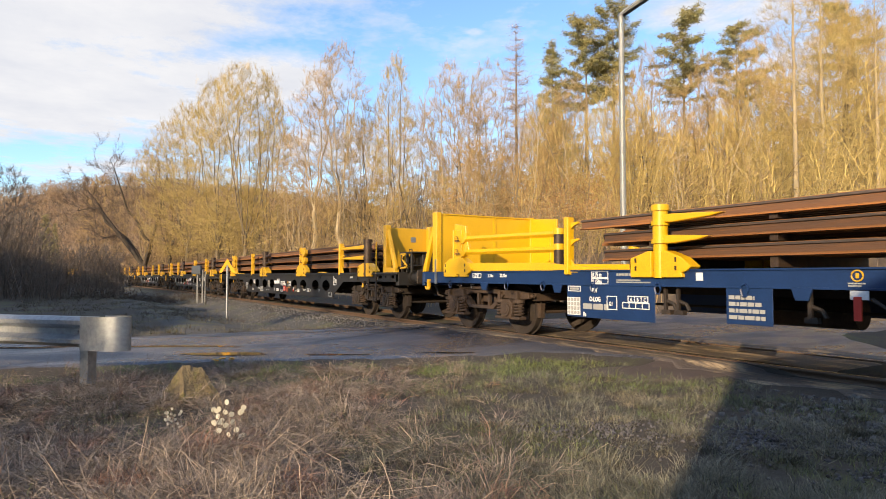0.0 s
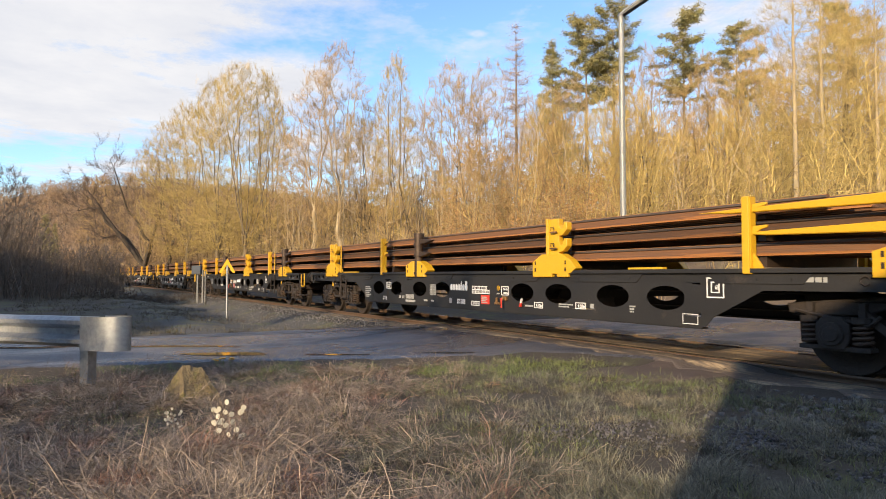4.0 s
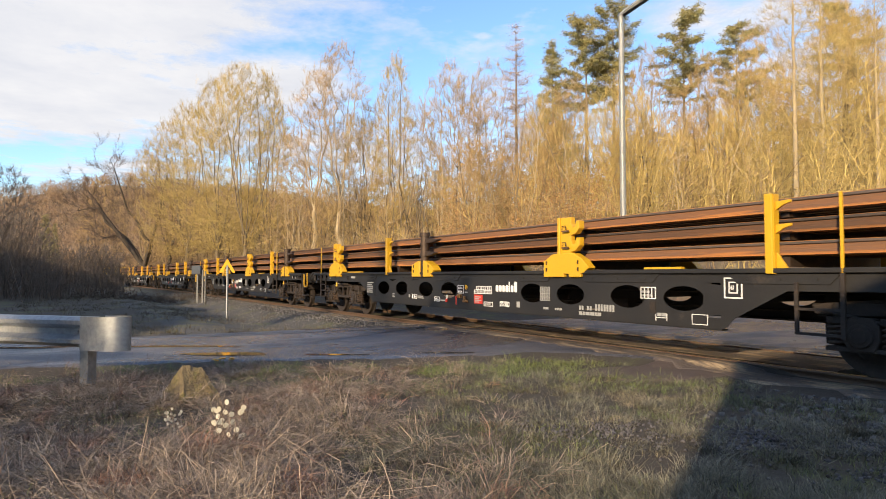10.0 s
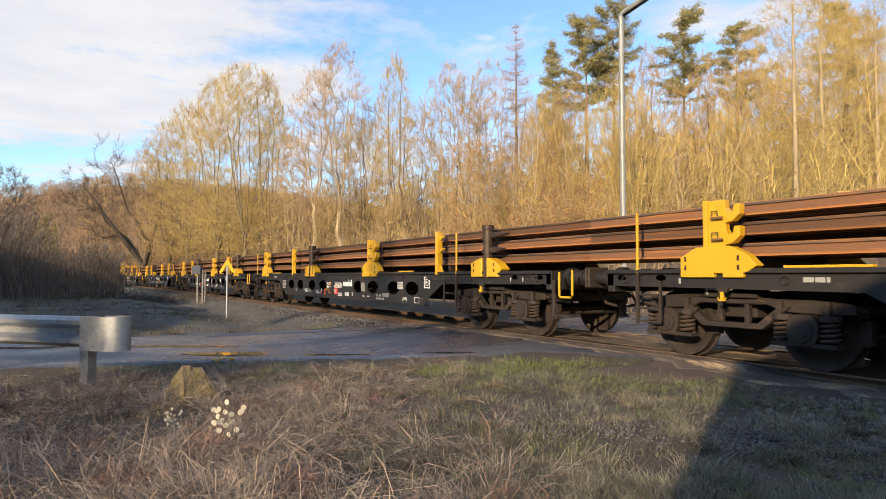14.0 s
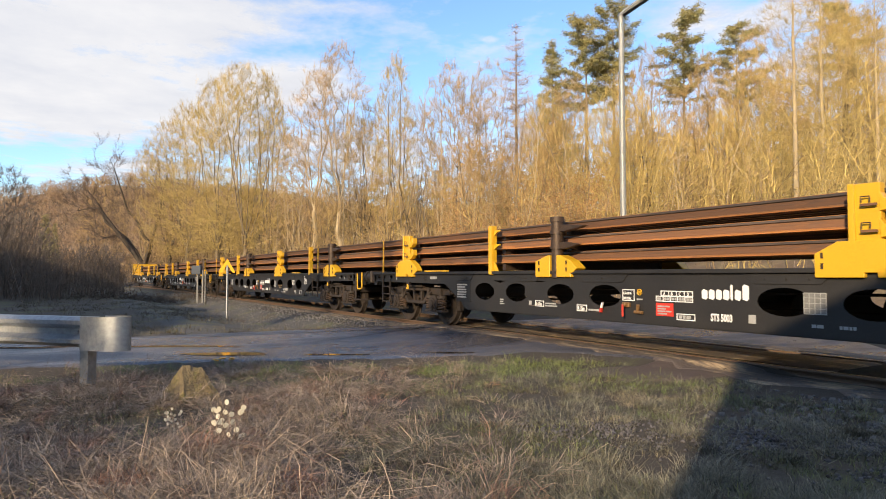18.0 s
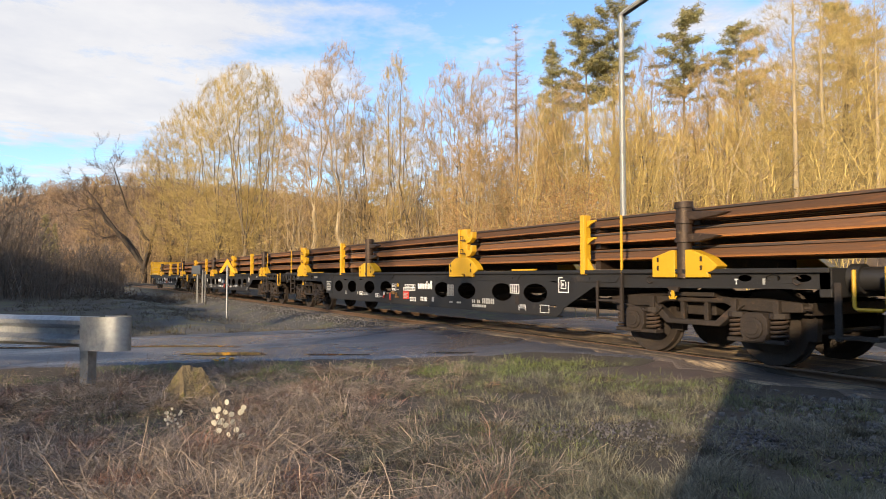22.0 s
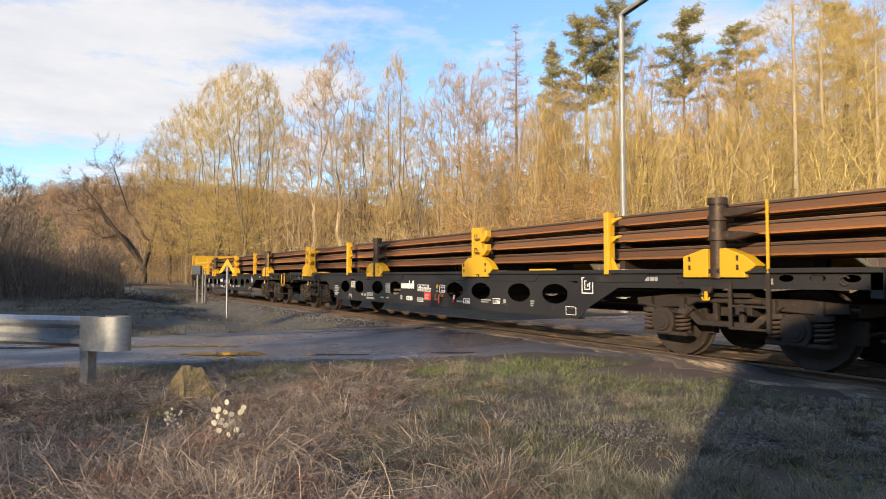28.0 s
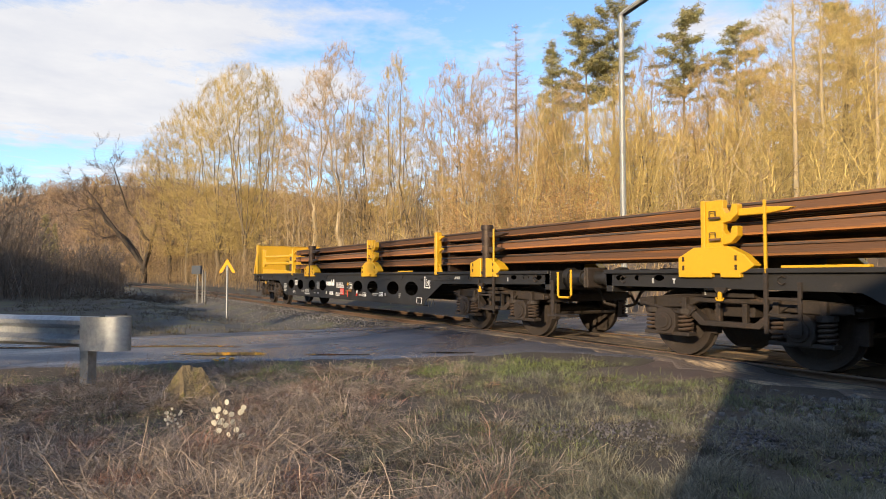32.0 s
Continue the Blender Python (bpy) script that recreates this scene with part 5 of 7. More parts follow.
def blue_wagon():
    """Longer blue flat wagon with yellow rail guards and a tall yellow end wall."""
    w = tagged(new("rail_wagon"), "blue flat wagon with bright yellow end wall and stanchions", "wagon", "wagons of the train")
    L = 10.13
    for side in (-1, 1):
        y = side * SIDE - (0.0 if side < 0 else 0.016)
        s = Shape().prism([(-L, 0.94), (L, 0.94), (L, 1.155), (-L, 1.155)], y, y + 0.016)
        sill = part("side_sill", s, BLUE, w, "blue painted side sill", bevel=0.003)
        out = side * SIDE
        for z in (1.136, 0.926):
            part("sill_flange", Shape().box(-L, L, min(out, out + side * 0.022), max(out, out + side * 0.022), z, z + 0.02), BLUE, sill)
        for a, b, z in ((-5.53, -3.81, 0.44), (-2.75, -2.17, 0.50), (1.4, 2.9, 0.44)):
            part("notice_board", Shape().box(a, b, min(out, out + side * 0.012), max(out, out + side * 0.012), z, 0.925), BLUE, w, "blue notice board with white lettering", bevel=0.004)
        for xx in (-7.8, -5.75, -1.84, 0.4, 4.6):
            part("bracket", Shape().prism([(xx - 0.12, 0.94), (xx + 0.12, 0.94), (xx + 0.07, 0.80), (xx - 0.07, 0.80)], min(out, out + side * 0.03), max(out, out + side * 0.03)), BLUE, w, bevel=0.006)
        for xx in (-9.0, -7.1, -6.1, -4.95, -3.75, -2.5, -0.9):
            part("lashing_ring", Shape().tube([(xx + 0.05 * math.cos(t), out + side * 0.03, 0.90 + 0.08 * math.sin(t)) for t in (1.2, 2.2, 3.2, 4.2, 5.2, 6.2, 7.2)], 0.012, 5), BLUE, w)
    for y in (-0.32, 0.30):
        part("centre_sill", Shape().box(-10.1, 10.1, y, y + 0.02, 0.80, 1.10), GRIME, w)
    part("deck_plate", Shape().box(-10.1, 10.1, -SIDE + 0.016, SIDE - 0.016, 1.12, 1.145), BLUE, w)
    for xx in np.arange(-9.0, 9.1, 1.5):
        part("cross_member", Shape().box(xx - 0.05, xx + 0.05, -SIDE + 0.02, SIDE - 0.02, 0.95, 1.11), GRIME, w)
    for e in (-1, 1):
        part("headstock", Shape().box(min(e * L, e * (L + 0.09)), max(e * L, e * (L + 0.09)), -SIDE, SIDE, 0.86, 1.155), BLUE, w, bevel=0.01)
        for y in (-0.875, 0.875):
            buffer(w, e * (L + 0.1), e, y, GRIME)
        bogie(w, e * 8.2, BROWN_GRIME)
        wheels(w, (e * 8.2 - 0.9, e * 8.2 + 0.9))
    part("brake_cylinder", Shape().tube([(-0.9, -0.4, 0.66), (-0.1, -0.4, 0.66)], 0.17, 14), GRIME, w, smooth=True)
    part("air_reservoir", Shape().tube([(-2.0, 0.3, 0.60), (-3.4, 0.3, 0.60)], 0.2, 14), BROWN_GRIME, w, smooth=True)
    part("brake_rod", Shape().tube([(-6.3, 0.05, 0.62), (6.3, 0.05, 0.62)], 0.022, 6), GRIME, w)
    for xx in (-3.7, -3.5, -1.8):
        part("hanger", Shape().box(xx - 0.02, xx + 0.02, -SIDE + 0.05, -SIDE + 0.09, 0.58, 0.95).box(xx - 0.05, xx + 0.09, -SIDE + 0.04, -SIDE + 0.12, 0.56, 0.62).tube([(xx, -SIDE + 0.08, 0.74), (xx + 0.12, -SIDE + 0.08, 0.70), (xx + 0.16, -SIDE + 0.08, 0.62)], 0.025, 8), GRIME, w)
    lever = part("brake_lever", Shape().box(-1.31, -1.24, -SIDE - 0.05, -SIDE - 0.02, 0.62, 0.86), RED, w, "red brake change-over lever")
    part("lever_plate", Shape().box(-1.35, -1.18, -SIDE - 0.03, -SIDE - 0.012, 0.83, 0.92), WHITE, lever)
    part("coupling_chain", Shape().tube([(-1.15, -SIDE - 0.03, 0.84), (-0.95, -SIDE - 0.03, 0.70), (-0.75, -SIDE - 0.03, 0.84)], 0.02, 6), GRIME, w)
    part("slender_post", Shape().box(-9.58, -9.54, -SIDE - 0.06, -SIDE - 0.02, 0.9, 1.42), GALV, w)
    part("rope_hook", Shape().box(-9.93, -9.85, -SIDE - 0.05, -SIDE, 0.80, 1.0).tube([(-9.99, -SIDE - 0.05, 0.84), (-9.95, -SIDE - 0.05, 0.79), (-9.83, -SIDE - 0.05, 0.79), (-9.79, -SIDE - 0.05, 0.84)], 0.02, 6), YELLOW, w)
    end_wall(w, -9.6, BRIGHT_YELLOW, -6.2)
    for side in (-1, 1):
        stanchion_claw(w, -8.68, side, BRIGHT_YELLOW)
        stanchion_flat(w, -5.5, side, BRIGHT_YELLOW)
        stanchion_round(w, -3.73, side, BRIGHT_YELLOW, BRIGHT_YELLOW)
        stanchion_claw(w, 3.6, side, BRIGHT_YELLOW)
        stanchion_round(w, 7.2, side, BRIGHT_YELLOW)
    words(w, "R 75 m", 0.085, -4.98, 1.06, narrow=0.75)
    boxed(w, -5.0, 1.04, 0.34, 0.10)
    words(w, "R 150m", 0.08, -4.98, 0.96, narrow=0.75)
    boxed(w, -5.0, 0.945, 0.34, 0.09)
    bars(w, -4.5, 1.07, 0.28, 0.035)
    bars(w, -4.5, 0.97, 0.62, 0.06, 2)
    yb = -SIDE - 0.017
    boxed(w, -5.50, 0.83, 0.28, 0.085, y=yb)
    bars(w, -5.46, 0.855, 0.20, 0.035, y=yb)
    bars(w, -5.51, 0.47, 0.28, 0.27, 1, FADED, y=yb, name="inspection_panel", label="white inspection panel")
    boxed(w, -5.51, 0.47, 0.28, 0.27, 4, WHITE, y=yb - 0.004, t=0.01)
    for k in range(1, 4):
        bars(w, -5.51, 0.465 + 0.0675 * k, 0.28, 0.01, 1, WHITE, y=yb - 0.004)
    words(w, "RIV", 0.10, -4.98, 0.82, yb, 0.75)
    words(w, "D-LOG", 0.10, -5.03, 0.69, yb, 0.72)
    bars(w, -5.17, 0.57, 0.52, 0.085, y=yb, name="number_marking")
    words(w, "Rs", 0.09, -5.17, 0.46, yb, 0.75)
    boxed(w, -4.68, 0.58, 0.20, 0.20, y=yb)
    words(w, "G1", 0.08, -4.64, 0.64, yb, 0.8)
    boxed(w, -4.28, 0.70, 0.36, 0.09, 3, y=yb)
    for i, ch in enumerate("ABC"):
        words(w, ch, 0.07, -4.24 + i * 0.12, 0.715, yb, 0.8)
    boxed(w, -4.38, 0.61, 0.48, 0.09, 4, y=yb)
    bars(w, -2.71, 0.56, 0.48, 0.31, 4, y=yb, name="address_marking", label="white lines of small lettering")
    bars(w, -3.17, 1.01, 0.10, 0.10, 1, WHITE)
    part("round_mark", Shape().tube([(-1.29 + 0.055 * math.cos(k * math.pi / 9), -SIDE - 0.006, 1.07 + 0.055 * math.sin(k * math.pi / 9)) for k in range(19)], 0.008, 5, False), YELLOW, w, "yellow painted ring")
    part("round_mark", Shape().box(-1.305, -1.275, -SIDE - 0.007, -SIDE - 0.002, 1.045, 1.095), YELLOW, w)
    bars(w, -1.38, 0.96, 0.20, 0.05, 2)
    words(w, "< 2°30'", 0.08, -8.18, 1.045, narrow=0.75)
    boxed(w, -8.21, 1.03, 0.29, 0.09)
    words(w, "21.70m", 0.075, -7.70, 1.045, narrow=0.75)
    words(w, "20.20m", 0.09, -7.32, 1.045, narrow=0.75)
    return w


def end_wall(w, x0, colour, arm_end, z1=2.37):
    """Tall sheet-steel wall across the wagon, with braced posts; guide arms reach forward from it on each side."""
    wall = part("end_wall", Shape().box(x0, x0 + 0.05, -SIDE + 0.02, SIDE + 0.02, 1.15, z1), colour, w, "yellow sheet-steel end wall", bevel=0.004)
    part("wing", Shape().prism([(x0 + 0.052, 1.15), (x0 + 0.95, 1.15), (x0 + 0.95, z1 - 0.05), (x0 + 0.052, z1 + 0.02)], SIDE - 0.05, SIDE), colour, wall, bevel=0.004)
    part("panel_seam", Shape().box(x0 + 0.05, x0 + 0.064, 0.18, 0.24, 1.16, z1 + 0.015), colour, wall)
    part("top_rim", Shape().box(x0 - 0.03, x0 + 0.07, -SIDE + 0.02, SIDE + 0.02, z1 + 0.001, z1 + 0.03), colour, wall, bevel=0.004)
    for side in (-1, 1):
        o = side * (SIDE - 0.02)
        part("corner_post", Shape().box(x0 - 0.10, x0 + 0.08, o - 0.06, o + 0.06, 1.15, z1 + 0.05), colour, wall, bevel=0.006)
        part("brace", Shape().prism([(x0 - 0.58, 1.16), (x0 - 0.44, 1.16), (x0 - 0.102, z1 - 0.37), (x0 - 0.102, z1 - 0.15)], o - 0.04, o + 0.04), colour, wall, bevel=0.006)
        for z in (1.49, 1.75) if side < 0 else ():
            part("guide_arm", Shape().tube([(x0 + 1.15, o - 0.02, z + 0.045), (arm_end, o + 0.33, z + 0.03)], 0.058, 4), colour, wall, bevel=0.008)
        part("base_ramp", Shape().prism([(x0 + 0.9, 1.16), (x0 + 5.1, 1.16), (x0 + 3.6, 1.28), (x0 + 0.9, 1.33)], o - 0.05, o + 0.05), colour, wall, bevel=0.005)
        g = o - side * 0.35
        part("guide_post", Shape().tube([(arm_end + 0.05, g, 1.15), (arm_end + 0.05, g, 1.84)], 0.085, 14), DARK_RUST, wall, smooth=True)
        for z in (1.51, 1.77):
            part("collar", Shape().tube([(arm_end + 0.05, g, z), (arm_end + 0.05, g, z + 0.10)], 0.10, 14), colour, wall, smooth=True)
        part("claw_backing", Shape().prism([(x0 + 0.72, 1.42), (x0 + 1.0, 1.42), (x0 + 1.25, 1.55), (x0 + 1.12, 2.05), (x0 + 0.72, 2.12)], o - 0.02, o + 0.04), colour, wall, bevel=0.006)
    return wall


def front_wall(w):
    """Low yellow end panel with two braced posts and a black equipment box."""
    wall = part("end_panel", Shape().box(8.42, 8.46, -SIDE + 0.02, SIDE + 0.02, 1.30, 2.27), YELLOW, w, "yellow sheet-steel end panel", bevel=0.004)
    part("side_panel", Shape().box(8.47, 9.35, SIDE - 0.04, SIDE, 1.30, 2.30), YELLOW, wall, bevel=0.004)
    for x in (8.53,):
        for y in (-1.22, 0.0, 1.2):
            part("corner_post", Shape().box(x - 0.065, x + 0.085, y - 0.075, y + 0.075, 1.15, 2.32), YELLOW, wall, bevel=0.008)
            part("brace", Shape().prism([(x + 0.087, 2.22), (x + 0.087, 2.02), (x + 0.44, 1.16), (x + 0.58, 1.16)], y - 0.04, y + 0.04), YELLOW, wall, bevel=0.006)
    part("base_beam", Shape().box(8.45, 9.1, -1.30, -1.22, 1.15, 1.27), YELLOW, wall, bevel=0.006)
    part("panel_plate", Shape().box(8.462, 8.468, -0.52, -0.38, 1.92, 2.05), GALV, wall)
    eq = part("equipment_box", Shape().box(9.0, 9.55, -0.78, 0.95, 1.15, 1.60), BLACK, w, "black equipment box", bevel=0.01)
    part("box_lid", Shape().box(8.97, 9.60, -1.10, 1.0, 1.602, 1.64), BLACK, eq, bevel=0.008)
    for x in (9.02, 9.27, 9.50):
        part("box_upright", Shape().box(x, x + 0.05, -1.09, -1.03, 1.15, 1.60), BLACK, eq, bevel=0.006)
    part("box_shelf", Shape().box(9.0, 9.55, -1.05, -0.785, 1.30, 1.33), BLACK, eq)
    part("tank", Shape().tube([(9.09, -0.92, 1.45), (9.26, -0.92, 1.45)], 0.09, 12), GRIME, eq, smooth=True)
    part("lid_handle", Shape().tube([(9.30, -1.0, 1.64), (9.30, -1.0, 1.70), (9.42, -1.0, 1.70), (9.42, -1.0, 1.64)], 0.012, 6), GRIME, eq)
    part("yellow_grip", Shape().tube([(9.20, -1.2, 1.58), (9.46, -1.2, 1.58), (9.34, -1.2, 1.54), (9.32, -1.2, 1.44), (9.54, -1.2, 1.31), (9.54, -1.2, 1.27), (9.22, -1.2, 1.25)], 0.02, 8), YELLOW, w, smooth=True)


# wagon centres, as lengths along the track at the clip's start
BLUE_AT = 4.10 - (16.95 - 10.85)
BLACK_AT = [4.18 - (26.82 + 19.74 * k) for k in range(6)]
TRAIN = []                        # (thing, place along the track at the start)
blue = blue_wagon()
TRAIN.append((blue, BLUE_AT))
TRAIN.append((rail_load(-5.5, 10.7, 1.0), BLUE_AT))
plain = flat_wagon(first=True, turned=True)
TRAIN.append((plain, BLACK_AT[0]))
front_wall(plain)
middle = flat_wagon()
TRAIN.append((middle, BLACK_AT[1]))
for k in (2, 3):
    c = copy_thing(middle, pose(0, 0, 0))
    WHEELS += [(o, o.matrix_basis.translation.x) for o in c.children if o.name.startswith("wheelset")]
    TRAIN.append((c, BLACK_AT[k]))
# this one runs the other way round, and a claw arm is swung out
c = flat_wagon(turned=True)
TRAIN.append((c, BLACK_AT[4]))
part("swing_arm", Shape().prism([(-7.15, 1.78), (-6.8, 1.775), (-6.55, 1.80), (-6.46, 1.83), (-6.8, 1.86), (-7.15, 1.86)], -SIDE + 0.0, -SIDE + 0.08), YELLOW, c, bevel=0.008)
tail = flat_wagon(last=True, turned=True)
end_wall(tail, -8.75, YELLOW, -5.5, 2.26)
TRAIN.append((tail, BLACK_AT[5]))
TRAIN.append((rail_load(-9.87, 7.2, 1.0), BLACK_AT[0]))
for k in (1, 2, 3, 4):
    TRAIN.append((rail_load(-9.87, 9.87), BLACK_AT[k]))
TRAIN.append((rail_load(-5.2, 9.87, 1.0), BLACK_AT[5]))

# how far the train has rolled, second by second
ROLLED = [0.0, 3.06, 6.21, 9.33, 12.53, 15.75, 19.0, 22.4, 25.81, 29.19, 32.55, 35.79, 38.9, 41.98, 44.95, 47.95, 50.85,
          53.71, 56.65, 59.7, 62.76, 65.9, 69.07, 72.33, 75.6, 78.9, 82.27, 85.76, 89.3, 92.89, 96.55, 100.33, 104.14]


def rolled(t):
    i = min(31, int(t))
    f = t - i
    p = [ROLLED[min(32, max(0, i + k))] for k in (-1, 0, 1, 2)]
    return p[1] + 0.5 * f * (p[2] - p[0] + f * (2 * p[0] - 5 * p[1] + 4 * p[2] - p[3] + f * (3 * (p[1] - p[2]) + p[3] - p[0])))


def wagon_pose(s, half=7.1):
    ax, ay, _ = along(s - half)
    bx, by, _ = along(s + half)
    return pose((ax + bx) / 2, (ay + by) / 2, 0, 0, 0, math.degrees(math.atan2(by - ay, bx - ax)))


def motions():
    for thing, s0 in TRAIN:
        walk(thing, [(i * 0.5, wagon_pose(s0 + rolled(i * 0.5))) for i in range(65)])
    for ob, x in WHEELS:
        walk(ob, [(i * 0.2, pose(x, 0, 0.46, 0, math.degrees(rolled(i * 0.2) / 0.46), 0)) for i in range(161)])
    walk(clouds, [(0, pose(0, 0, 0)), (32, pose(CLOUD_DRIFT[0], CLOUD_DRIFT[1], 0))])


# ---- trees ----
def grow(seed, height, spread, bole=0.3, leaders=3, points=600, twigs=5, twig_len=0.8, twig_r=0.0085, lean=0.0, trunk_r=None, balance=0.35, low=0.8, gaps=0.25, level=False, limbs=(), sway=1.0):
    """Segments of a bare tree: a trunk and its leaders, from which limbs reach for points that fill the crown."""
    g = np.random.default_rng(seed)
    pos, up, path = [np.array((0.0, 0.0, -0.5))], [-1], [0.0]

    def put(q, k):
        pos.append(q)
        up.append(k)
        path.append(path[k] + float(np.linalg.norm(q - pos[k])))
        return len(pos) - 1

    k, top, n = 0, height * bole, 5
    for i in range(n):
        f = (i + 1) / n
        k = put(np.array((lean * top * f + g.normal(0, 0.010) * height * 0.4, g.normal(0, 0.010) * height * 0.4, top * f)), k)
    fork = k
    for limb in limbs:
        k = fork
        for x, z in limb:
            k = put(np.array((x, g.normal(0, 0.5), z)), k)
    for j in range(0 if limbs else leaders):
        a = 2 * math.pi * (j + g.uniform(-0.3, 0.3)) / leaders
        out = spread * (g.uniform(0.25, 0.6) if leaders > 1 else 0.02)
        high = height * (g.uniform(0.80, 0.99) if j else 0.985)
        k, base = fork if j < 2 else max(1, fork - int(g.integers(0, 3))), pos[fork].copy()
        base = pos[k].copy()
        for i in range(9):
            f = (i + 1) / 9
            bend = f ** 0.75
            k = put(base + np.array((math.cos(a) * out * bend + lean * height * 0.5 * f, math.sin(a) * out * bend, (high - base[2]) * f)) + g.normal(0, 0.010 * sway if leaders > 1 else 0.003, 3) * height * (0.35 if f < 1 else 0.1), k)
    cloud = []
    while len(cloud) < points:
        u = g.uniform(0, 1)
        f = bole * low + (1 - bole * low) * u
        r = spread * (math.sin(math.pi * (0.10 + 0.86 * u ** 0.85)) ** 0.7) * math.sqrt(g.uniform(0.02, 1))
        a = g.uniform(0, 2 * math.pi)
        q = np.array((r * math.cos(a) + lean * height * (0.4 * f + 0.1), r * math.sin(a), f * height))
        q *= 1 + 0.10 * noise.noise((math.cos(a) * 1.5 + seed, math.sin(a) * 1.5, f * 4))
        if limbs:
            limb = limbs[int(g.integers(len(limbs)))]
            at = g.uniform(0.35, 1.0) * (len(limb) - 1)
            a0, a1, fr = limb[int(at)], limb[min(len(limb) - 1, int(at) + 1)], at % 1
            q = np.array((a0[0] + (a1[0] - a0[0]) * fr, 0, a0[1] + (a1[1] - a0[1]) * fr)) + g.normal(0, 1, 3) * spread * (0.4, 0.4, 0.28) + np.array((0, 0, 0.7))
        if noise.noise(Vector(q) * (2.4 / spread) + Vector((seed, 0, 0))) > -gaps or g.uniform() < 0.12:
            cloud.append(q)
    cloud = np.array(cloud)
    first = len(pos)
    seedling = np.array(pos)
    reach = np.min(np.linalg.norm(cloud[:, None] - seedling[None, 3:], axis=2), axis=1)
    for q in cloud[np.argsort(reach)]:
        arr = np.array(pos)
        d = q - arr
        ln_ = np.linalg.norm(d, axis=1)
        cost = ln_ * (1 + 1.1 * (np.abs(d[:, 2]) * 2.5 / (ln_ + 1e-6) if level else np.clip(-d[:, 2] / (ln_ + 1e-6), 0, 2))) + balance * np.array(path)
        cost[:3] += 5
        k = int(np.argmin(cost))
        if ln_[k] > 0.8:
            k = put(arr[k] + d[k] * 0.5 + g.normal(0, 0.05, 3) * ln_[k], k)
        put(q, k)
    n = len(pos)
    area = np.zeros(n)
    kids = np.zeros(n)
    for i in range(n - 1, 0, -1):
        if kids[i] == 0:
            area[i] = 0.010 ** 2.1
        area[up[i]] += area[i]
        kids[up[i]] += 1
    rad = area ** (1 / 2.1)
    goal = trunk_r or height * 0.012
    rad = 0.009 + (goal - 0.009) * ((rad - 0.010) / (rad[0] - 0.010)) ** 1.45
    if limbs:
        k = fork
        for limb in limbs:
            for f in np.linspace(1.0, 0.15, len(limb)):
                k += 1
                rad[k] = max(rad[k], 0.27 * f)
    thick, thin = [], []
    for i in range(1, n):
        r0 = min(rad[up[i]], rad[i] * 1.35)
        (thick if rad[i] > 0.034 else thin).append((pos[up[i]], pos[i], r0, rad[i]))
    middle = np.array((lean * height * 0.35, 0, height * 0.4))
    for i in range(first, n):
        along_d = pos[i] - pos[up[i]]
        along_d = along_d / (np.linalg.norm(along_d) + 1e-6)
        out = pos[i] - middle
        out = out / (np.linalg.norm(out) + 1e-6)
        for w in range(twigs):
            f = g.uniform(0.2, 1)
            q = pos[up[i]] + (pos[i] - pos[up[i]]) * f
            e = along_d * 0.5 + out * 0.45 + g.normal(0, 0.33, 3) + np.array((0, 0, 0.35))
            e = e / np.linalg.norm(e)
            tip = q + e * twig_len * g.uniform(0.5, 1.5)
            thin.append((q, tip, twig_r, 0.0))
            e2 = e + g.normal(0, 0.45, 3)
            m = q + (tip - q) * g.uniform(0.25, 0.7)
            thin.append((m, m + e2 / np.linalg.norm(e2) * twig_len * g.uniform(0.35, 0.8), twig_r * 0.8, 0.0))
    return thick, thin


def split(quads):
    """Quads as pairs of triangles."""
    quads = np.asarray(quads, int).reshape(-1, 4)
    return np.concatenate([quads[:, :3], quads[:, (0, 2, 3)]])


def slips(a, b, ra, rg):
    """Narrow pointed slips from a to b: one triangle each."""
    w = np.cross(b - a, rg.normal(0, 1, a.shape))
    w *= (ra / (np.linalg.norm(w, axis=1) + 1e-9))[:, None]
    v = np.stack([a - w, a + w, b], 1).reshape(-1, 3)
    return v, np.arange(len(v)).reshape(-1, 3)


def stick_mesh(name, segs, seg, material, strip=0.031):
    """Round sticks; thin ones are narrow strips, the finest are pointed slips."""
    p0, p1 = np.array([s[0] for s in segs]), np.array([s[1] for s in segs])
    r0, r1 = np.array([s[2] for s in segs]), np.array([s[3] for s in segs])
    fine = r0 < (strip if seg == 3 else 0)
    tip = fine & (r1 <= 0)
    fine &= ~tip
    v, q = np.zeros((0, 3)), np.zeros((0, 3), int)
    solid = ~fine & ~tip
    rg = np.random.default_rng(len(segs))
    if solid.any():
        v, q = sticks(p0[solid], p1[solid], r0[solid], r1[solid], seg)
        q = split(q)
    if fine.any():
        d = p1[fine] - p0[fine]
        w = np.cross(d, rg.normal(0, 1, d.shape))
        w /= np.linalg.norm(w, axis=1, keepdims=True)
        a, b = w * r0[fine, None], w * r1[fine, None]
        rib = np.stack([p0[fine] - a, p0[fine] + a, p1[fine] + b, p1[fine] - b], 1).reshape(-1, 3)
        q = np.concatenate([q, len(v) + split(np.arange(len(rib)))])
        v = np.concatenate([v, rib])
    if tip.any():
        tv, tq = slips(p0[tip], p1[tip], r0[tip], rg)
        q = np.concatenate([q, len(v) + tq])
        v = np.concatenate([v, tv])
    return soup(name, v, q, [material])


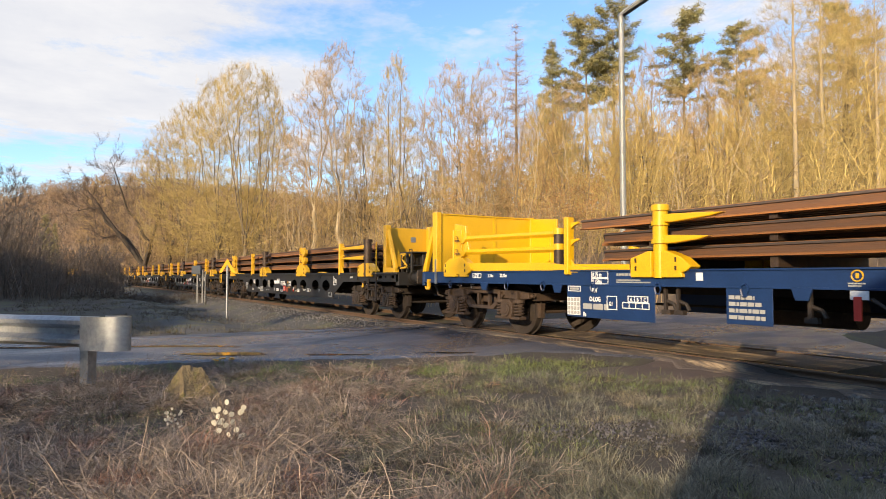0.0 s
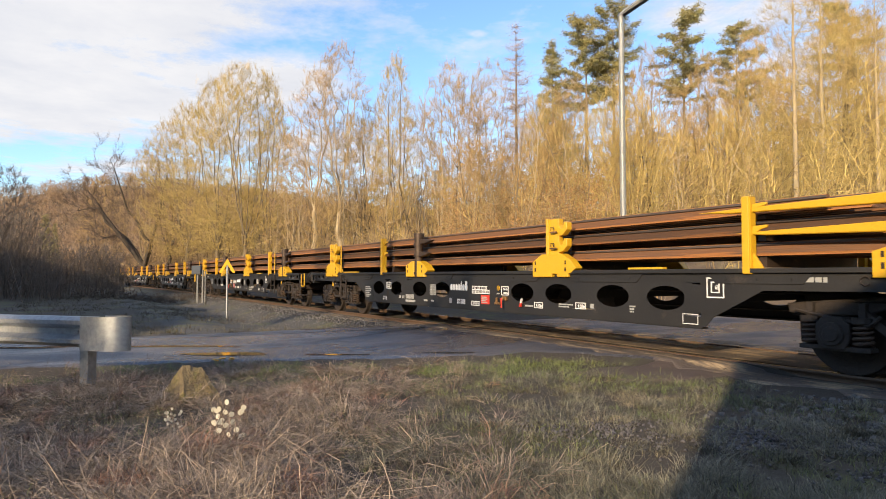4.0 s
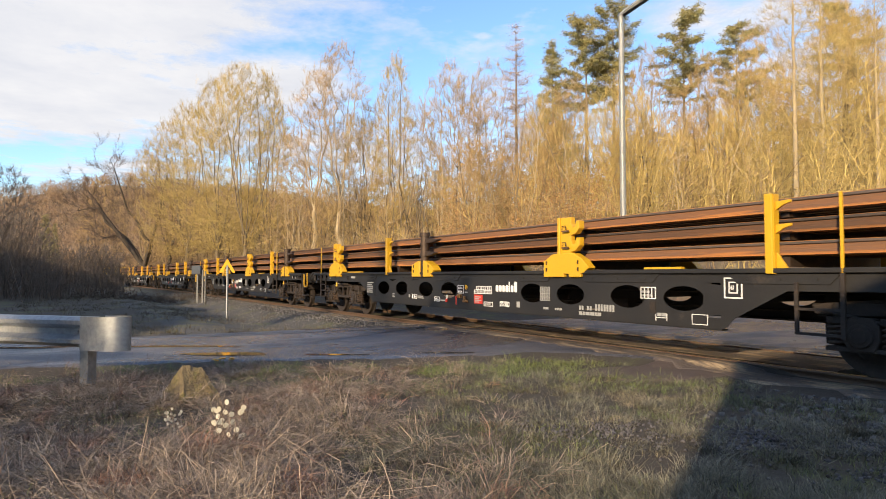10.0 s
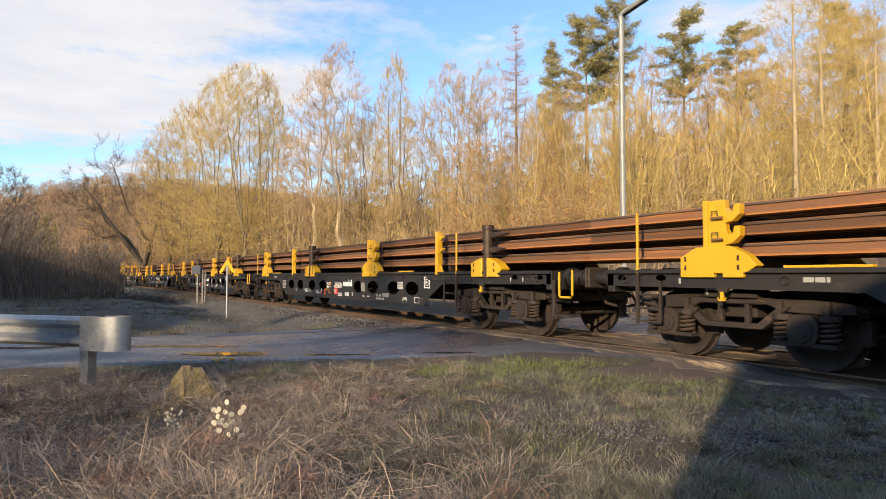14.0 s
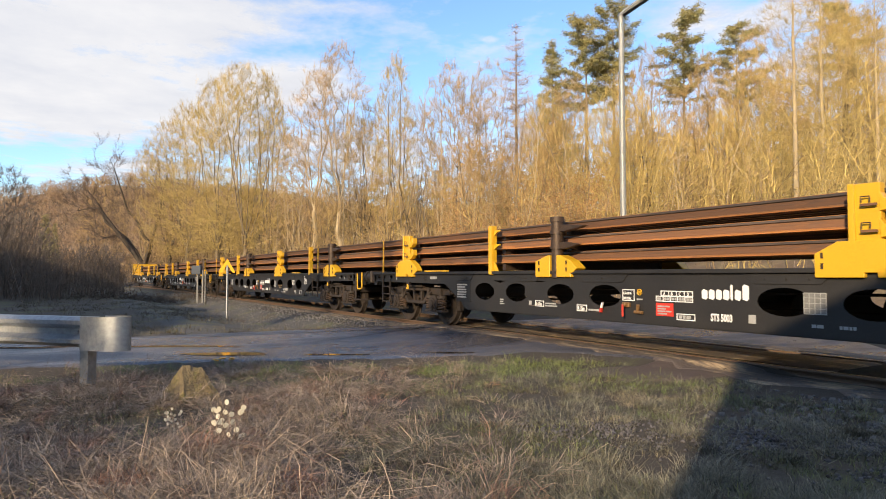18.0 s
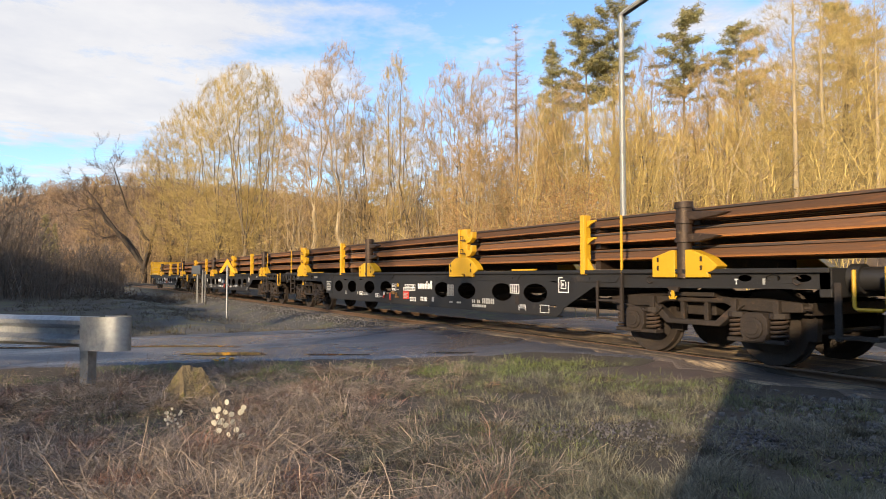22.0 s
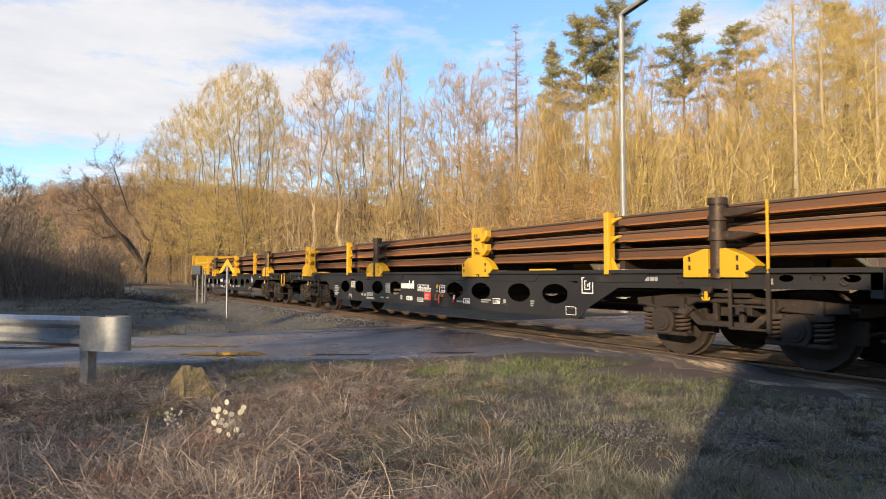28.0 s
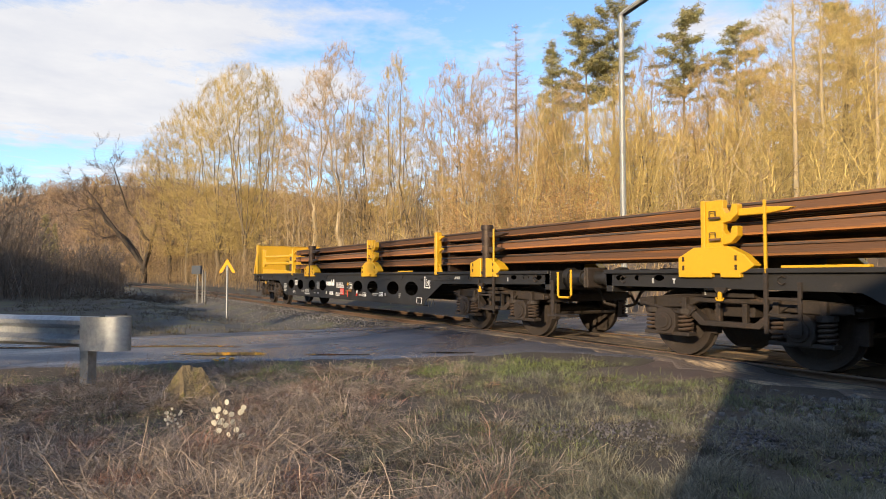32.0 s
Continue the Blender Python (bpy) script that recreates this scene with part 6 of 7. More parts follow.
def bare_tree(label, bark, twig, **kw):
    t = tagged(new("bare_tree"), label, "tree")
    thick, thin = grow(**kw)
    part("trunk", stick_mesh("trunk", thick, 5, bark), bark, t)
    part("crown", stick_mesh("crown", thin, 3, twig), twig, t)
    return t


def conifer(label, seed, height, spread, bare=0.45, needles=True, layer=0.55, taper=0.8):
    """A straight stem with whorls of boughs; needle tufts of short sticks, or bare."""
    rnd = random.Random(seed)
    t = tagged(new("conifer"), label, "tree")
    stem, boughs, tufts = [], [], []
    n = 14
    for i in range(n):
        stem.append((Vector((0, 0, height * i / n - (0.4 if i == 0 else 0))), Vector((0, 0, height * (i + 1) / n)), height * 0.011 * (1.05 - i / n), height * 0.011 * (1.05 - (i + 1) / n)))
    z = height * bare
    while z < height * 0.985:
        k = (z - height * bare) / (height * (1 - bare))
        reach = spread * ((1 - k) ** taper) * (0.8 if k > 0.12 else 0.55) + 0.25
        for j in range(rnd.randint(3, 5)):
            a = rnd.uniform(0, 6.28)
            ln_ = reach * rnd.uniform(0.5, 1.15)
            d = Vector((math.cos(a), math.sin(a), rnd.uniform(-0.1, 0.35)))
            p0 = Vector((0, 0, z))
            p1 = p0 + d * ln_ * 0.5
            p2 = p1 + (d + Vector((0, 0, 0.2))) * ln_ * 0.5
            boughs += [(p0, p1, 0.03, 0.02), (p1, p2, 0.02, 0.008)]
            m = int(ln_ * (110 if needles else 26)) + 4
            for _ in range(m):
                f = rnd.uniform(0.25, 1.05)
                q = p0.lerp(p1, f * 2) if f < 0.5 else p1.lerp(p2, f * 2 - 1)
                e = Vector((rnd.gauss(0, 1), rnd.gauss(0, 1), rnd.gauss(0.1, 0.5))).normalized()
                if needles:
                    q += Vector((rnd.gauss(0, 0.16), rnd.gauss(0, 0.16), rnd.gauss(0.06, 0.13)))
                    tufts.append((q, q + e * rnd.uniform(0.18, 0.45), 0.034, 0.0))
                else:
                    boughs.append((q, q + e * rnd.uniform(0.3, 0.9), 0.008, 0.004))
        z += layer * rnd.uniform(0.7, 1.2)
    part("trunk", stick_mesh("trunk", stem, 7, BARK), BARK, t)
    bough_paint = TWIG2 if needles else LARCH_TWIG
    part("branchwork", stick_mesh("branchwork", boughs, 3, bough_paint), bough_paint, t)
    if needles:
        part("foliage", stick_mesh("foliage", tufts, 3, NEEDLE, 1.0), NEEDLE, t)
    return t


def plant(tree, side, depth, turn=0.0, size=1.0, sink=0.0):
    x, y = from_eye(side, depth)
    tree.matrix_basis = pose(x, y, ground_z(x, y) - sink, 0, 0, turn) @ Matrix.Scale(size, 4)
    return tree


rnd = random.Random(11)
KINDS = [
    bare_tree("tall bare tree with broad golden sunlit crown", BARK, TWIG, seed=1, height=22, spread=6.2, bole=0.2, leaders=6, points=1150, twigs=8),
    bare_tree("tall bare tree with open crown", BIRCH, TWIG3, seed=2, height=24, spread=5.0, bole=0.34, leaders=4, points=560, twigs=9, gaps=-0.02, balance=0.2, sway=2.4),
    bare_tree("slim bare tree with dense upright twigs", BARK, TWIG, seed=3, height=22, spread=2.9, bole=0.15, leaders=5, points=800, twigs=8),
    bare_tree("bare tree with several slim stems", BIRCH, TWIG3, seed=4, height=19, spread=4.0, bole=0.08, leaders=6, points=600, twigs=8, trunk_r=0.26, sway=1.6),
    bare_tree("bare tree with fine brown twigs", DARKBARK, TWIG2, seed=5, height=18, spread=4.6, bole=0.22, leaders=5, points=800, twigs=8, sway=1.6),
    bare_tree("many-stemmed bare shrub with golden rods", BIRCH, TWIG, seed=6, height=10, spread=3.0, bole=0.04, leaders=12, points=450, twigs=6, trunk_r=0.14, twig_len=0.8, low=1.0),
    bare_tree("straight bare tree with level side branches", BIRCH, TWIG, seed=7, height=24, spread=4.6, bole=0.10, leaders=1, points=800, twigs=7, trunk_r=0.26, balance=0.12, level=True),
]
WOOD = [
    bare_tree("slim bare tree in the thick of the wood", BARK, TWIG2, seed=31, height=16, spread=3.6, bole=0.22, leaders=4, points=230, twigs=9, twig_r=0.013, twig_len=0.85),
    bare_tree("bare tree in the thick of the wood", BIRCH, TWIG, seed=32, height=17, spread=3.3, bole=0.18, leaders=4, points=230, twigs=9, twig_r=0.013, twig_len=0.85),
    bare_tree("grey bare tree in the thick of the wood", DARKBARK, TWIG3, seed=33, height=15, spread=3.8, bole=0.2, leaders=5, points=230, twigs=9, twig_r=0.013, twig_len=0.85),
]
WILLOW = bare_tree("dark leaning bare tree forking low", DARKBARK, DARKTWIG, seed=12, height=20, spread=5.0, bole=0.13, points=520, twigs=7, trunk_r=0.5, twig_len=1.1, twig_r=0.016, gaps=0.0, balance=0.15, limbs=(
    ((-1.2, 5.0), (-2.9, 7.1), (-5.7, 9.7), (-6.9, 11.8), (-7.8, 13.4), (-9.6, 14.8), (-10.8, 15.5)),
    ((1.0, 6.1), (-0.2, 7.7), (-1.2, 9.7), (-2.9, 11.6), (-3.7, 14.7), (-4.9, 18.3), (-5.7, 19.8)),
    ((1.0, 6.1), (1.8, 8.5), (2.5, 11.2), (2.9, 14.4), (3.5, 18.0)),
    ((-2.9, 7.1), (-4.6, 7.6), (-6.2, 7.2), (-7.4, 7.8)),
    ((-6.9, 11.8), (-8.8, 11.9), (-10.6, 11.5))))
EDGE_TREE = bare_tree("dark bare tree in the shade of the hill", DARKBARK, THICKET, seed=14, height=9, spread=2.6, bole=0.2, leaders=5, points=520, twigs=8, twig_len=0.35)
LARCH = conifer("tall leafless larch on the slope", 21, 24, 2.9, 0.40, False)
PINE = conifer("green pine with bare lower stem", 22, 22, 3.9, 0.62, layer=0.62, taper=0.30)
SPRUCE = conifer("dark green spruce in the wood", 23, 20, 2.6, 0.35)

# the trees that stand out: bearing (tangent to the right of the axis), depth, height of the top as a tangent over the eye, kind, turn
HEIGHT = [22, 24, 22, 19, 18, 10, 24]
ROWS = [(-0.405, 95, 0.257, 0, 40), (-0.356, 85, 0.302, 0, 160), (-0.312, 80, 0.32, 0, 250), (-0.280, 82, 0.300, 2, 250), (-0.432, 100, 0.220, 4, 0), (-0.236, 76, 0.22, 3, 160), (-0.204, 72, 0.315, 1, 30), (-0.164, 72, 0.349, 1, 200),
        (-0.120, 80, 0.257, 4, 50), (-0.077, 66, 0.330, 2, 0), (-0.044, 75, 0.257, 4, 0), (0.005, 66, 0.319, 3, 80), (0.041, 70, 0.300, 4, 200), (0.077, 66, 0.320, 3, 10), (0.148, 60, 0.266, 4, 20), (0.202, 60, 0.300, 3, 280),
        (0.246, 50, 0.265, 5, 0), (0.291, 48, 0.300, 5, 90), (0.309, 46, 0.274, 5, 190), (0.327, 60, 0.337, 4, 60), (0.416, 55, 0.328, 4, 60), (0.452, 46, 0.257, 5, 0), (0.505, 52, 0.380, 3, 130), (0.562, 34, 0.49, 6, 30), (0.604, 38, 0.47, 6, 80),
        (0.657, 42, 0.400, 0, 0), (0.693, 40, 0.44, 6, 33), (0.630, 50, 0.41, 4, 70), (-0.54, 110, 0.141, 4, 0), (0.38, 44, 0.22, 5, 150), (0.53, 40, 0.26, 5, 50), (0.60, 36, 0.22, 5, 250), (-0.47, 104, 0.2, 3, 120), (-0.14, 90, 0.24, 0, 0), (0.18, 70, 0.29, 0, 77)]
used = set()
for bearing, depth, top, k, turn in ROWS:
    t = KINDS[k] if k not in used else copy_thing(KINDS[k], pose(0, 0, 0))
    used.add(k)
    foot = ground_z(*from_eye(bearing * depth, depth))
    plant(t, bearing * depth, depth, turn, (top * depth + 1.07 - foot) / (HEIGHT[k] * 0.97))
plant(WILLOW, -0.473 * 100, 100, 59, 1.0)
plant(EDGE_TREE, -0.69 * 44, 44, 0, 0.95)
for i, (tree, bearing, depth, top, tall) in enumerate(((LARCH, 0.117, 66, 0.409, 24), (SPRUCE, 0.175, 66, 0.382, 20), (PINE, 0.229, 64, 0.409, 22), (PINE, 0.273, 64, 0.431, 22), (PINE, 0.385, 60, 0.422, 22), (PINE, 0.470, 58, 0.405, 22), (PINE, 0.64, 60, 0.44, 22), (SPRUCE, -0.63, 88, 0.1, 20), (SPRUCE, -0.615, 92, 0.085, 20))):
    t = tree if i < 3 else copy_thing(tree, pose(0, 0, 0))
    foot = ground_z(*from_eye(bearing * depth, depth))
    plant(t, bearing * depth, depth, i * 77, (top * depth + 1.07 - foot) / tall)
# the wood behind them: low where the sky shows between the crowns, higher up the slope
for i in range(135):
    depth = rnd.uniform(50, 125)
    bearing = rnd.uniform(-0.58, 0.80)
    side = depth * bearing
    x, y = from_eye(side, depth)
    if y - track_y(x) < 10 + 0.06 * depth:
        continue
    foot = ground_z(x, y)
    most = float(np.interp(bearing, (-0.55, -0.46, -0.3, -0.02, 0.06, 0.2, 0.45, 0.6), (0.06, 0.13, 0.15, 0.17, 0.25, 0.26, 0.34, 0.40)))
    size = min(rnd.uniform(0.75, 1.1) + 0.4 * max(0, bearing), (most * rnd.uniform(0.75, 1.05) * depth + 1.07 - foot) / 16)
    if size > 0.25:
        plant(copy_thing(rnd.choice(WOOD), pose(0, 0, 0)), side, depth, rnd.uniform(0, 360), size)
plant(WOOD[0], -4, 80, 0, 0.7)
plant(WOOD[1], 12, 76, 0, 1.0)
plant(WOOD[2], 25, 70, 0, 1.0)
# out of view: bare trees added on the hillside behind the camera, to dapple the near grass
for side, depth, k, size in ((-8.4, -8.9, 2, 0.26), (-10.8, -8, 1, 0.40), (-12.5, -10.5, 0, 0.4), (-9.0, -8.2, 0, 0.30), (-15, -9, 2, 0.36), (-20, -10, 2, 0.4)):
    plant(copy_thing(KINDS[2] if k == 2 else WOOD[k], pose(0, 0, 0)), side, depth, rnd.uniform(0, 360), size * (0.75 if k == 2 else 1))


# unseen spruces added for firmer shade on the near left grass and barrier
for side, depth, tall in ((-9.0, -8.3, 4.6), (-9.8, -8.9, 4.9), (-8.3, -9.0, 3.9), (-10.6, -9.3, 4.7), (-11.9, -8.0, 6.3)):
    plant(copy_thing(SPRUCE, pose(0, 0, 0)), side, depth, side * 50, tall / 20)


def brush(name, label, spots, heights, material, twigs=9, r=0.012, seed=3, lean=0.22, spread=0.26, droop=0.0):
    """Bare stems with side twigs, far too many to count."""
    rg = np.random.default_rng(seed)
    n = len(spots)
    h = np.asarray(heights)[:, None]
    d = rg.normal(0, lean, (n, 3))
    d[:, 2] = 1
    d /= np.linalg.norm(d, axis=1, keepdims=True)
    p0 = np.asarray(spots, float)
    p1 = p0 + d * h * 0.55
    d2 = d + rg.normal(0, lean, (n, 3)) * [1, 1, 0.3]
    d2 /= np.linalg.norm(d2, axis=1, keepdims=True)
    p2 = p1 + d2 * h * 0.45
    rr = r * (0.7 + 0.25 * h[:, 0])
    a, b, ra, rb = [p0, p1], [p1, p2], [rr, rr * 0.7], [rr * 0.7, rr * 0.3]
    for _ in range(twigs):
        f = rg.uniform(0.2, 1.0, (n, 1))
        q = np.where(f < 0.55, p0 + (p1 - p0) * f / 0.55, p1 + (p2 - p1) * (f - 0.55) / 0.45)
        e = d * rg.uniform(0.2, 0.9, (n, 1)) + rg.normal(0, 0.5, (n, 3))
        e[:, 2] -= droop
        e /= np.linalg.norm(e, axis=1, keepdims=True)
        ln_ = h * spread * rg.uniform(0.4, 1.1, (n, 1))
        m = q + e * ln_
        a.append(q)
        b.append(m)
        ra.append(rr * 0.5)
        rb.append(rr * 0.22)
        e2 = e + rg.normal(0, 0.6, (n, 3))
        e2 /= np.linalg.norm(e2, axis=1, keepdims=True)
        a.append(q + e * ln_ * 0.5)
        b.append(q + e * ln_ * 0.5 + e2 * ln_ * 0.5)
        ra.append(rr * 0.35)
        rb.append(rr * 0.18)
    v, q = sticks(np.concatenate(a[:2]), np.concatenate(b[:2]), np.concatenate(ra[:2]), np.concatenate(rb[:2]), 3)
    a, b, ra = (np.concatenate(k[2:]) for k in (a, b, ra))
    tv, tq = slips(a, b, ra * 1.25, rg)
    q = np.concatenate([split(q), len(v) + tq])
    v = np.concatenate([v, tv])
    return tagged(new(name, soup(name, v, q, [material])), label, "undergrowth", kind="stuff")


def scatter(n, seed, place):
    rg = random.Random(seed)
    out = []
    while len(out) < n:
        p = place(rg)
        if p:
            out.append((*p, ground_z(*p) - 0.05))
    return np.array(out)


def band(x0, x1, o0, o1):
    def place(rg):
        x = rg.uniform(x0, x1)
        y = track_y(x) + rg.uniform(o0, o1)
        return None if road_amount(x, y) > 0.01 else (x, y)
    return place


def view_patch(s0, s1, d0, d1):
    def place(rg):
        return from_eye(rg.uniform(s0, s1), rg.uniform(d0, d1))
    return place


rg = np.random.default_rng(9)
sp = scatter(1700, 1, band(-150, -13, 4.5, 16))
brush("undergrowth", "bare brown undergrowth along the edge of the wood", sp, rg.uniform(1.2, 4.5, len(sp)), UNDERWOOD, 13, 0.010, 1)
sp = scatter(1000, 2, band(-130, 20, 11, 42))
brush("saplings", "dense golden saplings at the edge of the wood", sp, rg.uniform(2.5, 6.5, len(sp)), TWIG, 14, 0.010, 2, 0.22, 0.30)
for k, (bark, label) in enumerate(((BARK, "slim grey stems standing in the wood"), (DARKBARK, "slim dark stems standing in the wood"), (BIRCH, "slim pale stems standing in the wood"))):
    sp = scatter(150, 40 + k, band(-130, -42 if bark is DARKBARK else -26, 10, 40))
    brush("wood_stems", label, sp, rg.uniform(5, 11, len(sp)), bark, 7, 0.015, 40 + k, 0.10, 0.22)
sp = scatter(1150, 3, band(-13, 24, 8.5, 24))
brush("bank_scrub", "golden scrub on the bank behind the track", sp, rg.uniform(1.0, 4.2, len(sp)), TWIG, 13, 0.012, 3, 0.35, 0.3, 0.15)
sp = scatter(1800, 4, band(-30, 24, 6.5, 24))
brush("bank_grass", "tall dry grass on the bank behind the track", sp, rg.uniform(0.5, 1.3, len(sp)), STRAW, 5, 0.007, 4, 0.35, 0.4)
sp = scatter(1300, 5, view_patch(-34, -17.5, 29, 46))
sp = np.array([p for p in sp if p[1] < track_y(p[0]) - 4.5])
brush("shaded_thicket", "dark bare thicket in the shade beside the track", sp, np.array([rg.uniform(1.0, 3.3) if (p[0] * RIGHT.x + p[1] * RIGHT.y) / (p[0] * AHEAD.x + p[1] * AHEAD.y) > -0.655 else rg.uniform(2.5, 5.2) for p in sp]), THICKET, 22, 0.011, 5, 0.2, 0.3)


def crowns(name, label, spots, heights, radius, material, n, seed, width):
    """Round bare crowns of far trees: a stem and a cloud of short twigs each."""
    g = np.random.default_rng(seed)
    k = len(spots)
    h = np.asarray(heights)
    spots = np.asarray(spots, float)
    v, q = sticks(spots, spots + np.column_stack([g.normal(0, 0.3, k), g.normal(0, 0.3, k), h * 0.8]), np.full(k, 0.16), np.full(k, 0.05), 3)
    o = g.normal(0, 1, (k, n, 3))
    o /= np.linalg.norm(o, axis=2, keepdims=True)
    rr = g.uniform(0.35, 1.0, (k, n, 1)) ** 0.6
    size = (radius * g.uniform(0.7, 1.2, k))[:, None, None] * np.array((1, 1, 1.15))
    c = spots[:, None] + o * rr * size + np.stack([0 * h, 0 * h, h - radius * 1.1], 1)[:, None]
    e = o + g.normal(0, 0.6, o.shape) + np.array((0, 0, 0.3))
    e /= np.linalg.norm(e, axis=2, keepdims=True)
    e = (e * radius * g.uniform(0.2, 0.55, (k, n, 1))).reshape(-1, 3)
    c = c.reshape(-1, 3)
    rib, tq = slips(c, c + e, np.full(len(c), width * 1.3), g)
    q = np.concatenate([split(q), len(v) + tq])
    return tagged(new(name, soup(name, np.concatenate([v, rib]), q, [material])), label, "woods", kind="stuff")


sp = scatter(2600, 6, lambda g: (lambda a, r: (math.cos(a) * r, math.sin(a) * r))(radians(149 + g.uniform(-6, 37)), g.uniform(190, 480)))
crowns("far_woods", "distant bare brown woods on the hills", sp, rg.uniform(6, 9, len(sp)), 3.6, FARTWIG, 140, 6, 0.07)
sp = scatter(1000, 7, lambda g: (lambda a, r: (math.cos(a) * r, math.sin(a) * r))(radians(149 + g.uniform(-37, 25)), g.uniform(95, 220)))
sp = np.array([p for p in sp if p[1] > track_y(p[0]) + 12])
tall = np.array([5.0 * max(0.0, min(1.0, (p[0] * RIGHT.x + p[1] * RIGHT.y) / (p[0] * AHEAD.x + p[1] * AHEAD.y) * 4)) for p in sp])
crowns("far_woods", "bare woods behind the sunlit edge", sp, rg.uniform(8, 14, len(sp)) + tall, 3.2, WOODTWIG, 46, 7, 0.045)

sp = scatter(260, 8, lambda g: from_eye(-15.2 + 2.0 * g.gauss(0, 1), 33.0 + 1.2 * g.gauss(0, 1)))
brush("brush_pile", "dark heap of cut branches on the verge", sp, rg.uniform(0.3, 0.9, len(sp)), DARKBARK, 5, 0.018, 8, 1.6, 0.5)


sp = scatter(160, 9, lambda g: from_eye(-7.3 + 0.75 * g.gauss(0, 1), 19.0 + 0.30 * g.gauss(0, 1)))
brush("brush_pile", "low dark heap of twigs and dead leaves", sp, rg.uniform(0.10, 0.34, len(sp)), DARKBARK, 5, 0.012, 9, 1.6, 0.5)


def leaf_flecks(n, seed, place):
    """Dry leaves that hung on all winter."""
    rg2 = np.random.default_rng(seed)
    c = place(rg2, n)
    u, w = rg2.normal(0, 1, (n, 3)), rg2.normal(0, 1, (n, 3))
    u *= 0.055 / np.linalg.norm(u, axis=1, keepdims=True)
    w *= 0.035 / np.linalg.norm(w, axis=1, keepdims=True)
    v = np.stack([c - u, c + w, c + u, c - w], 1).reshape(-1, 3)
    ob = new("beech_leaves", soup("beech_leaves", v, np.arange(len(v)).reshape(-1, 4), [DRYLEAF]))
    return tagged(ob, "dry orange-brown beech leaves on saplings", "leaves", kind="stuff")


def beech_place(rg2, n):
    k = rg2.integers(0, 60, n)
    bear, dep = rg2.uniform(0.0, 0.26, 60), rg2.uniform(34, 48, 60)
    side, depth = bear[k] * dep[k] + rg2.normal(0, 0.9, n), dep[k] + rg2.normal(0, 0.9, n)
    x, y = RIGHT.x * side + AHEAD.x * depth, RIGHT.y * side + AHEAD.y * depth
    z = np.array([ground_z(a, b) for a, b in zip(x, y)]) + rg2.uniform(0.4, 1, n) * rg2.uniform(3.0, 6.5, 60)[k]
    return np.column_stack([x, y, z])


leaf_flecks(14000, 4, beech_place)


# ---- grass ----
def blades(name, label, n, seed, place, length, width, lift, material, curl=0.5, tuft=24, reach=0.07, comb=0.9, long=True):
    """Blades of grass in tufts, each blade of two or three bent pieces that fall away from the middle of its tuft."""
    rg = np.random.default_rng(seed)
    mid = place(rg, max(1, n // tuft))
    k = np.repeat(np.arange(len(mid)), rg.integers(tuft // 2, tuft * 3 // 2, len(mid)))
    n = len(k)
    size = (0.45 + 1.1 * rg.uniform(0, 1, len(mid)) ** 1.5)[k]
    off = rg.normal(0, reach, (n, 2)) * size[:, None]
    xy = mid[k] + off
    zz = np.array([ground_z(x, y) for x, y in xy])
    p0 = np.column_stack([xy, zz - 0.01])
    ln_ = rg.uniform(*length, (n, 1)) * size[:, None]
    lay = (9.0 * clump_noise(mid, 0.55, seed * 3.1) + rg.normal(0, 0.7, len(mid)))[k]      # the way the tuft lies
    d = np.column_stack([np.cos(lay), np.sin(lay)]) * rg.uniform(0.2, 1.0, len(mid))[k][:, None] + off / (reach * size[:, None]) * 0.55 + rg.normal(0, comb * 0.5, (n, 2))
    az = np.arctan2(d[:, 1], d[:, 0])
    el = rg.normal(lift, 0.30, n).clip(0.03, 1.5)
    d = np.column_stack([np.cos(az) * np.cos(el), np.sin(az) * np.cos(el), np.sin(el)])
    p1 = p0 + d * ln_ * 0.5
    d2 = d + np.column_stack([rg.normal(0, 0.35, n), rg.normal(0, 0.35, n), rg.normal(-curl, 0.3, n)])
    d2 /= np.linalg.norm(d2, axis=1, keepdims=True)
    p2 = p1 + d2 * ln_ * 0.5
    d3 = d2 + np.column_stack([rg.normal(0, 0.45, n), rg.normal(0, 0.45, n), rg.normal(-curl, 0.3, n)])
    d3 /= np.linalg.norm(d3, axis=1, keepdims=True)
    p3 = p2 + d3 * ln_ * 0.4
    for p, low in ((p2, 0.012), (p3, 0.008)):
        p[:, 2] = np.maximum(p[:, 2], zz + low + rg.uniform(0, 0.05, n))
    s = np.column_stack([-np.sin(az), np.cos(az), rg.normal(0, 0.5, n)])
    s /= np.linalg.norm(s, axis=1, keepdims=True)
    w = rg.uniform(*width, (n, 1)) * 0.5
    if long:
        v = np.stack([p0 - s * w, p0 + s * w, p1 + s * w * 0.9, p1 - s * w * 0.9, p2 + s * w * 0.7, p2 - s * w * 0.7, p3], 1).reshape(-1, 3)
        b = np.arange(n)[:, None] * 7
        q = np.concatenate([b + [t] for t in ((0, 1, 2), (0, 2, 3), (3, 2, 4), (3, 4, 5), (5, 4, 6))])
    else:
        v = np.stack([p0 - s * w, p0 + s * w, p1 + s * w * 0.9, p1 - s * w * 0.9, p2], 1).reshape(-1, 3)
        b = np.arange(n)[:, None] * 5
        q = np.concatenate([b + [t] for t in ((0, 1, 2), (0, 2, 3), (3, 2, 4))])
    return tagged(new(name, soup(name, v, q, [material])), label, "grass", kind="stuff")


def clump_noise(xy, s, k):
    return np.array([noise.noise((x * s, y * s, k)) for x, y in xy])


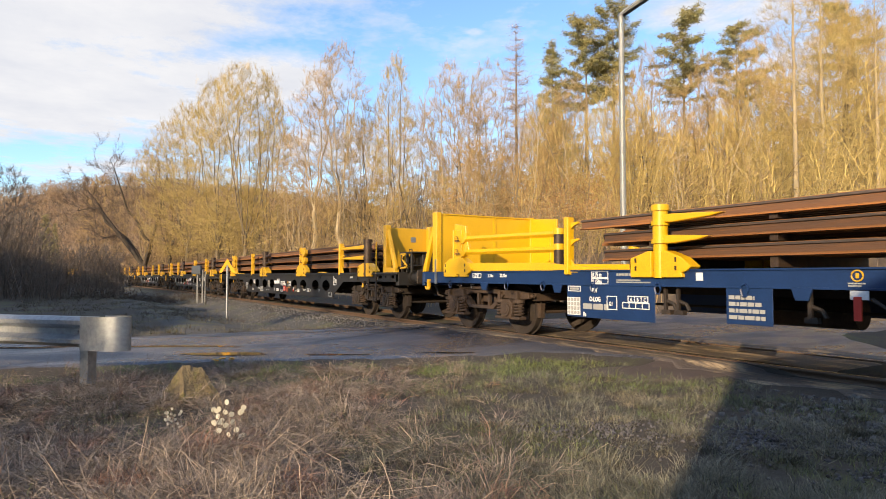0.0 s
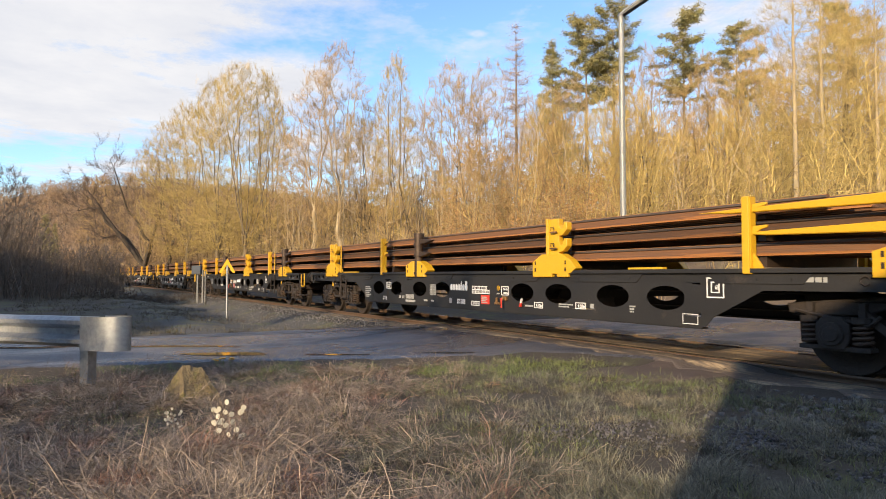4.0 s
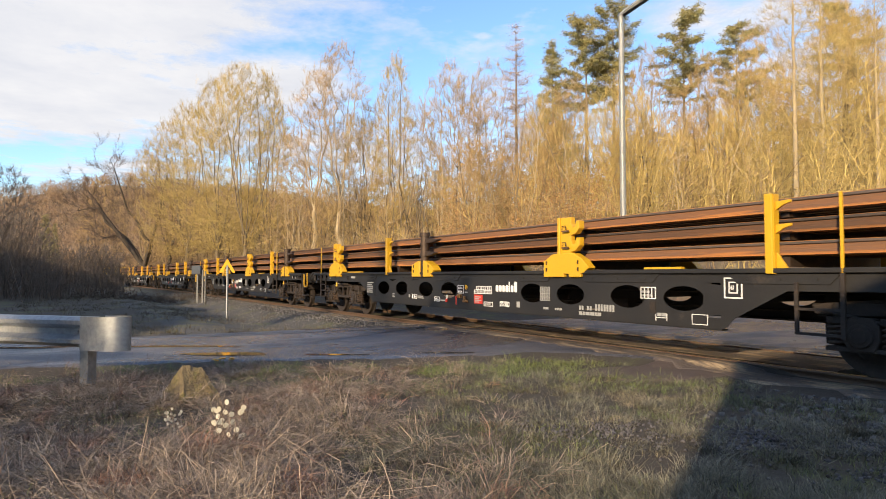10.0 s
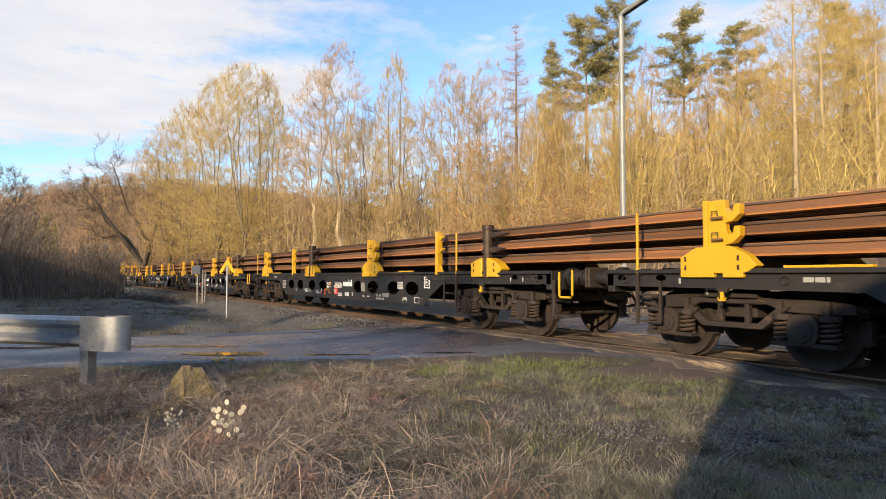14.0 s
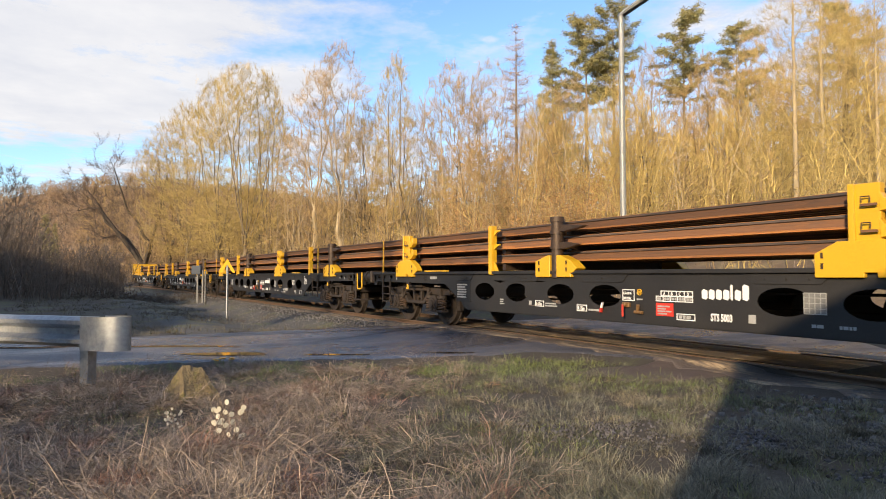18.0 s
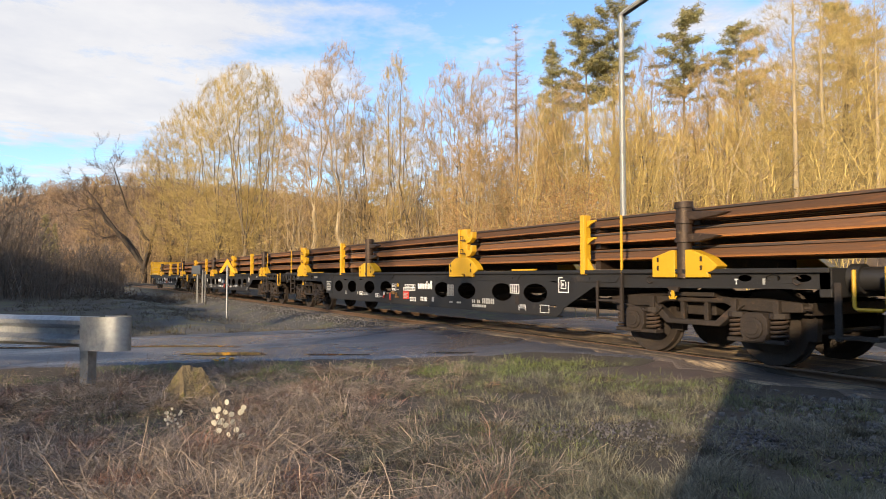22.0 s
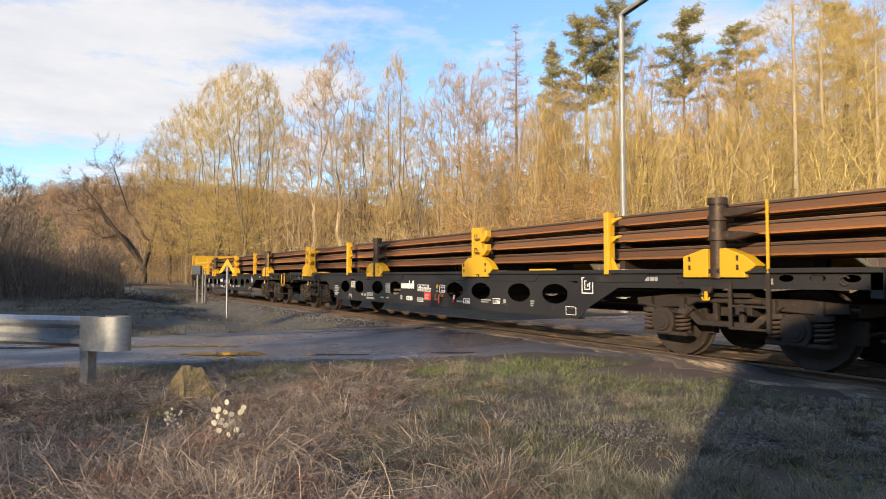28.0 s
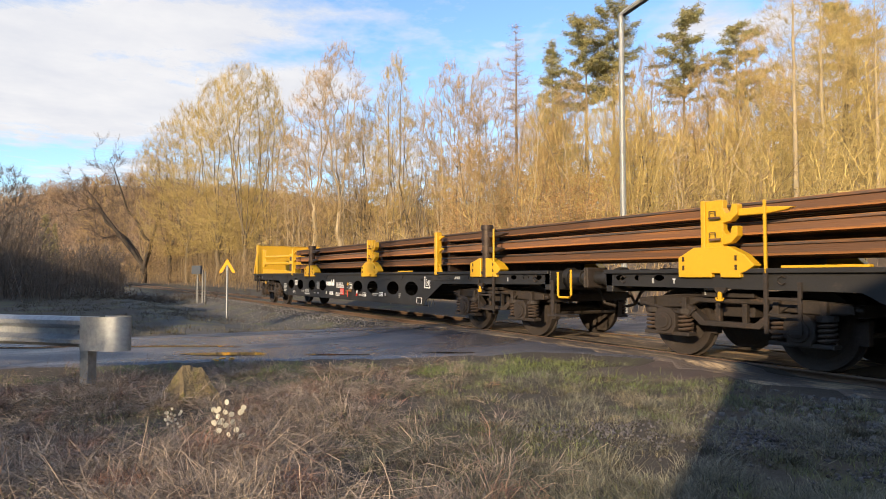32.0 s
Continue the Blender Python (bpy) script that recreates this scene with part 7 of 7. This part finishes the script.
def lawn(d0, d1, keep, power=1.6):
    """Random places on the near grass, denser towards the camera; keep(x, y, side, depth) thins them."""
    def place(rg, n):
        u = rg.uniform(0, 1, n)
        depth = (d0 ** (1 - power) + u * (d1 ** (1 - power) - d0 ** (1 - power))) ** (1 / (1 - power))
        side = depth * rg.uniform(-0.76, 0.76, n)
        x = RIGHT.x * side + AHEAD.x * depth
        y = RIGHT.y * side + AHEAD.y * depth
        r = np.array([road_amount(a, b) for a, b in zip(x, y)])
        bare = ((side - 2.62) / 0.85) ** 2 + ((depth - 7.75) / 0.55) ** 2
        ok = (r < 0.25) & ((bare > 1) | (rg.uniform(0, 1, n) < 0.12)) & (y < 6.3 + 8 * (x < -13)) & (np.abs(y - TRACK_Y) > 1.75) & (rg.uniform(0, 1, n) < keep(x, y, side, depth))
        return np.column_stack([x, y])[ok]
    return place


def stony(side, depth):
    """1 in the middle of the stony patches, 0 off them."""
    p = np.zeros_like(side)
    for s0, d0, a, b in ((1.25, 4.75, 0.62, 0.35), (2.15, 4.55, 0.6, 0.32), (2.95, 4.35, 0.5, 0.3), (4.1, 6.3, 1.0, 0.45), (2.9, 3.75, 0.5, 0.15)):
        p = np.maximum(p, np.exp(-((side - s0) / a) ** 2 - ((depth - d0) / b) ** 2))
    return p


def dry_keep(x, y, side, depth):
    c = clump_noise(np.column_stack([x, y]), 0.9, 1.0)
    fade = 1 - np.clip((side + 1.3) / 1.9, 0, 1.0)
    pocket = clump_noise(np.column_stack([x, y]), 2.6, 41.0)
    return np.clip(0.55 + 1.6 * c + 1.7 * pocket, 0.03, 1) * fade * (1 - 0.85 * stony(side, depth))


def short_keep(x, y, side, depth):
    c = clump_noise(np.column_stack([x, y]), 1.4, 27.0)
    pocket = clump_noise(np.column_stack([x, y]), 3.2, 47.0)
    return np.clip(0.45 + 1.4 * c + 1.5 * pocket, 0.04, 1) * np.clip((side + 1.5) / 2.5, 0.15, 1) * (1 - 0.8 * stony(side, depth))


def green_keep(x, y, side, depth):
    c = clump_noise(np.column_stack([x, y]), 1.0, 8.0)
    more = np.clip((depth - 4.5) / 3.5, 0.25, 1) * np.clip((side + 3.5) / 4, 0.45, 1)
    return np.clip(0.42 + 2.0 * c, 0.06, 1) * more * (1 - 0.9 * stony(side, depth))


blades("dry_grass", "matted dry mauve-brown winter grass", 420000, 1, lawn(2.6, 9.0, dry_keep), (0.10, 0.30), (0.0026, 0.0058), 0.36, STRAW, 0.6, 70, 0.075)
blades("dry_grass", "short dead grass between green tufts", 380000, 17, lawn(2.7, 10.5, short_keep), (0.045, 0.135), (0.0024, 0.0052), 0.65, FIELD, 0.5, 36, 0.05, long=False)
blades("green_grass", "fresh green tufts along the lane's edge", 60000, 13, lawn(6.2, 10, lambda x, y, s, d: np.clip(0.42 + 2.0 * clump_noise(np.column_stack([x, y]), 1.7, 21.0), 0, 1) * np.clip((d - 6.6) / 1.2, 0, 1)), (0.06, 0.16), (0.003, 0.006), 0.8, GREEN, 0.35, 20, 0.06, long=False)
blades("dry_grass", "tall dry grass stalks standing in tufts", 16000, 2, lawn(4.2, 9.5, lambda x, y, s, d: np.clip((clump_noise(np.column_stack([x, y]), 1.1, 3.0) - 0.12) * 4, 0, 1) * (s < 0.3)), (0.16, 0.30), (0.0018, 0.0032), 0.95, STRAW, 0.35, 30, 0.05)
blades("green_grass", "short fresh green grass near the lane", 150000, 3, lawn(2.8, 11, green_keep), (0.04, 0.12), (0.002, 0.004), 0.7, GREEN, 0.35, 18, 0.06, long=False)


def verge_place(rg, n):
    x = rg.uniform(-42, -12.8, n)
    y = TRACK_Y - rg.uniform(2.3, 9.5, n)
    c = clump_noise(np.column_stack([x, y]), 0.5, 4.0)
    near_lane = np.exp(-((x + 13.2) / 0.9) ** 2)
    ok = rg.uniform(0, 1, n) < np.clip(0.35 + 1.2 * c + near_lane, 0.04, 1)
    return np.column_stack([x, y])[ok]


blades("verge_grass", "thin dead grass on the gravel verge", 40000, 4, verge_place, (0.06, 0.22), (0.006, 0.014), 0.7, VERGE_STRAW, 0.4, 14, 0.08, long=False)


# ---- stones ----
def stones(name, label, n, seed, place, size, material):
    """Small angular stones lying on the ground."""
    rg = np.random.default_rng(seed)
    xy = place(rg, n)
    n = len(xy)
    zz = np.array([ground_z(x, y) for x, y in xy])
    base = np.array([(-1, -1, -0.6), (1, -0.8, -0.6), (1, 1, -0.6), (-0.9, 1, -0.6), (-0.6, -0.7, 0.6), (0.7, -0.5, 0.5), (0.5, 0.7, 0.7), (-0.7, 0.5, 0.4)])
    v = base[None] * rg.uniform(0.6, 1.3, (n, 8, 3)) * rg.uniform(*size, (n, 1, 1)) * 0.5
    a = rg.uniform(0, 6.28, n)
    ca, sa = np.cos(a)[:, None], np.sin(a)[:, None]
    v = np.stack([v[..., 0] * ca - v[..., 1] * sa, v[..., 0] * sa + v[..., 1] * ca, v[..., 2]], -1)
    v += np.column_stack([xy, zz + 0.008])[:, None]
    b = np.arange(n)[:, None] * 8
    q = np.concatenate([b + [f] for f in ((0, 3, 2, 1), (4, 5, 6, 7), (0, 1, 5, 4), (1, 2, 6, 5), (2, 3, 7, 6), (3, 0, 4, 7))])
    return tagged(new(name, soup(name, v.reshape(-1, 3), q, [material])), label, "gravel", kind="stuff")


def ballast_place(rg, n):
    x = np.where(rg.uniform(0, 1, n) < 0.8, rg.uniform(-45, -12.8, n), rg.uniform(-3.4, 4, n))
    return np.column_stack([x, TRACK_Y - rg.uniform(0.9, 3.6, n)])


def patch_keep(x, y, side, depth):
    c = clump_noise(np.column_stack([x, y]), 2.0, 15.0)
    return np.clip(stony(side, depth) * (0.8 + 1.5 * c), 0.0, 1) * (side > 0)


stones("ballast_stones", "loose grey ballast stones beside the track", 6500, 5, ballast_place, (0.03, 0.07), GRAVEL)
stones("gravel_patch", "grey stones and clods in thin grass", 34000, 6, lawn(3.0, 8.5, patch_keep), (0.010, 0.030), PATCH)


motions()
